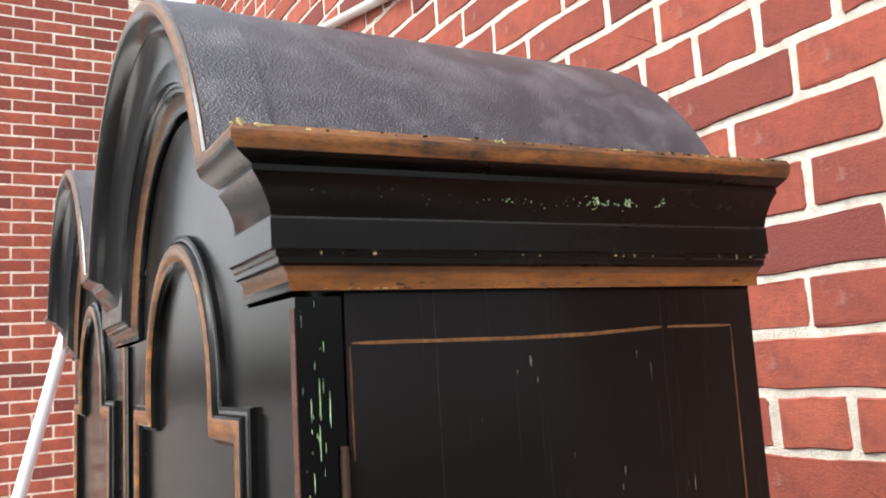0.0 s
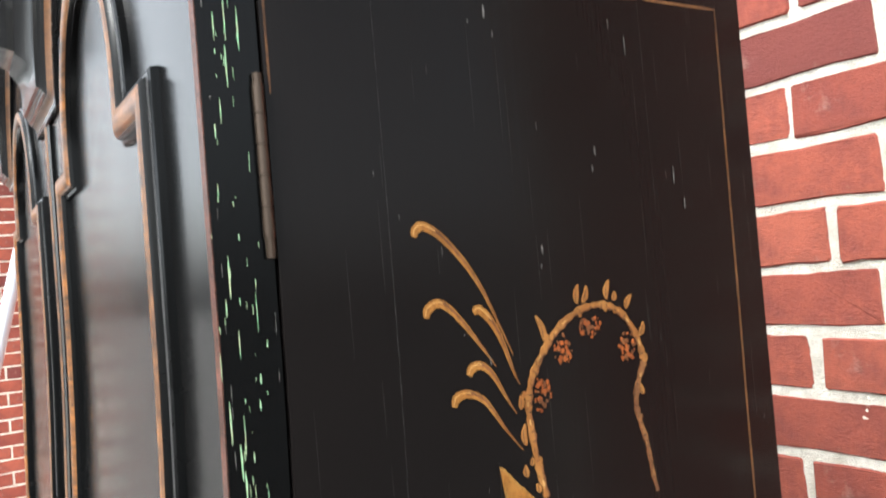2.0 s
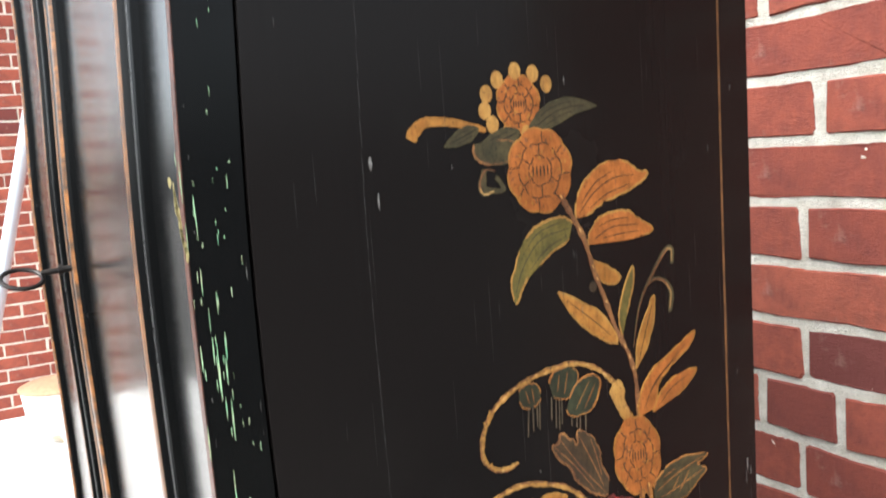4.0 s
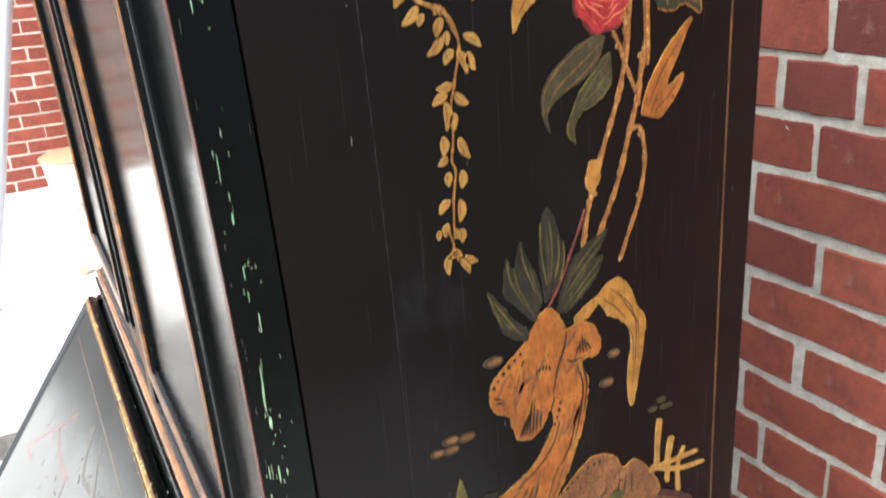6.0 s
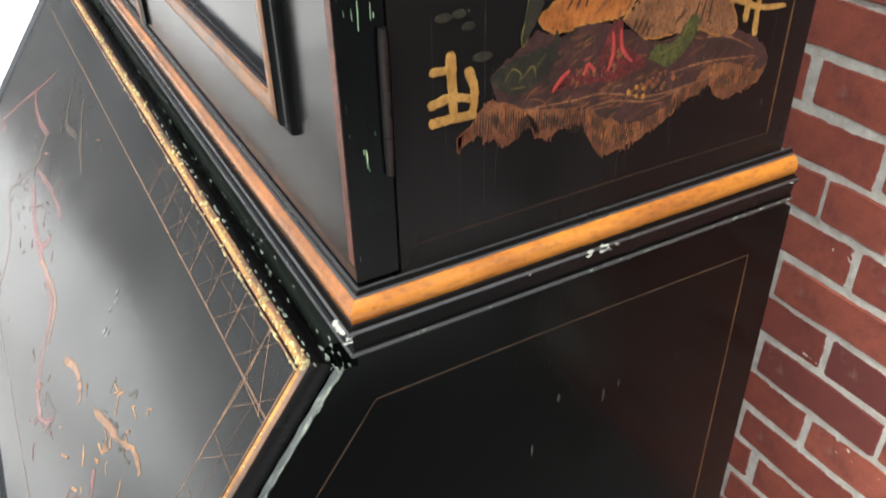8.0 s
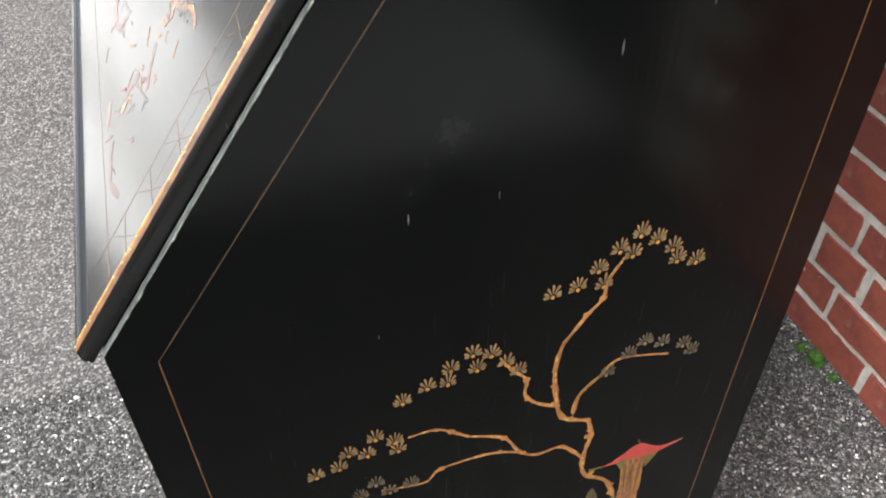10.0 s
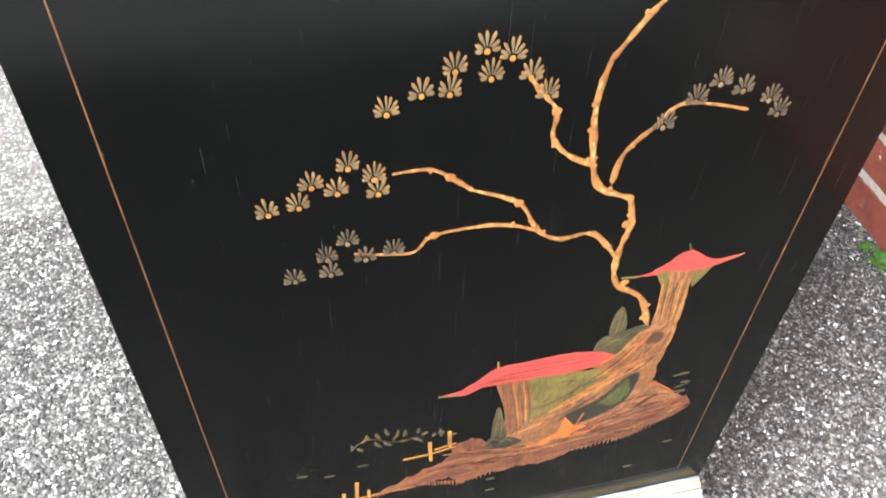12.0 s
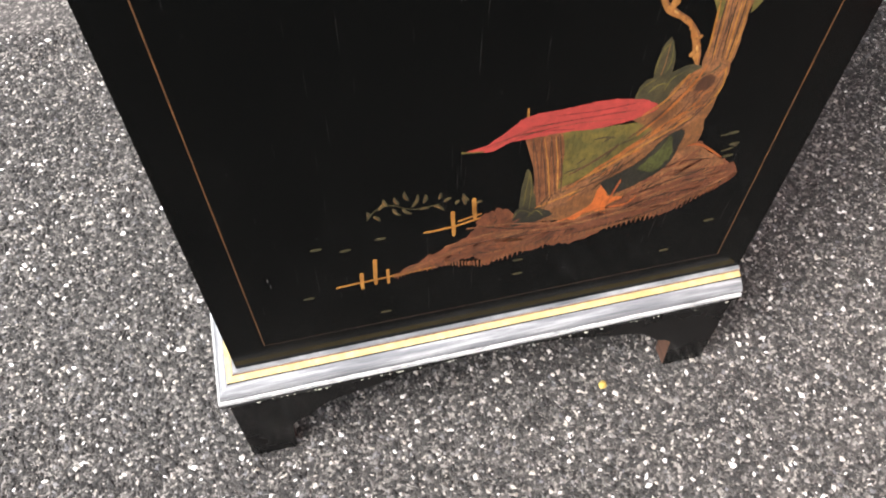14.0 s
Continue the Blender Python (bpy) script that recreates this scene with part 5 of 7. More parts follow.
beans(UP, GOLD, 3.6, [[(122.2, 1235.9), (127.4, 1231.4)], [(118.1, 1233.2), (117.8, 1223.1)], [(121.7, 1228.8), (121.2, 1222.8)], [(116.2, 1221), (115.7, 1214)], [(123.1, 1219.7), (126.7, 1211.5)], [(117.1, 1213.6), (113.4, 1210.8)], [(118, 1207.5), (117.2, 1202.4)], [(122.9, 1207.3), (122.4, 1200.8)], [(117.2, 1197.1), (112.7, 1192.6)], [(121.4, 1196.5), (120.7, 1187.9)], [(115.8, 1188.2), (114.3, 1183.3)], [(121, 1185.1), (120.9, 1179.7)]])
beans(UP, GOLD, 3.2, [[(112.4, 1186.2), (111.4, 1182.6)], [(118.2, 1185.5), (119.5, 1181.5)], [(115.4, 1175.7), (114.6, 1168)], [(119.8, 1173.1), (123.3, 1166.6)], [(122.1, 1174.1), (127.3, 1170.7)], [(118.5, 1177.2), (114.6, 1174.5)], [(117.1, 1178), (120.9, 1174.2)]])
stroke(UP, OCHRE, 0.8, 0.6, [(115.6, 1185.8), (117.2, 1180.5), (117.7, 1176.6), (119, 1172.6)])
patch(UP, OLIVE, [(188.8, 1247.9), (180.7, 1248.3), (169.4, 1242.1), (161.3, 1234.7), (158.7, 1227.4), (159.8, 1219), (162.7, 1214.8), (161.5, 1222), (167.2, 1227.9), (176.9, 1232.4), (185.2, 1238.6)], 0.4)
veins(UP, BRONZE, 0.5, [[(180.7, 1247.7), (168.5, 1240.3), (160.4, 1231), (159.4, 1221.8)], [(187.9, 1246.8), (177.1, 1239.1), (165.8, 1231), (161, 1222.7)], [(186.9, 1242.3), (178.6, 1235.3), (169.6, 1230)]])
patch(UP, OLIVE, [(191.8, 1241.2), (185.1, 1237.2), (176.7, 1228.3), (173.3, 1222.3), (170.6, 1214.8), (174, 1208.3), (173.8, 1215.3), (177.2, 1220.6), (184.7, 1223.6), (192.4, 1231.4)], 0.4, GREENGOLD)
veins(UP, GREENGOLD, 0.5, [[(190.1, 1238.8), (181.7, 1230.5), (173.2, 1219.6)], [(190.8, 1234.6), (183.2, 1227.4), (176.5, 1222.2)]])
twig(UP, GOLDBROWN, 2.2, 2, [(198.1, 1257.5), (199, 1247.8), (198.4, 1237), (195.6, 1225.1), (191.9, 1214.8), (187.3, 1203.2), (183.6, 1191.3), (179.8, 1179.4), (176.8, 1164.2)])
twig(UP, GOLDBROWN, 1.8, 1.6, [(192.9, 1249.1), (196.8, 1241.5), (200, 1233.8), (204.1, 1224.5)])
twig(UP, GOLDBROWN, 2.4, 2, [(209.2, 1263.5), (209.2, 1245.7), (206.9, 1233.7), (204.9, 1221.4), (201.2, 1209.5), (197.4, 1196.1), (193.7, 1185.4), (188.1, 1173.8), (182.6, 1161.4)])
twig(UP, GOLDBROWN, 2, 1.6, [(202.1, 1210), (206.4, 1209.6), (208.9, 1200.2), (208.7, 1189.9), (205.8, 1177.3), (202, 1167.9), (196.4, 1154.4)])
twig(UP, GOLDBROWN, 2.2, 2, [(203.5, 1280.6), (201.7, 1268), (200.4, 1254.3), (199, 1237.2)])
twig(UP, GOLDBROWN, 2.4, 2.2, [(206.6, 1281.6), (208.7, 1269.8), (209.3, 1257.2), (210.1, 1234.7)])
patch(UP, OCHRE, [(180.5, 1199.4), (185.5, 1199.4), (185.7, 1192.2), (181, 1187.8), (178.7, 1194.2)], 0.4, GOLD)
patch(UP, ORANGE, [(207.9, 1214.7), (209.3, 1223.2), (215.6, 1234.5), (222.8, 1242.9), (232.8, 1250.7), (227.3, 1240.5), (220, 1225), (229.1, 1228.7), (224.5, 1219.6), (215.3, 1211.9)], 0.35, OCHRE)
veins(UP, INK, 0.45, [[(210.1, 1217.3), (217.4, 1231.3), (228.3, 1244.6)], [(213.6, 1215), (220.8, 1220.5), (227.2, 1226.9)], [(211.8, 1214.7), (215.5, 1223.2)]])
# spiky leaves, twisted trunk, rocky bank, fences
patch(UP, MOSS, [(148.4, 1130.1), (138.3, 1135.1), (134.4, 1142.5), (130.4, 1156.2), (137.8, 1148.3), (141, 1142.7), (149.3, 1134.4)], 0.4)
patch(UP, MOSS, [(152.8, 1137.5), (141.9, 1148.3), (137.9, 1153.3), (139.8, 1168.1), (143, 1163.5), (146.4, 1173.9), (148.7, 1168.8), (153.7, 1157.7), (156.2, 1145.7)], 0.4)
patch(UP, MOSS, [(158, 1143.9), (155.3, 1160.2), (155.7, 1172.6), (158.2, 1184.3), (162.2, 1182.5), (165.7, 1171.2), (167.3, 1161.2), (163.1, 1150.4)], 0.4)
patch(UP, MOSS, [(163.3, 1138.5), (166.6, 1151.2), (174.2, 1162.9), (189.1, 1170), (186.6, 1163.9), (183.2, 1158.7), (187.2, 1158.8), (185.3, 1153.3), (181.9, 1147.9), (174.8, 1141.6), (167.7, 1137.4)], 0.4)
veins(UP, GREENGOLD, 0.7, [[(130.7, 1155.2), (133.7, 1146.9), (136.8, 1139.1)], [(133, 1152), (138.5, 1143.2), (145.1, 1133.8)], [(140.1, 1167.4), (141.3, 1158.3), (146.9, 1147.4)], [(146.5, 1173.2), (147.9, 1164.2), (152.8, 1150.7)], [(143, 1162.9), (145.3, 1153.4), (151.1, 1142.3)], [(156.3, 1179.2), (156.3, 1167), (158.4, 1152.6)], [(160.3, 1180), (161.4, 1167.7), (160.5, 1153.7)], [(164.5, 1172.7), (164.7, 1163), (162.2, 1153.4)], [(188.5, 1169.4), (179.5, 1162.1), (170.9, 1153.4)], [(185.8, 1163.4), (177.9, 1156.6), (168.4, 1146.5)], [(186.9, 1158.4), (179.9, 1151.9), (169.4, 1141.9)], [(185.3, 1153.3), (178.3, 1147), (170.3, 1140.2)], [(167.1, 1169.6), (167.3, 1161.2), (164.8, 1153)]])
veins(UP, OLIVE, 1.2, [[(135.3, 1145.2), (140.1, 1138.5), (146.8, 1132.7)], [(142.1, 1158.2), (146.9, 1148.8), (151.9, 1140.6)], [(150.3, 1162.4), (152.8, 1153.5), (155.4, 1145.9)], [(159, 1174.8), (159.6, 1163.8), (159.1, 1149.6)], [(176, 1162.7), (170.9, 1154.9), (165.8, 1144)], [(179.7, 1156.3), (172.8, 1148.7), (166.8, 1139.3)]])
twig(UP, ROSE, 1.2, 0.9, [(158.8, 1141.6), (165.7, 1152.8), (170.7, 1163.5), (175.6, 1173.9), (178, 1180.5)])
layer[0] = 60
MOUND = [(94, 1030), (103.6, 1037.2), (115.2, 1044.7), (126.5, 1040.8), (140.3, 1044), (158.5, 1037.9), (175.6, 1030.1), (197.6, 1032.2), (221.2, 1026.7), (236.4, 1019.6), (245, 1009), (241.3, 999.9), (220.8, 1000.9), (207.1, 1008.5), (196.8, 1002.1), (185.6, 995.1), (167.6, 989.6), (152.2, 994.7), (139.6, 1003), (117.5, 1008.5), (98.6, 1016.1)]
patch(UP, PLUM, MOUND, 0.9)
hatch(UP, UMBER, MOUND, 36, 12, 0.35, 1.4)
hatch(UP, RUST, MOUND, 26, 9, 0.35, 1.2)
hatch(UP, MOSS, MOUND, 24, 8, 0.5, 1.6)
hatch(UP, MUD, MOUND, 18, 7, 0.3, 0.7)
patch(UP, SIENNA, [(78.8, 1004.3), (88.5, 1017.1), (95.2, 1020.9), (113.8, 1013.6), (139.6, 1007.7), (150.1, 1001.4), (167.5, 994.6), (185.4, 998.5), (189.8, 1004), (199, 1005.1), (205.7, 1011.6), (215.1, 1012.8), (240.4, 1004.2), (244.2, 1007), (241, 998.4), (221.3, 994.8), (215, 997.6), (208.5, 1004.7), (204, 1000.2), (194.7, 999.1), (188, 992.6), (176.6, 987.9), (163.2, 984.1), (152.2, 983.2), (144.7, 992.1), (137.5, 1003.3), (127.2, 1001), (119.1, 999.1), (111.5, 1007.8), (101.4, 1000.1), (94.5, 1010.5), (86.9, 1008.3)], 0.9)
EARTH = [(78.8, 1004.3), (88.5, 1017.1), (95.2, 1020.9), (113.8, 1013.6), (139.6, 1007.7), (150.1, 1001.4), (167.5, 994.6), (185.4, 998.5), (189.8, 1004), (199, 1005.1), (205.7, 1011.6), (215.1, 1012.8), (240.4, 1004.2), (244.2, 1007), (241, 998.4), (221.3, 994.8), (215, 997.6), (208.5, 1004.7), (204, 1000.2), (194.7, 999.1), (188, 992.6), (176.6, 987.9), (163.2, 984.1), (152.2, 983.2), (144.7, 992.1), (137.5, 1003.3), (127.2, 1001), (119.1, 999.1), (111.5, 1007.8), (101.4, 1000.1), (94.5, 1010.5), (86.9, 1008.3)]
hatch(UP, ORANGE, EARTH, 30, 5, 1.57, 0.9)
fringe(UP, RUST, [(79.4, 1006.5), (88, 1010.1), (101.6, 1003.4), (111.6, 1008.8), (119.2, 1001.5), (137.5, 1003.3), (152.2, 985.7), (176.6, 990.6), (194.6, 1000.7), (208.4, 1005.3), (221.1, 996.7), (240.8, 1000.1)], 5)
ticks(UP, INK, [(85.4, 1013.2), (102.1, 1011.6), (119.4, 1006.7), (139.6, 1004), (154.4, 993.8), (169.7, 993.3), (185.5, 996.2), (199.2, 1002.4), (218.2, 1003.5), (240.6, 1002.5)], 9, 1.3, 1.57, 0.75)
ticks(UP, INK, [(94.7, 1013.6), (103.7, 1005.7), (113.5, 1008.6), (125.3, 1005.4), (141.6, 996.7), (152.2, 989.1), (167.6, 989.6)], 6, 1.3, 1.57, 0.7)
veins(UP, COPPER, 0.8, [[(139.6, 1007.2), (154.3, 1008), (176.2, 1003.1), (194.4, 1005.3)], [(113.8, 1014), (133.6, 1012.8), (148, 1012.6), (167.3, 1007.5)], [(167.3, 1006.4), (185.2, 1005.3), (213.1, 1007.5)], [(184.9, 1014.1), (207.8, 1014.9), (237.2, 1011.6)], [(197.9, 1026.8), (216.6, 1024.5), (234.3, 1015.9)]])
TRUNK = [(153.7, 1138.8), (160.2, 1141.3), (166, 1133.4), (167.9, 1129.2), (175.1, 1130.9), (181.7, 1127.3), (185.6, 1119.3), (184.1, 1113.1), (175.6, 1112.5), (178.8, 1101.9), (177.7, 1092), (175.3, 1079.2), (170.1, 1067.5), (165.5, 1056.4), (158.4, 1045.9), (150.3, 1043.6), (138.3, 1044.2), (122.7, 1042.9), (115.1, 1049.3), (121.2, 1054.1), (134.8, 1061.1), (148.4, 1068.2), (156.3, 1077.9), (160.2, 1086.8), (158.2, 1094.4), (153.6, 1086.3), (148.1, 1083.2), (141.8, 1085.1), (139.5, 1091.7), (137.5, 1097.7), (131.5, 1101.6), (129.2, 1107.3), (130.2, 1114.9), (136.3, 1121.2), (146.7, 1129.7)]
patch(UP, ORANGE, TRUNK, 0.5, OCHRE)
hatch(UP, SIENNA, TRUNK, 15, 18, 1.15, 2.0)
hatch(UP, OCHRE, TRUNK, 12, 14, 1.15, 1.2)
veins(UP, INK, 1.05, [[(142.7, 1085.8), (146, 1093.3)], [(144.1, 1085.8), (147.1, 1094.7)], [(145.7, 1085.7), (148.2, 1096.9)], [(147.2, 1085.5), (149.3, 1101.6)], [(149, 1085.5), (150.4, 1098.9)], [(150.9, 1086.2), (151.8, 1096.5)], [(152.7, 1087.4), (154, 1094.6)], [(172.7, 1116.4), (173.9, 1120.1)], [(174.6, 1116), (174.8, 1122.7)], [(176.5, 1115.9), (175.7, 1124.5)], [(178.3, 1116), (176.8, 1122.7)], [(180.2, 1116.4), (178.2, 1120.8)], [(167.6, 1115.1), (170.9, 1113.6), (175.6, 1114.2)], [(151.9, 1113.1), (152.4, 1115.3)], [(153.5, 1113.7), (153.8, 1116.1)], [(155.2, 1113.9), (155.4, 1116.4)], [(157, 1113.5), (157, 1116)], [(158.9, 1112.8), (158.5, 1115.2)], [(175.7, 1110.9), (177.9, 1100.5), (176.3, 1087.2)], [(173.4, 1109.8), (176, 1099.2), (174, 1086.1), (171.2, 1074.5)], [(161, 1099.5), (158.8, 1093.4)], [(167.9, 1128.5), (166.2, 1121), (162.7, 1112.2), (160.2, 1101.4)], [(130.9, 1108.5), (134.3, 1106.9)], [(131.7, 1105.9), (135.6, 1104.9)]])
dots(UP, INK, [(163.8, 1095.5), (162, 1089.2), (158.3, 1082.5), (153.6, 1075.9)], 0.85, 3.4)
dots(UP, INK, [(156.3, 1080.7), (150.4, 1071.3), (140.6, 1064), (129, 1059.2)], 0.85, 3.6)
dots(UP, INK, [(131, 1113.2), (136.3, 1118.9), (145, 1125.5)], 0.85, 3.6)
veins(UP, OCHRE, 0.8, [[(174.3, 1079.4), (168.4, 1067), (163.5, 1057)], [(159.2, 1084.4), (154.3, 1075.7), (146.5, 1066.9), (133.8, 1060.5), (121.2, 1053.2)]])
veins(UP, INK, 0.9, [[(172.1, 1085.5), (168.7, 1073.5), (163.4, 1063.8)], [(163.1, 1086.1), (159.3, 1076.2), (151.4, 1067.3), (138.6, 1059.9)], [(145.4, 1058.7), (142.4, 1054)], [(148.4, 1058.8), (145.3, 1052.1)], [(151.3, 1058.8), (148.3, 1051.1)], [(130.8, 1055.8), (127.8, 1051)], [(134.6, 1056.4), (132.2, 1050.5)], [(138.5, 1057.1), (136.4, 1050.7)]])
patch(UP, OCHRE, [(173.6, 1130.7), (173.2, 1134.3), (184, 1140.7), (191.2, 1145.6), (196.8, 1145.3), (202, 1139.1), (205.5, 1130.6), (210.4, 1123.2), (209.8, 1111.7), (206.9, 1095.3), (203.7, 1080.6), (201.1, 1089.7), (202.1, 1106.7), (202.5, 1116.6), (199.1, 1123.8), (190.1, 1130.3), (185, 1137.5), (179.7, 1132)], 0.4, GOLD)
veins(UP, INK, 0.5, [[(190.4, 1142.7), (199.4, 1134.9), (204.9, 1124.3), (205.3, 1109.4), (203.6, 1092.6)], [(194.3, 1140.4), (202.7, 1127.9), (206.6, 1120.7), (206.7, 1107.4)], [(200.1, 1122.8), (203.6, 1114.7), (203.7, 1102.9)], [(186.9, 1138.4), (193.7, 1132.8), (199.5, 1126.1)]])
patch(UP, COPPER, [(156, 1041.7), (166.6, 1051.2), (176.9, 1059.8), (185.4, 1060.6), (194.2, 1055.7), (197.9, 1048.6), (205.6, 1050.3), (214.2, 1041.6), (221.1, 1027.8), (211.9, 1025.4), (197.7, 1031.1), (184.3, 1031.3), (166.9, 1033)], 0.4, OCHRE)
dots(UP, INK, [(160.5, 1046.2), (168.7, 1051.5), (178.1, 1056.5), (186.6, 1057.3)], 0.85, 3.4)
veins(UP, INK, 0.9, [[(161.6, 1036.8), (163.6, 1041.8)], [(163.7, 1035.7), (166.8, 1042.2)], [(166.3, 1034.5), (169.3, 1039.9)], [(169, 1033.5), (171.1, 1037.8)], [(197, 1043.8), (194.2, 1034.4)], [(200.3, 1044.8), (198.7, 1034)], [(203.7, 1044.8), (203.2, 1033.5)], [(186.3, 1036.9), (188.7, 1041.2)], [(184.1, 1035.1), (186.2, 1039)]])
patch(UP, CRIMSON, [(121.8, 1018.3), (123.9, 1021.7), (129.9, 1025.2), (141.9, 1022.8), (146.1, 1029.9), (150.3, 1040.6), (155.4, 1041.9), (158.5, 1031.8), (171.4, 1021), (162.8, 1018.8), (152.2, 1017.4), (139.8, 1018.8), (127.8, 1019.8)], 0.9)
smudge(UP, CRIMSON, (133.8, 1022.1), 9, 4)
smudge(UP, CRIMSON, (154.3, 1027), 7, 6)
smudge(UP, PLUM, (146, 1023.8), 10, 4)
smudge(UP, RUST, (180.5, 1011.4), 12, 4)
veins(UP, SCARLET, 1.4, [[(122.8, 1019), (126.9, 1023.6), (130.9, 1026.2)], [(137.9, 1022.6), (140, 1027), (143, 1023.9)], [(151.3, 1038.3), (152.3, 1029.8), (150.2, 1022.3)], [(155.4, 1038.9), (156.8, 1030.3), (162.8, 1023.7)]])
veins(UP, SIENNA, 1, [[(162.4, 1066), (158.4, 1057.6), (155.4, 1048.8)], [(164.4, 1063.5), (161.4, 1054.7), (157.4, 1046.2)], [(154.3, 1047.2), (153.3, 1043.6)]])
patch(UP, GREENDIM, [(172.5, 1022.4), (175.6, 1028), (186.6, 1028.5), (190.7, 1036.5), (197.4, 1036.4), (195.6, 1027.6), (189.1, 1020.8), (180.3, 1017.9)], 0.8)
veins(UP, GREENGOLD, 0.9, [[(175.7, 1023.8), (182.3, 1025.7), (186.7, 1026.4)], [(187.8, 1026), (190.4, 1032.4), (195.2, 1035.1)], [(184.7, 1020.7), (190.1, 1025.2)]])
patch(UP, MOSS, [(94, 1030), (101.7, 1035.9), (109.2, 1037.1), (120.6, 1038.9), (123.7, 1043.7), (124.3, 1033.6), (116.2, 1024.6), (106.5, 1021.8), (97.4, 1025.3)], 0.8)
veins(UP, GREENGOLD, 0.6, [[(100.3, 1028.5), (103.4, 1032.4), (107.3, 1029.9), (106.4, 1026.2)], [(107.8, 1027.7), (112.7, 1031.9), (114.4, 1027.2)], [(114.6, 1031.2), (118.6, 1035.7)], [(102.9, 1024.6), (109.5, 1024.1)]])
patch(UP, GREENGOLD, [(112.2, 1076.2), (114.5, 1069.2), (115.3, 1061.7), (112.3, 1053.3), (109.1, 1041), (107.3, 1043.6), (110, 1057.8), (110.1, 1070.6)], 0.4)
patch(UP, MOSS, [(110.5, 1061.3), (116, 1062.3), (116.6, 1055.6), (112.5, 1047.5), (108, 1041.4), (108.4, 1049)], 0.5)
dots(UP, OCHRE, [(162.9, 1010.2), (168.3, 1011.5), (173.9, 1008.3)], 1.0, 4.2)
dots(UP, OCHRE, [(167.3, 1007.5), (172.8, 1005.9)], 0.9, 4.2)
stroke(UP, GOLD, 4.2, 2.94, [(76.6, 1044.2), (77.1, 1031.5), (77.6, 1016.5)])
stroke(UP, GOLD, 4, 2.8, [(83.8, 1036.8), (86.6, 1027.9), (85.8, 1018.2)])
stroke(UP, GOLD, 3.2, 2.24, [(67.9, 1038), (76, 1037.8)])
stroke(UP, GOLD, 3.8, 2.66, [(66.9, 1024.8), (76.7, 1026.8), (87.2, 1023.7)])
stroke(UP, GOLD, 4, 2.8, [(67.1, 1017.8), (76.8, 1018.2), (87.6, 1017.5)])
stroke(UP, GOLD, 3.6, 2.52, [(219.8, 1067.6), (219.1, 1053.5), (218.9, 1041.2)])
stroke(UP, GOLD, 3.8, 2.66, [(227.8, 1055.1), (225.8, 1043.3), (225.8, 1029.6)])
stroke(UP, GOLD, 2.8, 1.96, [(233.2, 1021.8), (232.3, 1037.1), (236.2, 1046.5)])
stroke(UP, GOLD, 2.8, 1.96, [(214.3, 1040.5), (229.5, 1041.1), (245.3, 1040.7)])
stroke(UP, GOLD, 2.8, 1.96, [(215.3, 1042.3), (232.5, 1035), (249.9, 1032.9)])
# pebbles
blob(UP, BROWN, (131.4, 1125.4), 4.7, 2.4, 0)
blob(UP, BRONZE, (131.9, 1125.6), 3.3, 1.3, 0)
blob(UP, BROWN, (109.4, 1096.4), 3.9, 2.1, 0)
blob(UP, BRONZE, (109.9, 1096.6), 2.8, 1.2, 0)
blob(UP, BROWN, (116.9, 1095.3), 4.1, 2.0, 0)
blob(UP, BRONZE, (117.4, 1095.5), 2.9, 1.1, 0)
blob(UP, BROWN, (103.1, 1092.4), 3.2, 2.0, 0)
blob(UP, BRONZE, (103.6, 1092.6), 2.3, 1.1, 0)
blob(UP, BROWN, (109.2, 1092), 3.9, 2.1, 0)
blob(UP, BRONZE, (109.7, 1092.2), 2.7, 1.1, 0)
blob(UP, BROWN, (192.9, 1110.7), 3.2, 2.0, 0)
blob(UP, BRONZE, (193.5, 1110.9), 2.3, 1.1, 0)
blob(UP, BROWN, (188.7, 1097.4), 4.0, 2.2, 0)
blob(UP, BRONZE, (189.3, 1097.6), 2.8, 1.2, 0)
blob(UP, OLIVE, (220.8, 1077.6), 2.9, 1.4, 0)
blob(UP, OLIVE, (215.7, 1074.2), 2.9, 1.1, 0)
blob(UP, OLIVE, (224, 1073.5), 4.0, 1.3, 0)
blob(UP, MOSS, (73.9, 1057.2), 3.3, 1.5, 0)
blob(UP, MOSS, (80.4, 1057.7), 2.9, 1.5, 0)
blob(UP, MOSS, (84.2, 1052.6), 2.7, 1.5, 0)
blob(UP, MOSS, (125.3, 1062.2), 4.5, 1.8, 0)
blob(UP, MOSS, (90.2, 1040.1), 4.2, 1.7, 0)
# pine on the desk side
layer[0] = 0
twig(LOW, GOLDBROWN, 4, 4, [(176, 399), (165, 430), (144, 450), (140, 476), (143, 502), (138, 524)])
twig(LOW, GOLDBROWN, 4, 3, [(140, 522), (117, 536), (109, 569), (107, 595), (110, 615)])
twig(LOW, GOLDBROWN, 3.2, 1.6, [(110, 615), (124, 637), (133, 649), (135, 665), (145, 683)])
twig(LOW, GOLDBROWN, 3, 2, [(113, 550), (96, 561), (87, 574), (87, 589), (76, 604), (69, 615)])
twig(LOW, GOLDBROWN, 3.4, 1.4, [(125, 536), (128, 556), (141, 571), (155, 584), (192, 575)])
twig(LOW, GOLDBROWN, 3.4, 2, [(139, 475), (121, 498), (101, 498), (87, 508), (74, 531), (48, 545)])
twig(LOW, GOLDBROWN, 3, 1.2, [(48, 545), (36, 556), (25, 563), (7, 563)])
twig(LOW, GOLDBROWN, 2.6, 1.2, [(87, 508), (63, 517), (29, 516), (16, 505), (-14, 511)])
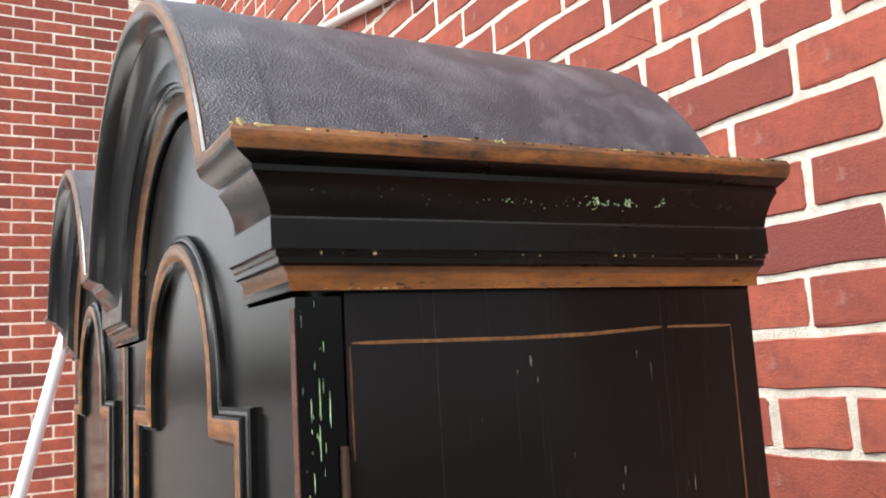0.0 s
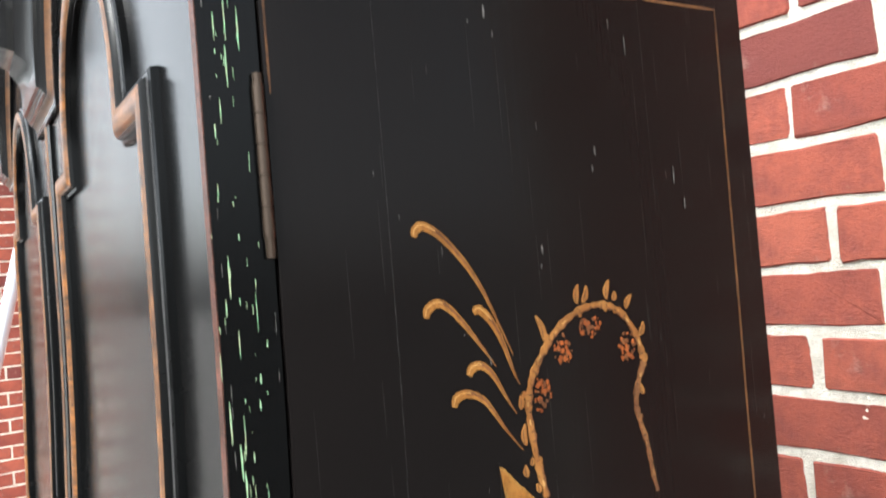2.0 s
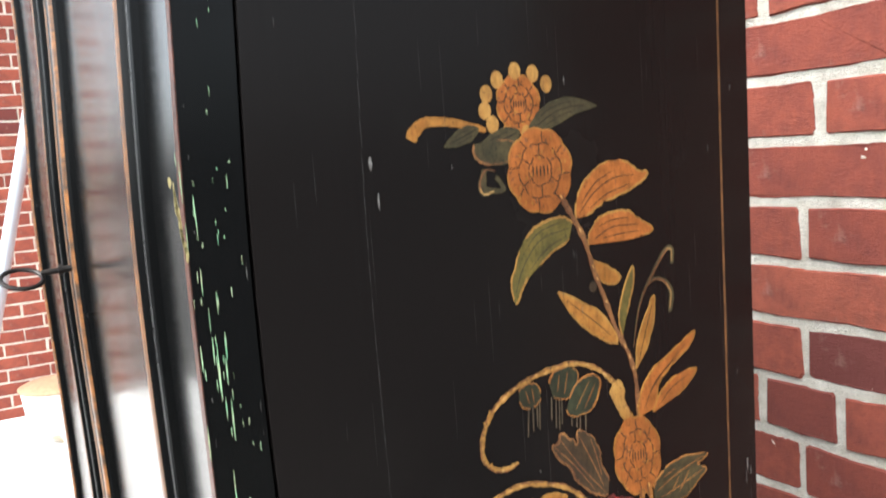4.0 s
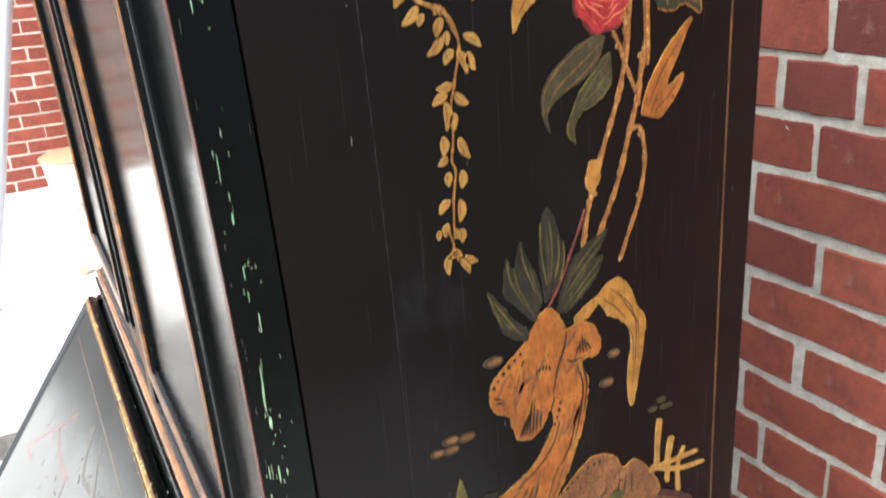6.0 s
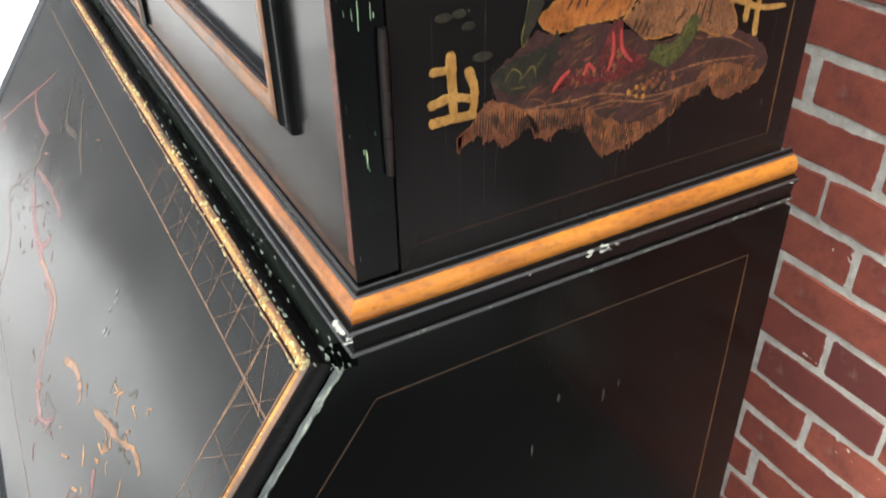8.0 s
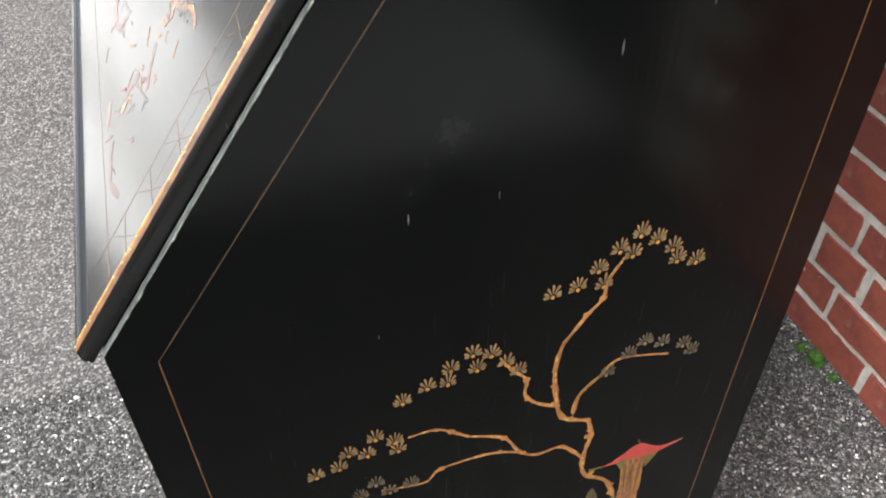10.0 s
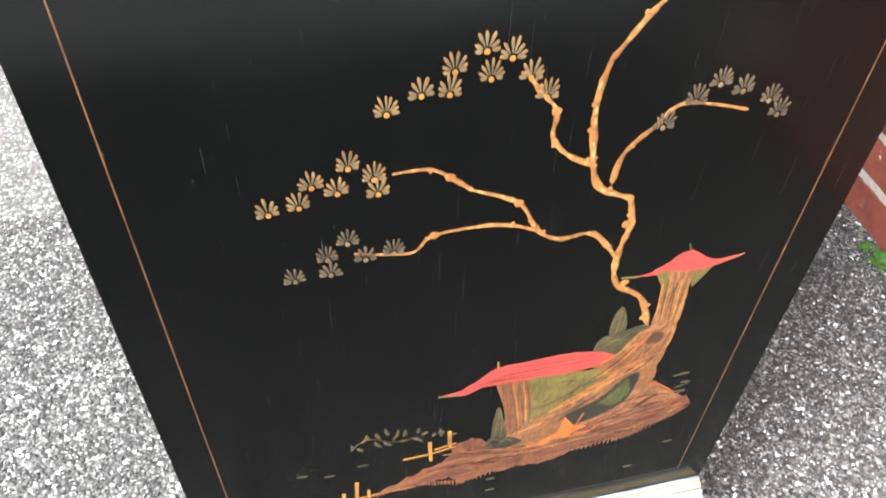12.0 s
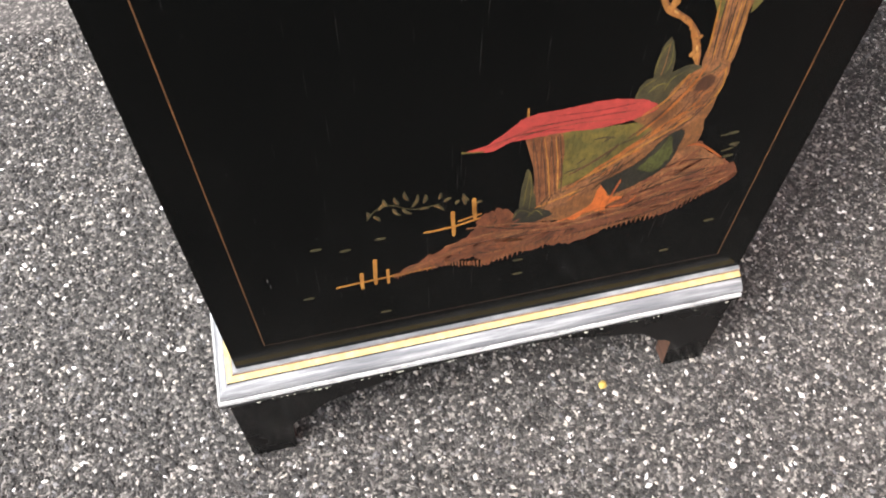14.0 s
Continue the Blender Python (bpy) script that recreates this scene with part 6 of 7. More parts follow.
blob(LOW, GOLDBROWN, (133, 649), 2.6, 2.6, 3)
blob(LOW, GOLDBROWN, (117, 536), 2.6, 2.6, 3)
blob(LOW, GOLDBROWN, (87, 589), 2.6, 2.6, 3)
blob(LOW, GOLDBROWN, (74, 531), 2.6, 2.6, 3)
blob(LOW, GOLDBROWN, (143, 502), 2.6, 2.6, 3)
blob(LOW, GOLDBROWN, (36, 556), 2.6, 2.6, 3)
blob(LOW, GOLDBROWN, (150, 449), 2.6, 2.6, 3)
blob(LOW, GOLDBROWN, (29, 516), 2.6, 2.6, 3)
# pine needles in fans
fans(LOW, FAN, [(99, 661), (115, 662), (127, 673), (139, 685), (151, 694), (163, 686), (175, 676), (180, 665), (194, 660), (132, 659), (148, 679)])
fans(LOW, FAN, [(5, 599), (21, 607), (36, 618), (50, 627), (62, 622), (34, 606), (53, 612), (72, 610), (81, 598)])
fans(LOW, FAN_DIM, [(146, 570), (160, 584), (171, 593), (185, 587), (202, 579), (210, 569)])
fans(LOW, FAN, [(-54, 547), (-39, 549), (-32, 561), (-20, 555), (-14, 570), (-2, 561), (0, 551)])
fans(LOW, FAN_DIM, [(-46, 496), (-28, 509), (-27, 497), (-17, 519), (-8, 505), (7, 507)])
# pavilions on their bank
layer[0] = 30
patch(LOW, MUD, [(85.1, 276.8), (93.1, 320.1), (125.3, 351.8), (173.4, 358.3), (189.3, 395.1), (196.8, 387.1), (191.7, 339.7), (145.6, 301.3), (110, 277)])
patch(LOW, RUST, [(-11.5, 236.5), (18, 256.5), (42.5, 269.9), (50, 288.3), (65.7, 293.3), (83.3, 273.9), (117.6, 266.1), (142.2, 272.3), (166.8, 298.2), (181.3, 325), (194.1, 330.4), (211.8, 310.5), (230.9, 295.7), (236.9, 282.8), (225, 270.8), (211.2, 264.6), (190.3, 249.7), (167.2, 253.5), (146.6, 245.6), (121.6, 235.1), (99.2, 239.1), (69.2, 234.2), (56.5, 228.6), (47.4, 242.1), (26.3, 238.1), (5.3, 238.1)], 1.9)
hatch(LOW, UMBER, [(17.9, 245.1), (54.6, 272.9), (118.6, 258.6), (171.2, 277), (224.6, 287.7), (203, 270.6), (120.6, 243.1), (60.2, 241.3)], 70, 16, 0.3, 1.1)
patch(LOW, COPPER, [(154.5, 275.3), (168.3, 291.3), (178.5, 319.8), (190.9, 327.2), (208.9, 313.2), (223.8, 297.7), (209.6, 295.4), (193.9, 290.2), (178.8, 281.4)])
stroke(LOW, COPPER, 2.4, 1.2, [(-5.1, 239.6), (34.6, 254.3), (76, 260.6), (117.4, 267.6)])
stroke(LOW, COPPER, 2, 1.0, [(46.7, 264.8), (97, 260.7), (152.3, 263.4), (199.4, 285.3), (228.8, 291.1)])
stroke(LOW, COPPER, 1.6, 0.8, [(55.9, 242.9), (102.9, 245.4), (155, 248), (197.2, 258.3)])
stroke(LOW, COPPER, 1.6, 0.8, [(120.6, 243.1), (163.3, 251.1), (209.2, 272.1)])
ticks(LOW, INK, [(9.5, 240.4), (47.3, 246), (98.7, 244.6), (146, 249.5), (188.8, 256), (235.2, 281.3)], 4.5, 1.5, 1.45, 0.7)
ticks(LOW, INK, [(188.5, 295.1), (203.2, 295.3), (218.7, 293.4)], 5, 1.5, 1.0, 0.7)
ticks(LOW, INK, [(127.9, 296.9), (138.6, 306.6), (147.1, 315.3)], 6, 1.6, 0.9, 0.7)
patch(LOW, GREENGOLD, [(96.2, 360.7), (124.2, 358.7), (154.9, 356.1), (172.6, 348.7), (166.7, 336.7), (146, 321.8), (124.5, 306.3), (100.5, 298.8)])
hatch(LOW, BROWN, [(98.6, 356.2), (155.3, 353.8), (166.5, 337.9), (123.8, 311), (101.8, 301.7)], 9, 12, 0.4, 1.6)
patch(LOW, SIENNA, [(75.6, 359.7), (99, 358.8), (101.8, 301.7), (88.7, 282.5), (83.1, 332)])
stroke(LOW, UMBER, 0.9, 0.6, [(80.1, 357.4), (83.8, 328.2), (87.9, 296.2)])
stroke(LOW, UMBER, 0.9, 0.6, [(85.6, 357), (88.1, 329.1), (90.9, 298.6)])
stroke(LOW, UMBER, 0.9, 0.6, [(91.8, 358.1), (93.6, 330.5), (95.5, 300.4)])
stroke(LOW, UMBER, 0.9, 0.6, [(96.2, 358), (97.8, 332.2), (99.5, 304.3)])
patch(LOW, OLIVE, [(141.1, 378.5), (145.3, 393.4), (157.5, 395.3), (170.6, 400.4), (185, 393.7), (175.6, 380.2), (163.7, 367.7), (147.4, 374.4)])
patch(LOW, MUD, [(144.5, 360.4), (159.5, 369.8), (175, 375.3), (180.2, 362), (162.7, 346.3)])
patch(LOW, MUD, [(85.4, 273.2), (115.3, 284.2), (150.5, 318.6), (183.5, 348.6), (193.7, 351.5), (195.9, 328.2), (181.6, 323.8), (166.8, 298.2), (142.2, 272.3), (117.6, 266.1)])
patch(LOW, MUD, [(83, 272), (112, 282), (150, 312), (184, 336), (186, 322), (168, 300), (142, 273), (118, 266)], 1.4)
patch(LOW, COPPER, [(189.6, 403.1), (198.8, 393), (196.4, 372.6), (190.2, 352.9), (173.7, 340.5), (149.7, 323.1), (129.2, 301.7), (110.7, 287.7), (85, 278.2), (95.2, 299.2), (119.6, 312.2), (140.4, 330.5), (160.1, 349.2), (175.4, 365.8), (163.5, 376.5), (174, 393.9)])
stroke(LOW, UMBER, 1.0, 0.5, [(190.1, 395), (185, 372.8), (170.7, 353.6), (133.8, 323.4), (93.7, 294.4)])
stroke(LOW, UMBER, 1.0, 0.5, [(196.3, 388.7), (191.1, 367.2), (176.6, 344.8), (142.1, 321)])
stroke(LOW, UMBER, 1.0, 0.5, [(181.8, 392.1), (172.8, 376.8), (168.1, 372.8)])
stroke(LOW, ORANGE, 2.6, 1.2, [(178.9, 359.6), (157.5, 343.1), (133.8, 323.4), (114.3, 307.5)])
patch(LOW, OLIVE, [(150.8, 393), (149.1, 409), (153.6, 424.6), (160, 408.8), (160, 393.8)])
stroke(LOW, BRONZE, 0.6, 0.4, [(153.9, 395.2), (154.7, 407.7), (154, 422.7)])
patch(LOW, OLIVE, [(79.6, 278.6), (76.4, 299.8), (79.4, 331.3), (86.5, 303.2), (89.5, 278.8)])
patch(LOW, MOSS, [(73.3, 270.2), (75.9, 290), (90.3, 287.4), (101.7, 277), (89.7, 271.8)])
patch(LOW, SCARLET, [(38.6, 358.5), (51, 361), (64.6, 371.8), (76.3, 380.6), (102.7, 381.5), (124, 382.7), (146.6, 378.2), (159.7, 368.7), (147.9, 362.2), (124.2, 358.7), (99.9, 360.8), (81.6, 360.8), (65.4, 359.8), (51.3, 354.3)])
stroke(LOW, RUST, 0.7, 0.4, [(54.7, 358.4), (82.6, 369.6), (144.7, 369.4)])
stroke(LOW, RUST, 0.7, 0.4, [(68.7, 364.3), (104.6, 367), (138.3, 363.6)])
stroke(LOW, GREENGOLD, 1.4, 1.0, [(35, 358.4), (41.1, 357.2), (49.4, 356)])
stroke(LOW, OCHRE, 1.6, 1, [(75, 379.9), (74.7, 387.6)])
patch(LOW, COPPER, [(177.5, 454), (195.5, 452.5), (197, 431.8), (198.9, 404.8), (195.3, 392.3), (179.7, 395.9), (179.4, 426.9)])
stroke(LOW, OCHRE, 0.8, 0.6, [(180.7, 452.2), (183.4, 427.5), (184.8, 400.9)])
stroke(LOW, OCHRE, 0.8, 0.6, [(185.9, 451.2), (188.9, 426.4), (190.6, 399.6)])
stroke(LOW, OCHRE, 0.8, 0.6, [(190.9, 451.4), (193.9, 426), (195.7, 398.5)])
stroke(LOW, INK, 0.5, 0.4, [(183.4, 450.9), (186, 427.6), (187.2, 402.7)])
stroke(LOW, INK, 0.5, 0.4, [(188.8, 450.6), (191.4, 426.9), (192.6, 401.5)])
patch(LOW, GREENGOLD, [(171, 451.3), (178.3, 454.6), (180, 431)])
patch(LOW, GREENGOLD, [(196.2, 451.6), (209.2, 454.6), (198.1, 433.6)])
patch(LOW, SCARLET, [(152.5, 453.3), (164, 453.1), (175, 460.3), (188.3, 469.8), (207, 458.1), (225.5, 457.7), (212.3, 452.4), (198.1, 449.6), (176.9, 453.7), (169.4, 451.2)])
stroke(LOW, GREENGOLD, 1.6, 1.2, [(146.9, 453.7), (152.6, 452.9), (159.2, 452.4)])
stroke(LOW, COPPER, 1.4, 0.8, [(209.6, 455.3), (222.6, 456.8), (227.8, 458.9)])
stroke(LOW, OLIVE, 1.4, 0.8, [(188.7, 469.8), (186.1, 476.8)])
patch(LOW, TANGERINE, [(113.2, 267.6), (128.5, 278.7), (133, 298.7), (139.7, 302.4), (139.8, 286.7), (152.5, 281.4), (141.7, 275.2), (141.6, 265.4), (129.5, 272.1), (117.9, 263.9)])
stroke(LOW, OCHRE, 3, 2.4000000000000004, [(-34.5, 249.1), (-34.9, 239.1), (-35, 227.8)])
stroke(LOW, OCHRE, 3.2, 2.5600000000000005, [(-24.2, 262.8), (-24.8, 247.8), (-25.2, 230.5)])
stroke(LOW, OCHRE, 2.4, 1.92, [(-15.9, 247.6), (-16, 238.2), (-16.1, 228.6)])
stroke(LOW, OCHRE, 2, 1.6, [(-53.6, 235.9), (-28, 237.2), (20, 238.9)])
stroke(LOW, OCHRE, 3, 2.4000000000000004, [(30.5, 301.3), (31, 287.8), (31.9, 272.8)])
stroke(LOW, OCHRE, 3, 2.4000000000000004, [(44.6, 311.1), (45.3, 299.9), (46, 288.2)])
stroke(LOW, OCHRE, 1.8, 1.4400000000000002, [(10.4, 283), (30.2, 283.9), (50, 288.3)])
stroke(LOW, OCHRE, 1.6, 1.2800000000000002, [(34.1, 288.8), (42, 290.9), (50.6, 292.8)])
SHORE = [(-11.5, 236.5), (18, 256.5), (42.5, 269.9), (50, 288.3), (65.7, 293.3), (83.3, 273.9), (117.6, 266.1), (142.2, 272.3), (166.8, 298.2), (181.3, 325), (194.1, 330.4), (211.8, 310.5), (230.9, 295.7), (236.9, 282.8), (225, 270.8), (211.2, 264.6), (190.3, 249.7), (167.2, 253.5), (146.6, 245.6), (121.6, 235.1), (99.2, 239.1), (69.2, 234.2), (56.5, 228.6), (47.4, 242.1), (26.3, 238.1), (5.3, 238.1)]
hatch(LOW, RUST, SHORE, 60, 22, 0.35, 2.6)
hatch(LOW, UMBER, SHORE, 34, 16, 0.35, 1.0)
hatch(LOW, COPPER, SHORE, 22, 15, 0.4, 1.0)
hatch(LOW, RUST, SHORE, 40, 9, 0.5, 2.0)
hatch(LOW, INK, SHORE, 34, 4, 1.3, 0.5)
fringe(LOW, RUST, [(-11, 237), (26, 239), (56, 231), (99, 240), (147, 247), (190, 252), (225, 272), (237, 283)], 5)
fringe(LOW, SIENNA, [(26, 240), (56, 233), (99, 241), (147, 248), (190, 254), (225, 274)], 4)
ROOT = [(189.6, 403.1), (198.8, 393), (196.4, 372.6), (190.2, 352.9), (173.7, 340.5), (149.7, 323.1), (129.2, 301.7), (110.7, 287.7), (85, 278.2), (95.2, 299.2), (119.6, 312.2), (140.4, 330.5), (160.1, 349.2), (175.4, 365.8), (163.5, 376.5), (174, 393.9)]
hatch(LOW, UMBER, ROOT, 22, 14, 0.75, 0.7)
hatch(LOW, ORANGE, ROOT, 24, 12, 0.75, 0.9)
hatch(LOW, OLIVE, ROOT, 14, 9, 0.75, 1.4)
# line work over the pavilions and their bank
patch(LOW, MOSS, [(132.4, 301.4), (155.4, 316.9), (171.9, 339.3), (183.2, 340.8), (179.2, 309.3), (160.3, 293.4), (141.1, 286.4)], 0.8)
patch(LOW, GREENDIM, [(157, 309.5), (169.2, 326.3), (174.8, 338.6), (179.1, 318), (168.4, 303.3)], 0.8)
patch(LOW, UMBER, [(179.7, 377.9), (181.7, 387.7), (188.3, 390), (192, 383.6), (187.6, 376.1)], 0.4, COPPER)
veins(LOW, OCHRE, 1.4, [[(196.2, 393.7), (197.9, 376.2), (190, 358.4), (175.6, 348)], [(176.4, 347.8), (155.8, 333.7), (135.1, 320.1), (117.1, 309.9)], [(173, 393.3), (163.4, 374.5), (149.5, 363.1)], [(137, 309.1), (122.4, 301.2), (103.5, 293.1), (88, 287.6)]])
veins(LOW, ORANGE, 1.8, [[(182.4, 398), (177.6, 383.1), (164.6, 361.9), (149.5, 345)], [(167.8, 348.3), (148.1, 333.5), (125.6, 318.1)]])
veins(LOW, UMBER, 1.6, [[(196.2, 369.3), (182.7, 349.9), (163, 336.2)], [(171.8, 377.3), (161.2, 360.2), (144.1, 343.7)], [(157.3, 326.6), (137, 309.1), (114.8, 298.5)], [(139.2, 339.6), (124.2, 327.1), (108.3, 317.1)]])
veins(LOW, INK, 0.6, [[(133.9, 308.8), (135.9, 315.3)], [(137, 309.1), (139.7, 316.6)], [(140.1, 310), (142.5, 318.1)], [(143, 311.6), (145.5, 319)], [(170.5, 345), (172.3, 348.8)], [(173, 346), (174.6, 350.3)], [(91.8, 290.3), (95.1, 296.9)], [(95.8, 290.4), (98.9, 298.2)], [(165.4, 288.8), (169.6, 292.6)], [(169.3, 286.5), (173.3, 290.9)], [(173, 284.7), (177, 289.3)], [(176.6, 283.7), (180.6, 288.2)], [(195.3, 286.6), (201.4, 287.3)], [(200.2, 283.9), (206.2, 285.4)], [(204.8, 282.6), (210.6, 284.7)], [(209.1, 282.6), (215.4, 284.7)]])
veins(LOW, COPPER, 1.3, [[(24.9, 261.7), (61.3, 267), (107.7, 259), (153.9, 262.3), (200.7, 265.6), (230.9, 281.6)], [(40.7, 278.3), (68.9, 275.3), (98.4, 266.7), (124, 263.4)], [(141.9, 281.7), (176, 296.9), (195.3, 317.7)], [(168.4, 275.2), (200.2, 283.9), (229.4, 286.4)], [(119.6, 264.8), (139.9, 269.2), (166.2, 265.3)]])
veins(LOW, EMBER, 1.6, [[(106.8, 266.1), (122.9, 270.5), (141.4, 272.8)], [(140.9, 275.5), (146.4, 297.4), (147.3, 301.4)], [(142.7, 272.4), (156.3, 272.2), (163.1, 280)], [(189.3, 325), (199.8, 323.4), (219.3, 305.5)]])
veins(LOW, INK, 0.8, [[(29, 258.3), (70.1, 258.6), (121.2, 253.3)], [(122, 247.4), (172.7, 255.1), (224.2, 275.2)], [(48.6, 279.1), (69.3, 269.9), (90.3, 264.5)], [(158.7, 281.3), (182.1, 289.1), (213.5, 296.9)], [(174.2, 304.7), (189.4, 309.5), (210.7, 306.7)], [(153.4, 265.1), (181.2, 274.6), (211.4, 274.3)]])
veins(LOW, UMBER, 1, [[(80.1, 360.1), (86.2, 329), (90.8, 291.9)], [(85.2, 359.8), (90.9, 327.7), (95.2, 295.6)], [(91.7, 359.7), (97.1, 326), (101.3, 298.1)], [(97.1, 359.3), (101.9, 330.3), (105, 300.1)]])
veins(LOW, OCHRE, 0.8, [[(87.5, 358.2), (93.2, 327), (97.5, 296.1)], [(94.8, 357.9), (99.2, 331), (102.1, 304)]])
veins(LOW, OCHRE, 1, [[(176.7, 446), (178.7, 426.2), (180.4, 405)], [(190, 443.6), (191.7, 421.6), (192.8, 400.2)], [(195, 442.7), (196.5, 420.7), (196.7, 398.1)]])
veins(LOW, INK, 0.7, [[(180.2, 445.4), (181.6, 425.7), (184, 403.4)], [(187.2, 444.1), (188.4, 424.3), (190.3, 401.2)], [(192.8, 443.1), (193.9, 423.2), (194.4, 399.4)], [(186.3, 436.6), (187.2, 420.5)]])
veins(LOW, GREENGOLD, 0.7, [[(155.2, 422), (150.5, 413.4), (149.5, 398.5)], [(156.8, 418.4), (158.3, 405.3), (156.2, 397)], [(141.6, 382.9), (145.6, 389.4), (151.7, 393.5)], [(148.8, 382.6), (154.7, 388.3), (162, 387.5)], [(159.6, 382.5), (161.8, 391.2), (167.9, 395.3)], [(81.4, 327.5), (80, 310.4), (79.6, 292.1)], [(82.1, 324.4), (83.8, 306.3), (84, 287.6)], [(73.3, 281.2), (78, 288.2), (86.6, 281.6)], [(82.9, 278.2), (89.1, 284.8), (95.3, 276.3)]])
veins(LOW, CRIMSON, 0.45, [[(48.9, 359.5), (69.7, 365.3), (94.4, 366.6)], [(78, 370.7), (104.6, 370.5), (140.7, 370.1)], [(93.2, 376.7), (118.2, 375), (143.1, 375.9)], [(63.1, 359.4), (80.3, 365.1), (105.8, 362.3)]])
veins(LOW, OLIVE, 1, [[(212.2, 329.1), (220.8, 329.7)], [(217.4, 311.9), (225.7, 314.3)], [(221.6, 318.3), (228, 314.9)]])
# leaflets on a curved stem beside the fence
stroke(LOW, OLIVE, 0.7, 0.5, [(-26.5, 308.7), (-19.8, 317.9), (-9.9, 319.9), (4.6, 311.5), (22.2, 312.2)])
beans(LOW, OLIVE, 2.6, [[(-25.2, 310.6), (-25.9, 317.8)], [(-22.1, 311.8), (-18, 305.6)], [(-18.6, 317.5), (-14.5, 325.1)], [(-12.4, 319.8), (-14.4, 327.3)], [(-8.8, 316.3), (-4.2, 307.6)], [(-5, 319.5), (-7.6, 327.2)], [(-2.8, 314.1), (3.3, 307.3)], [(1.2, 321.9), (-0.9, 331.5)], [(3.5, 314.2), (7.5, 326.4)], [(8.4, 310.1), (14.7, 310.2)], [(11, 316.1), (12.4, 324.7)], [(17.2, 311.6), (24.8, 304.2)], [(21, 317.2), (22.2, 323.6)], [(24.7, 313.6), (29.3, 316.6)], [(38.8, 306.3), (36.1, 314.2)], [(41.3, 310.1), (37.3, 318.4)], [(34.9, 312.4), (32.4, 308.6)], [(46.6, 305.9), (50.4, 306.9)]])
blob(LOW, OLIVE, (-62, 287), 4, 1.2, 0)
blob(LOW, OLIVE, (-43, 280), 4, 1.2, 0)
blob(LOW, OLIVE, (-74, 229), 4, 1.2, 0)
blob(LOW, OLIVE, (-20, 190), 4, 1.2, 0)
blob(LOW, OLIVE, (-19, 286), 4, 1.2, 0)
blob(LOW, OLIVE, (82, 207), 4, 1.2, 0)
blob(LOW, OLIVE, (81, 226), 4, 1.2, 0)
blob(LOW, OLIVE, (203, 198), 4, 1.2, 0)
blob(LOW, OLIVE, (232, 229), 4, 1.2, 0)
blob(LOW, OLIVE, (221, 330), 4, 1.2, 0)
blob(LOW, OLIVE, (224, 306), 4, 1.2, 0)
blob(LOW, OLIVE, (225, 318), 4, 1.2, 0)


# ---- scuffs, cracks and flaked paint ----
def flecks(panel, mat, places, name="scuffs"):
    """Small slivers of (x, z, width, height) in millimetres."""
    owner, y = panel
    rnd = random.Random(3)
    bm = bmesh.new()
    for x, z, w, h in places:
        w *= 0.7
        n = 7
        left = [(x - w / 2 * math.sin(math.pi * (k + 0.5) / n) + rnd.uniform(-0.15, 0.15) * w, z + h * (k / (n - 1) - 0.5)) for k in range(n)]
        right = [(x + w / 2 * math.sin(math.pi * (k + 0.5) / n) + rnd.uniform(-0.15, 0.15) * w, z + h * (k / (n - 1) - 0.5)) for k in range(n)]
        bm.faces.new([bm.verts.new((a / 1000, y - 0.0003, b / 1000)) for a, b in left + right[::-1]])
    tagged(part(name, bm, mat, owner), kind="stuff")


rnd = random.Random(11)
door_edge = (doors[0], 0.0005)
# long slivers of flaked lacquer on the door's edge: along the depth, height, length in millimetres
FLAKES_TOP = [(37.8, 1660, 8), (41.3, 1664, 14), (40.8, 1648, 12), (45.2, 1660, 13), (38, 1634, 7), (35.9, 1628, 4), (35.3, 1610, 4), (40.5, 1596, 2), (36.6, 1584, 12), (35, 1575, 5), (44.2, 1573, 12), (38.1, 1564, 8), (32, 1558, 8), (43.7, 1553, 3), (33.6, 1541, 12), (37.6, 1538, 9), (36, 1529, 10), (36.8, 1522, 8), (43, 1545, 3), (39.8, 1530, 3)]
FLAKES_UPPER = [(27.3, 1424, 12), (27.4, 1407, 8), (30.5, 1416, 7), (30.7, 1410, 8), (30.4, 1393, 8), (34.5, 1386, 7), (31.6, 1381, 7), (31.8, 1371, 8), (28, 1369, 8), (35.8, 1372, 8), (33, 1364, 17), (35.3, 1364, 8), (35.7, 1348, 13), (27.5, 1342, 10), (34, 1352, 7), (34.1, 1322, 18), (33.1, 1311, 6), (30.1, 1302, 14), (29.6, 1293, 9), (31.8, 1297, 12), (34.7, 1290, 11), (39.4, 1276, 3), (36.1, 1274, 4)]
FLAKES_LOWER = [(35.9, 1224, 9), (37.7, 1207, 4), (38.4, 1188, 5), (41, 1169, 7), (38.4, 1147, 12), (38, 1140, 9), (38.7, 1130, 5), (36.6, 1110, 6), (38.2, 1139, 12), (39.2, 1130, 5), (35.6, 1110, 5), (39.1, 1108, 7), (34.9, 1095, 12), (35.6, 1086, 14), (38.9, 1080, 11), (42.1, 1108, 3), (41.8, 1065, 8), (46.4, 1064, 6), (43, 1084, 5), (41.3, 1010, 7)]
long_flakes = [(x, z, rnd.uniform(0.3, 0.75), h * 1.1) for x, z, h in FLAKES_TOP + FLAKES_UPPER + FLAKES_LOWER]
long_flakes += [(x + rnd.gauss(0, 0.9), z + rnd.gauss(0, 7), rnd.uniform(0.2, 0.45), h * rnd.uniform(0.2, 0.5)) for x, z, w, h in long_flakes]
flecks(door_edge, FLAKE, long_flakes, "flaked_paint")
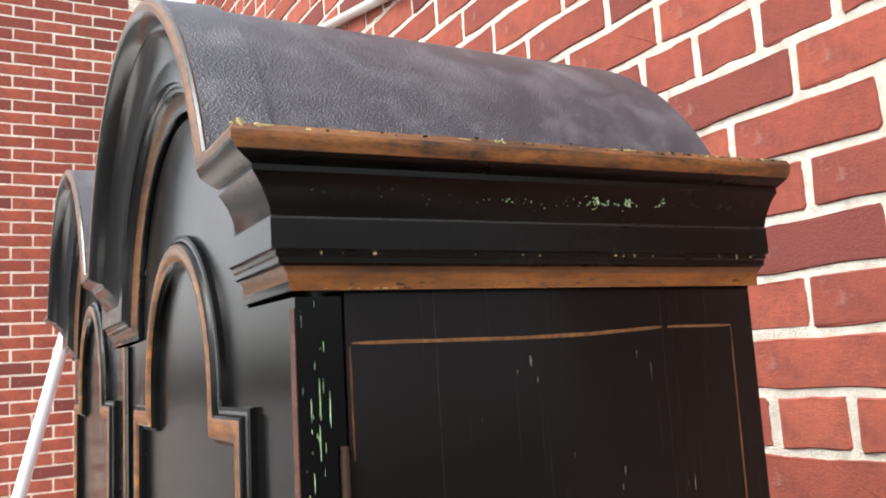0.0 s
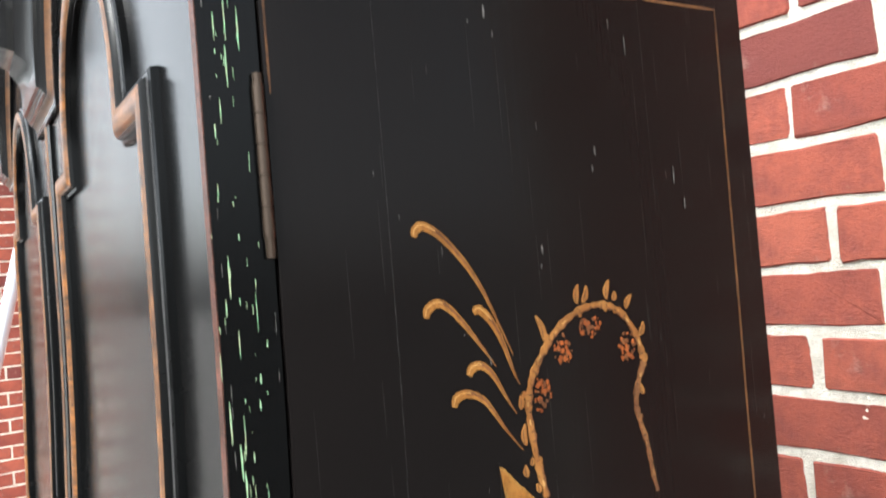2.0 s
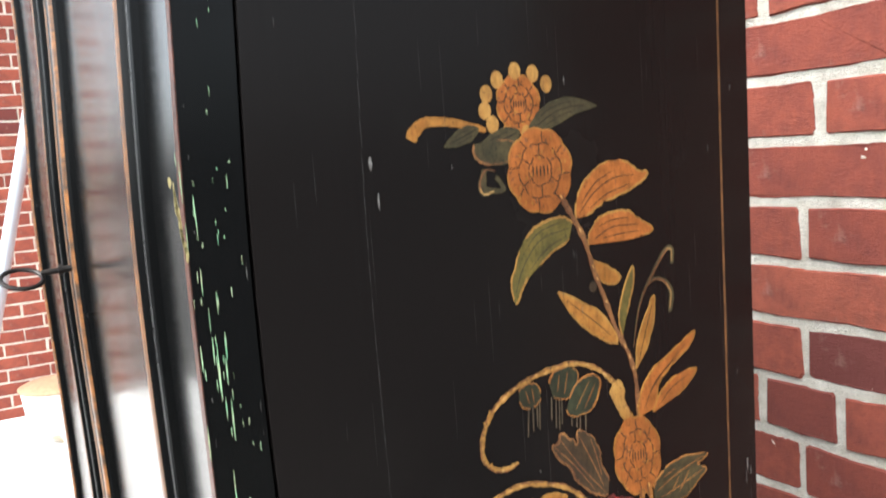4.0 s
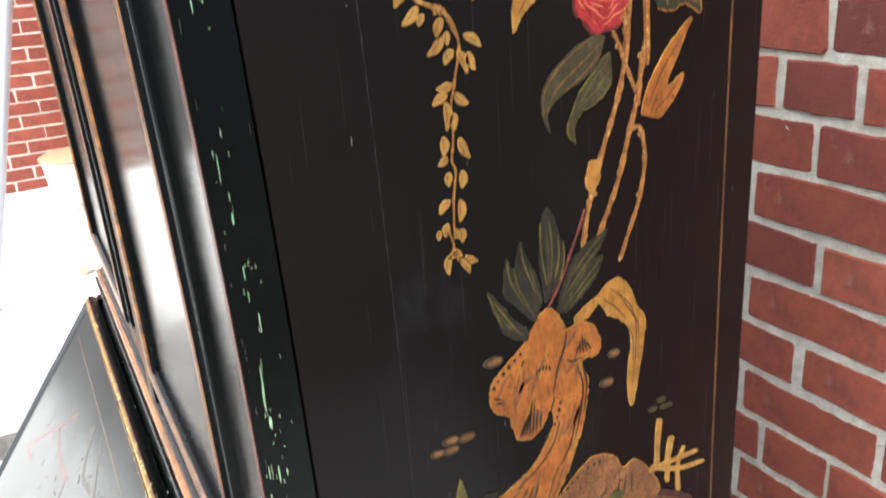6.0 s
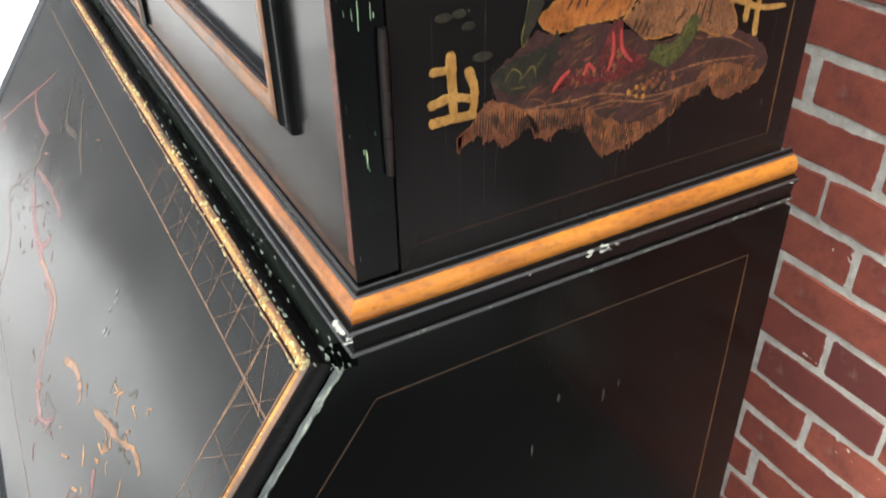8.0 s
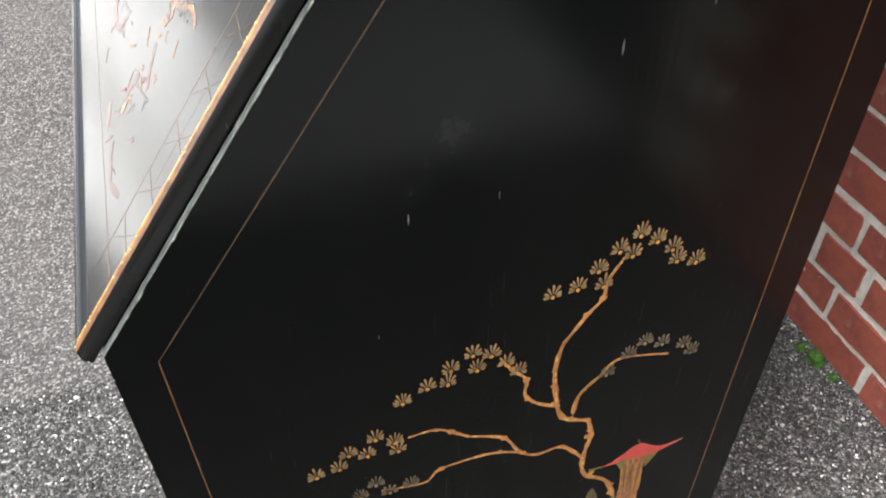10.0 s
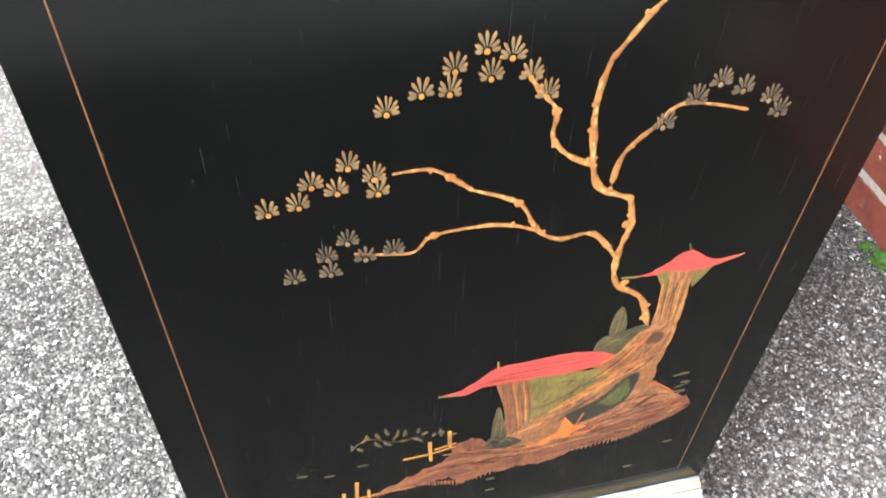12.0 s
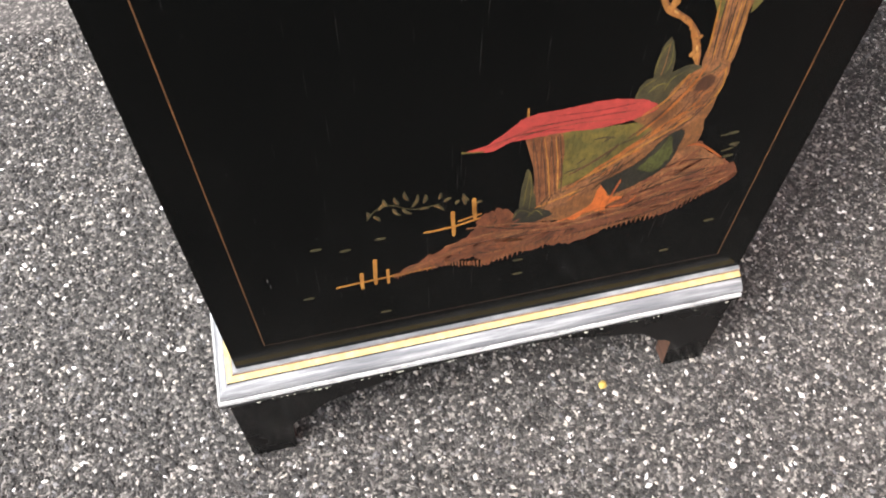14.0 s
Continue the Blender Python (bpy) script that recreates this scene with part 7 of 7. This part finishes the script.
flecks(door_edge, YELLOW, [(24.6 + 0.2 * k + rnd.uniform(-0.5, 0.5), 1424 - 2.2 * k, rnd.uniform(0.6, 1.6), rnd.uniform(3, 8)) for k in range(11)], "flaked_paint")
flecks(door_edge, FLAKE, [(rnd.gauss(42, 3.2) + bow(z), z, rnd.uniform(0.12, 0.42), rnd.choice((1.5, 2, 3, 4)) * rnd.uniform(0.6, 1.1)) for z in [970 + 730 * rnd.random() ** 0.75 for _ in range(90)]], "flaked_paint")
flecks(door_edge, PALE, [(rnd.choice((34.8, 35.2, 50.2)) + bow(z), z, rnd.uniform(0.15, 0.4), rnd.uniform(1, 6)) for z in [rnd.uniform(960, 1700) for _ in range(46)]], "worn_edge")
flecks(UP, PALE, [(137, 1673, 1.2, 5), (140, 1665, 0.7, 3), (184, 1622, 1.2, 4), (182, 1615, 1.0, 3), (154, 1585, 1.3, 4), (153, 1579, 0.8, 2), (226, 1612, 0.8, 8), (231, 1600, 0.8, 5), (205, 1665, 0.6, 9), (197, 1673, 0.7, 4),
                  (90, 1425, 2.0, 5), (92, 1412, 1.0, 6), (118, 1273, 0.9, 4), (118, 1265, 0.8, 3)] + [(rnd.uniform(60, 268), rnd.uniform(975, 1700), rnd.uniform(0.2, 0.5), rnd.uniform(0.8, 4)) for _ in range(40)])
flecks(LOW, SCUFF, [(14, 745, 1.2, 7), (62, 748, 0.8, 5), (-6, 665, 0.8, 4), (120, 820, 1.6, 9), (135, 850, 2.4, 6), (165, 838, 1.6, 10), (175, 842, 1.2, 6), (-98, 262, 1.4, 5), (-97, 254, 0.8, 6), (-60, 300, 1.0, 1.5), (-30, 520, 0.5, 12),
                   (120, 300, 0.7, 4)] + [(rnd.uniform(-120, 270), rnd.uniform(180, 890), rnd.uniform(0.2, 0.5), rnd.uniform(0.8, 4)) for _ in range(40)])
SCRATCH = shader("fine_scratch", (0.014, 0.013, 0.012), 0.5)
flecks(UP, SCRATCH, [(rnd.uniform(58, 270), rnd.uniform(975, 1700), 0.22, rnd.uniform(6, 40)) for _ in range(150)], "fine_scratching")
flecks(LOW, SCRATCH, [(rnd.uniform(-110, 270), rnd.uniform(190, 690), 0.22, rnd.uniform(6, 36)) for _ in range(110)], "fine_scratching")
CRACK = shader("hairline_crack", (0.022, 0.021, 0.02), 0.6)
flecks(UP, CRACK, [(91.3 + 0.85 * bow(z), z, 0.3, 13) for z in range(980, 1706, 12)] + [(214, z, 0.2, 30) for z in range(1610, 1700, 26)], "hairline_crack")
flecks((upper, 0.0), PALE, [(267, 1275, 0.8, 7), (269, 1272, 0.9, 5), (266, 1269, 0.5, 6)], "edge_chipping")

# chips standing on the mouldings
def chips(name, mat, owner, spots, seed, normal=(0, -1, 0), thick=0.12, run=None, stretch=1.0):
    """Thin ragged flakes lying on a surface that faces along the normal."""
    r = random.Random(seed)
    w = Vector(normal).normalized()
    u = Vector(run).normalized() if run else w.orthogonal().normalized()
    v = w.cross(u)
    bm = bmesh.new()
    for x, y, z, size in spots:
        c = Vector((x, y, z))
        turn, n, flat = 0.0 if run else r.uniform(0, 6), 8, r.uniform(0.35, 0.9)
        low, top = [], []
        for k in range(n):
            a, q = math.tau * k / n, size * r.uniform(0.45, 1.3)
            p, o = q * math.cos(a) * stretch, q * math.sin(a) * flat
            e = u * (p * math.cos(turn) - o * math.sin(turn)) + v * (p * math.sin(turn) + o * math.cos(turn))
            low.append(bm.verts.new(c + e - w * 0.0005))
            top.append(bm.verts.new(c + e * 0.8 + w * (size * thick + 0.0001) * r.uniform(0.6, 1.2)))
        mid = bm.verts.new(c + w * (size * thick * 1.3 + 0.0001))
        for k in range(n):
            bm.faces.new((low[k - 1], low[k], top[k], top[k - 1]))
            bm.faces.new((top[k - 1], top[k], mid))
    return tagged(part(name, bm, mat, owner), kind="stuff")


rnd = random.Random(5)
spots = []
while len(spots) < 290:
    y = 0.004 + 0.70 * rnd.random() ** 1.3
    if noise.noise(Vector((y * 60, 3.1, 0))) + 0.25 * noise.noise(Vector((y * 300, 1, 0))) > rnd.uniform(-0.5, 0.45):
        spots.append((*slope(LID_S0 + 0.0046 + rnd.gauss(0, 0.0014), y, 0.0113), rnd.uniform(0.0004, 0.0017)))
chips("flaked_gilt", YELLOW, lid_edge, spots, 1, (OUT.x, 0, OUT.y), 0.45)
spots = [(*slope(LID_S0 + 0.0112 + rnd.gauss(0, 0.0003), 0.012 + 0.45 * rnd.random() ** 1.4, 0.0094), rnd.uniform(0.0004, 0.0011)) for _ in range(110)]
chips("flaked_gilt", YELLOW, lid_edge, spots, 16, (OUT.x, 0, OUT.y), 0.25, (0, 1, 0), 1.7)
spots = [(*slope(rnd.uniform(0.005, 0.28), LID_Y0 + 0.0052 + rnd.gauss(0, 0.0008), 0.0117), rnd.uniform(0.0004, 0.0010)) for _ in range(40)]
chips("flaked_gilt", YELLOW, lid_edge, spots, 6, (OUT.x, 0, OUT.y), 0.2)
spots = [(rnd.uniform(0.0150, 0.0255), rnd.uniform(-0.003, 0.45), 0.9198, 0.0003 + 0.0008 * rnd.random() ** 2) for _ in range(60)]
spots += [(rnd.uniform(0.016, 0.0255), rnd.uniform(-0.003, 0.02), 0.9198, rnd.uniform(0.0004, 0.0011)) for _ in range(14)]
spots += [(*slope(0.003 + rnd.gauss(0, 0.0006), rnd.uniform(0.0, 0.30) ** 1.0, 0.0098), rnd.uniform(0.0004, 0.0010)) for _ in range(50)]
chips("flaked_desk_paint", SAGE, cabinet, spots, 7, (0, 0, 1), 0.06, (0, 1, 0), 2.2)
spots = [(rnd.uniform(0.02, 0.27), -0.0079, rnd.choice((0.9289, 0.9284, 0.9280)), rnd.uniform(0.0002, 0.0006)) for _ in range(30)]
chips("flaked_waist_paint", FLAKE, cabinet, spots, 2, (0, -1, 0.3), 0.08, (1, 0, 0), 2.5)
spots = [(0.15 + rnd.gauss(0, 0.007), -0.0092, 0.9398 + rnd.gauss(0, 0.0010), rnd.uniform(0.0003, 0.0010)) for _ in range(16)]
spots += [(0.11, -0.0091, 0.9396, 0.0007), (0.272, -0.0092, 0.9395, 0.0007), (0.274, -0.0080, 0.9284, 0.0007), (0.024, -0.009, 0.9390, 0.0012), (0.0235, -0.0085, 0.9365, 0.0014)]
spots += [(LFRONT + 0.42 * rnd.random(), -0.0238 + rnd.gauss(0, 0.0002), 0.1222 + rnd.gauss(0, 0.0006), 0.0003 + 0.0009 * rnd.random() ** 2) for _ in range(36)]
spots += [(LFRONT + 0.42 * rnd.random(), -0.0236, 0.1295 + rnd.gauss(0, 0.0007), rnd.uniform(0.0003, 0.0011)) for _ in range(26)]
spots += [(FACE - 0.0102, -0.006 + 0.0016 * k, 0.9398, 0.0011) for k in range(6)]
chips("pale_chipping", CREAM, cabinet, spots, 3, (0, -1, 0.2), 0.08, (1, 0, 0), 1.9)
spots = [(SL0.x + DOWN.x * q + OUT.x * 0.0002, -0.0030 + rnd.gauss(0, 0.0004), SL0.y + DOWN.y * q + OUT.y * 0.0002, rnd.uniform(0.0003, 0.0009)) for q in [0.275 * rnd.random() ** 1.3 for _ in range(120)]]
chips("worn_edge_chipping", SAGE, cabinet, spots, 8, (OUT.x, 0, OUT.y), 0.05, (DOWN.x, 0, DOWN.y), 5.0)


def cove(x, z):
    """A place on the hollow of the side cornice."""
    k = (z - 1.7345) / 0.005
    return x, -0.0132 - 0.0032 * min(max(k, 0.0), 1.2) - 0.0002, z + lift(x, z)


spots = [cove(x + rnd.gauss(0, 0.0016), 1.7385 + rnd.gauss(0, 0.0010)) + (rnd.uniform(0.0003, 0.0011),) for x in (0.163, 0.169, 0.171, 0.173, 0.185, 0.188, 0.207) for _ in range(5)]
spots += [cove(rnd.uniform(0.105, 0.21), 1.7375 + rnd.gauss(0, 0.0009)) + (rnd.uniform(0.0002, 0.0006),) for _ in range(34)]
chips("green_cornice_chipping", FLAKE, cabinet, spots, 9)
spots = [(x, -0.0298, 1.7572, r0) for x, r0 in ((0.006, 0.0030), (0.012, 0.0022), (0.03, 0.0016), (0.108, 0.0028), (0.111, 0.0018), (0.224, 0.0026), (0.231, 0.0016), (0.262, 0.0012), (0.15, 0.0008))]
spots += [(rnd.uniform(0.02, 0.27), -0.0102, 1.7170, rnd.uniform(0.0003, 0.0012)) for _ in range(16)]
spots = [(x, y, z + lift(x, z), q) for x, y, z, q in spots]
chips("cornice_chipping", YELLOW, cabinet, spots, 4)
spots = [(0.004 + 0.27 * rnd.random() ** 2.2, -0.0293 + rnd.gauss(0, 0.0002), 1.7579, rnd.uniform(0.0003, 0.0010)) for _ in range(56)]
spots = [(x, y, z + lift(x, z), q) for x, y, z, q in spots]
chips("edge_chipping", YELLOW, cabinet, spots, 14, (0, -0.5, 1), 0.08, (1, 0, 0), 3.2)
spots = [(rnd.uniform(0.03, 0.27), -0.0302, 1.7562 + rnd.gauss(0, 0.0009), rnd.uniform(0.0002, 0.0006)) for _ in range(150)]
spots = [(x, y, z + lift(x, z), q) for x, y, z, q in spots]
chips("dark_speckling", INK, cabinet, spots, 15, (0, -1, 0.5), 0.05, (1, 0, 0), 1.8)
spots = [(rnd.uniform(0.04, 0.27), -0.0038, 1.7062 + rnd.gauss(0, 0.0006), rnd.uniform(0.0002, 0.0005)) for _ in range(24)]
chips("dark_cracking", INK, cabinet, spots, 17, (0, -1, 0), 0.05, (1, 0, 0), 4.0)
spots = [cove(rnd.uniform(0.03, 0.27), 1.7385 + rnd.gauss(0, 0.0016)) + (rnd.uniform(0.00015, 0.0004),) for _ in range(50)]
chips("pale_specks", PALE, cabinet, spots, 18)
spots = [(rnd.uniform(0.036, 0.075), -0.0034, 1.7046, rnd.uniform(0.0003, 0.0008)) for _ in range(8)]
chips("edge_chipping", YELLOW, cabinet, spots, 19, (0, -1, 0), 0.08, (1, 0, 0), 2.4)

# ---- faded scenes and gold lattice on the fall front ----
lid_layer = [0]


def varnished(mat):
    """The same paint under the lid's gloss."""
    name = "varnished_" + mat.name
    m = bpy.data.materials.get(name)
    if not m:
        m = mat.copy()
        m.name = name
        n = m.node_tree.nodes["Principled BSDF"]
        n.inputs["Specular IOR Level"].default_value = 0.5
        n.inputs["Roughness"].default_value = 0.2
    return m


def lid_stroke(mat, w, pts, name="painted_line"):
    line = ribbon(curve(pts, 6), [w * (1.0 if mat in (LATTICE, INK) else 0.8 if w > 4 else 1.3)] * ((len(pts) - 1) * 6 + 1), 0.15 if mat is LATTICE else 0.5, lid_layer[0])
    lid_layer[0] += 1
    bm = bmesh.new()
    bm.faces.new([bm.verts.new(slope(a / 1000, b / 1000, 0.00860 + 0.0000006 * lid_layer[0])) for a, b in line])
    return part(name, bm, varnished(mat), lid)


lid_stroke(LATTICE, 1.2, [(41, 14), (41, 380), (41, 741)])
lid_stroke(LATTICE, 1.0, [(243, 14), (243, 380), (243, 741)])
lid_stroke(LATTICE, 1.0, [(13, 45), (140, 44), (272, 44)])
for k in range(7):
    lid_stroke(LATTICE, 0.9, [(13, 46 + 33 * k), (41, 43 + 33 * k)])
    lid_stroke(LATTICE, 0.32, [(14, 34 + 33 * k), (41, 62 + 33 * k)])
    lid_stroke(LATTICE, 0.32, [(14, 66 + 33 * k), (41, 40 + 33 * k)])
    lid_stroke(LATTICE, 0.6, [(44 + 30 * k, 14), (42 + 30 * k, 44)])
    lid_stroke(LATTICE, 0.32, [(30 + 30 * k, 14), (58 + 30 * k, 44)])
lid_stroke(LATTICE, 0.32, [(24, 46), (25, 160), (24, 270)])
lid_stroke(LATTICE, 0.32, [(40, 28), (110, 29), (190, 28)])
lid_stroke(LATTICE, 0.9, [(76, 44), (41, 43), (13, 46)])
lid_stroke(LATTICE, 0.8, [(13, 46), (44, 20)])
# a red pine with figures and rocks, much rubbed
lid_stroke(ROSE, 5, [(72, 571), (110, 614), (130, 640), (169, 685)])
lid_stroke(ROSE, 6, [(106, 612), (115, 568), (111, 509)])
lid_stroke(ROSE, 4, [(169, 685), (172, 668), (166, 655)])
lid_stroke(BROWN, 7, [(112, 510), (136, 501), (160, 520), (187, 543)])
lid_stroke(ROSE, 5, [(139, 486), (129, 430), (129, 377)])
lid_stroke(ROSE, 7, [(150, 480), (160, 440), (165, 395), (150, 376)])
lid_stroke(ROSE, 4, [(165, 395), (169, 314), (183, 292)])
lid_stroke(ROSE, 6, [(183, 292), (208, 262), (211, 226), (196, 214)])
lid_stroke(PINK, 3, [(187, 543), (205, 470), (236, 440)])
lid_stroke(PINK, 4, [(236, 545), (237, 449), (251, 387)])
lid_stroke(BROWN, 5, [(55, 456), (75, 420), (90, 378)])
lid_stroke(BROWN, 4, [(60, 500), (84, 470), (80, 430)])
lid_stroke(BRONZE, 4, [(169, 241), (160, 210), (166, 190)])
lid_stroke(BRONZE, 2.5, [(154, 167), (148, 150), (141, 128)])
lid_stroke(BRONZE, 2.5, [(153, 162), (140, 120), (131, 102), (132, 84)])
lid_stroke(ROSE, 5, [(169, 132), (180, 118), (185, 107)])
lid_stroke(PINK, 8, [(217, 128), (205, 138), (192, 132)])
lid_stroke(BRONZE, 3, [(229, 159), (232, 150), (234, 140)])
lid_stroke(PINK, 5, [(230, 120), (236, 90), (228, 66)])
lid_stroke(INK, 2, [(199, 244), (196, 226), (192, 212)])
lid_stroke(INK, 1.5, [(214, 230), (206, 214), (204, 200)])
lid_stroke(INK, 1.5, [(200, 140), (192, 118), (186, 96)])
lid_stroke(INK, 1.5, [(237, 500), (232, 470), (236, 450)])
lid_stroke(COPPER, 3, [(166, 371), (163, 308), (184, 280)])

rnd = random.Random(17)
for x, z, sx, sz, tones, count in ((140, 130, 12, 26, (BRONZE, GOLDBROWN, BROWN), 46), (205, 130, 16, 22, (ROSE, PINK, GOLDBROWN), 40), (140, 520, 26, 60, (ROSE, PINK, BROWN), 60),
                                   (160, 420, 16, 50, (ROSE, PINK), 46), (72, 450, 16, 45, (BROWN, BRONZE), 30), (238, 470, 8, 50, (PINK, BROWN), 30), (208, 245, 12, 22, (ROSE, BRONZE), 24)):
    for _ in range(count // 2):
        a, b = x + rnd.gauss(0, sx), z + rnd.gauss(0, sz)
        lid_stroke(rnd.choice(tones), rnd.uniform(0.5, 1.5), [(a, b), (a + rnd.uniform(-4, 4), b + rnd.uniform(-5, 5)), (a + rnd.uniform(-7, 7), b + rnd.uniform(-10, 10))])
for a, b, w in ((101, 210, 2.0), (121, 205, 2.4), (119, 199, 1.6), (98, 215, 1.8), (110, 212, 1.2)):
    lid_stroke(PALE, w, [(a, b), (a + 2, b + 1.4), (a + 4, b + 2.0)])

# ---- weeds, pebbles and grit ----
def weed(x, y, seed, size):
    r = random.Random(seed)
    thing = tagged(empty("weed"), "small green weed growing at the foot of the brick wall", "plant", "weeds by the wall")
    thing.location = (x, y, 0)
    for k in range(11):
        bm = bmesh.new()
        a, l = r.uniform(0, math.tau), size * r.uniform(0.5, 1.1)
        secs = []
        for i in range(6):
            u = i / 5
            c = Vector((math.cos(a) * l * u, math.sin(a) * l * u, l * 0.9 * u * (1.25 - u)))
            w = l * 0.24 * math.sin(math.pi * min(1, 0.12 + 0.88 * u)) + 0.0003
            sd = Vector((-math.sin(a), math.cos(a), 0)) * w
            up = Vector((0, 0, 0.0006))
            secs.append([c - sd, c + up, c + sd, c - up, c - sd])
        sweep(bm, secs)
        part("leaf", bm, LEAF, thing)
    return thing


weed(0.738, 0.30, 1, 0.022)
weed(0.732, 0.335, 2, 0.015)
weed(0.742, 0.265, 3, 0.012)

PEBBLE = paint("yellow_pebble", (0.55, 0.42, 0.10), (0.45, 0.33, 0.09))


def stone(name, mat, x, y, r, label):
    bm = bmesh.new()
    bmesh.ops.create_icosphere(bm, subdivisions=2, radius=1, matrix=pose(x, y, r * 0.4, 20, 10, 40) @ Matrix.Diagonal((r, r * 0.8, r * 0.55, 1)))
    for v in bm.verts:
        v.co += Vector((noise.noise(v.co * 400), noise.noise(v.co * 430), noise.noise(v.co * 390))) * r * 0.15
    return tagged(part(name, bm, mat, smooth=True), label, "pebble")


PAPER = paint("white_litter", (0.75, 0.75, 0.73), (0.66, 0.66, 0.64))
bm = bmesh.new()
bmesh.ops.create_uvsphere(bm, u_segments=16, v_segments=8, radius=1, matrix=pose(-0.325, 2.085, 0.009, 0, 0, 20) @ Matrix.Diagonal((0.075, 0.035, 0.014, 1)))
for v in bm.verts:
    v.co += Vector((noise.noise(v.co * 60), noise.noise(v.co * 55), 0.3 * noise.noise(v.co * 70))) * 0.006
tagged(part("plastic_scrap", bm, PAPER, smooth=True), "scrap of crumpled white plastic on the asphalt", "litter")


def dry_leaf(x, y, z, size, turn):
    bm = bmesh.new()
    secs = []
    for k in range(9):
        u = k / 8
        w = size * 0.32 * math.sin(math.pi * min(1.0, 0.05 + 0.95 * u)) + 0.0006
        h = 0.002 + size * 0.16 * math.sin(math.pi * u) + size * 0.1 * u
        secs.append([(size * (u - 0.5), -w, h + 0.3 * w), (size * (u - 0.5), 0, h), (size * (u - 0.5), w, h + 0.3 * w), (size * (u - 0.5), 0, h - 0.0012), (size * (u - 0.5), -w, h + 0.3 * w)])
    sweep(bm, secs)
    ob = part("dry_leaf", bm, DRY, smooth=True)
    ob.matrix_world = pose(x, y, z, 0, 0, turn)
    return tagged(ob, "curled dry tan leaf lying on the pale concrete slab", "leaf", "dry leaves by the bin")


DRY = paint("dry_leaf_tan", (0.42, 0.38, 0.28), (0.30, 0.27, 0.20))
dry_leaf(0.09, 3.0, 0.2085, 0.07, 60)
dry_leaf(0.15, 3.97, 0.2085, 0.10, 140)

stone("pebble", PEBBLE, 0.179, -0.024, 0.0048, "small yellow pebble lying on the asphalt")


def grit_mat():
    m = shader("stone_grit", (0.2, 0.2, 0.2), 0.75)
    n = Nodes(m)
    g = n.add("ShaderNodeNewGeometry")
    tone = n.ramp(g.outputs["Random Per Island"], [(0.0, (0.007, 0.006, 0.006)), (0.45, (0.019, 0.018, 0.017)), (0.68, (0.066, 0.061, 0.058)), (0.82, (0.22, 0.205, 0.19)), (0.89, (0.12, 0.12, 0.132)), (0.955, (0.50, 0.46, 0.40)), (1.0, (0.9, 0.89, 0.87))])
    fine = n.noise(n.coords(), 900, 4, 0.7)
    n.base(n.mix(n.ramp(fine, [(0.33, grey(0.6)), (0.55, grey(0))]), tone, (0.03, 0.028, 0.027)))
    n.bump(fine, 0.6, 0.0008)
    return m


def grit(count, x0, x1, y0, y1, seed):
    """Broken, angular stone chips bedded in the surface."""
    r = np.random.RandomState(seed)
    ball = np.array([(1, 0, 0), (-1, 0, 0), (0, 1, 0), (0, -1, 0), (0, 0, 1), (0, 0, -1)], float)
    tris = np.array([(0, 2, 4), (2, 1, 4), (1, 3, 4), (3, 0, 4), (2, 0, 5), (1, 2, 5), (3, 1, 5), (0, 3, 5)])
    c = np.stack([r.uniform(x0, x1, count), r.uniform(y0, y1, count), np.zeros(count)], 1)
    size = 0.0008 + 0.0026 * r.rand(count, 1, 1) ** 2.2
    shape = (ball[None] * r.uniform(0.6, 1.25, (count, 6, 1)) + r.uniform(-0.3, 0.3, (count, 6, 3))) * size * r.uniform(0.6, 1.4, (count, 1, 3)) * np.array([1, 1, 0.7])
    a = r.uniform(0, 6.28, count)
    ca, sa = np.cos(a)[:, None], np.sin(a)[:, None]
    co = np.stack([shape[..., 0] * ca - shape[..., 1] * sa, shape[..., 0] * sa + shape[..., 1] * ca, shape[..., 2]], -1)
    co = (co + c[:, None, :] + np.array([0, 0, 0.0003])).reshape(-1, 3)
    fa = (tris[None] + 6 * np.arange(count)[:, None, None]).reshape(-1)
    me = bpy.data.meshes.new("stone_grit")
    me.vertices.add(len(co))
    me.vertices.foreach_set("co", co.ravel())
    me.loops.add(len(fa))
    me.loops.foreach_set("vertex_index", fa)
    me.polygons.add(len(fa) // 3)
    me.polygons.foreach_set("loop_start", np.arange(0, len(fa), 3))
    me.polygons.foreach_set("use_smooth", np.zeros(len(fa) // 3, bool))
    me.update(calc_edges=True)
    me.materials.append(grit_mat())
    return tagged(new("stone_grit", me), "pale and dark stone grit on the asphalt surface", "grit", kind="stuff")


grit(200000, -0.62, 0.757, -0.3, 0.62, 4)
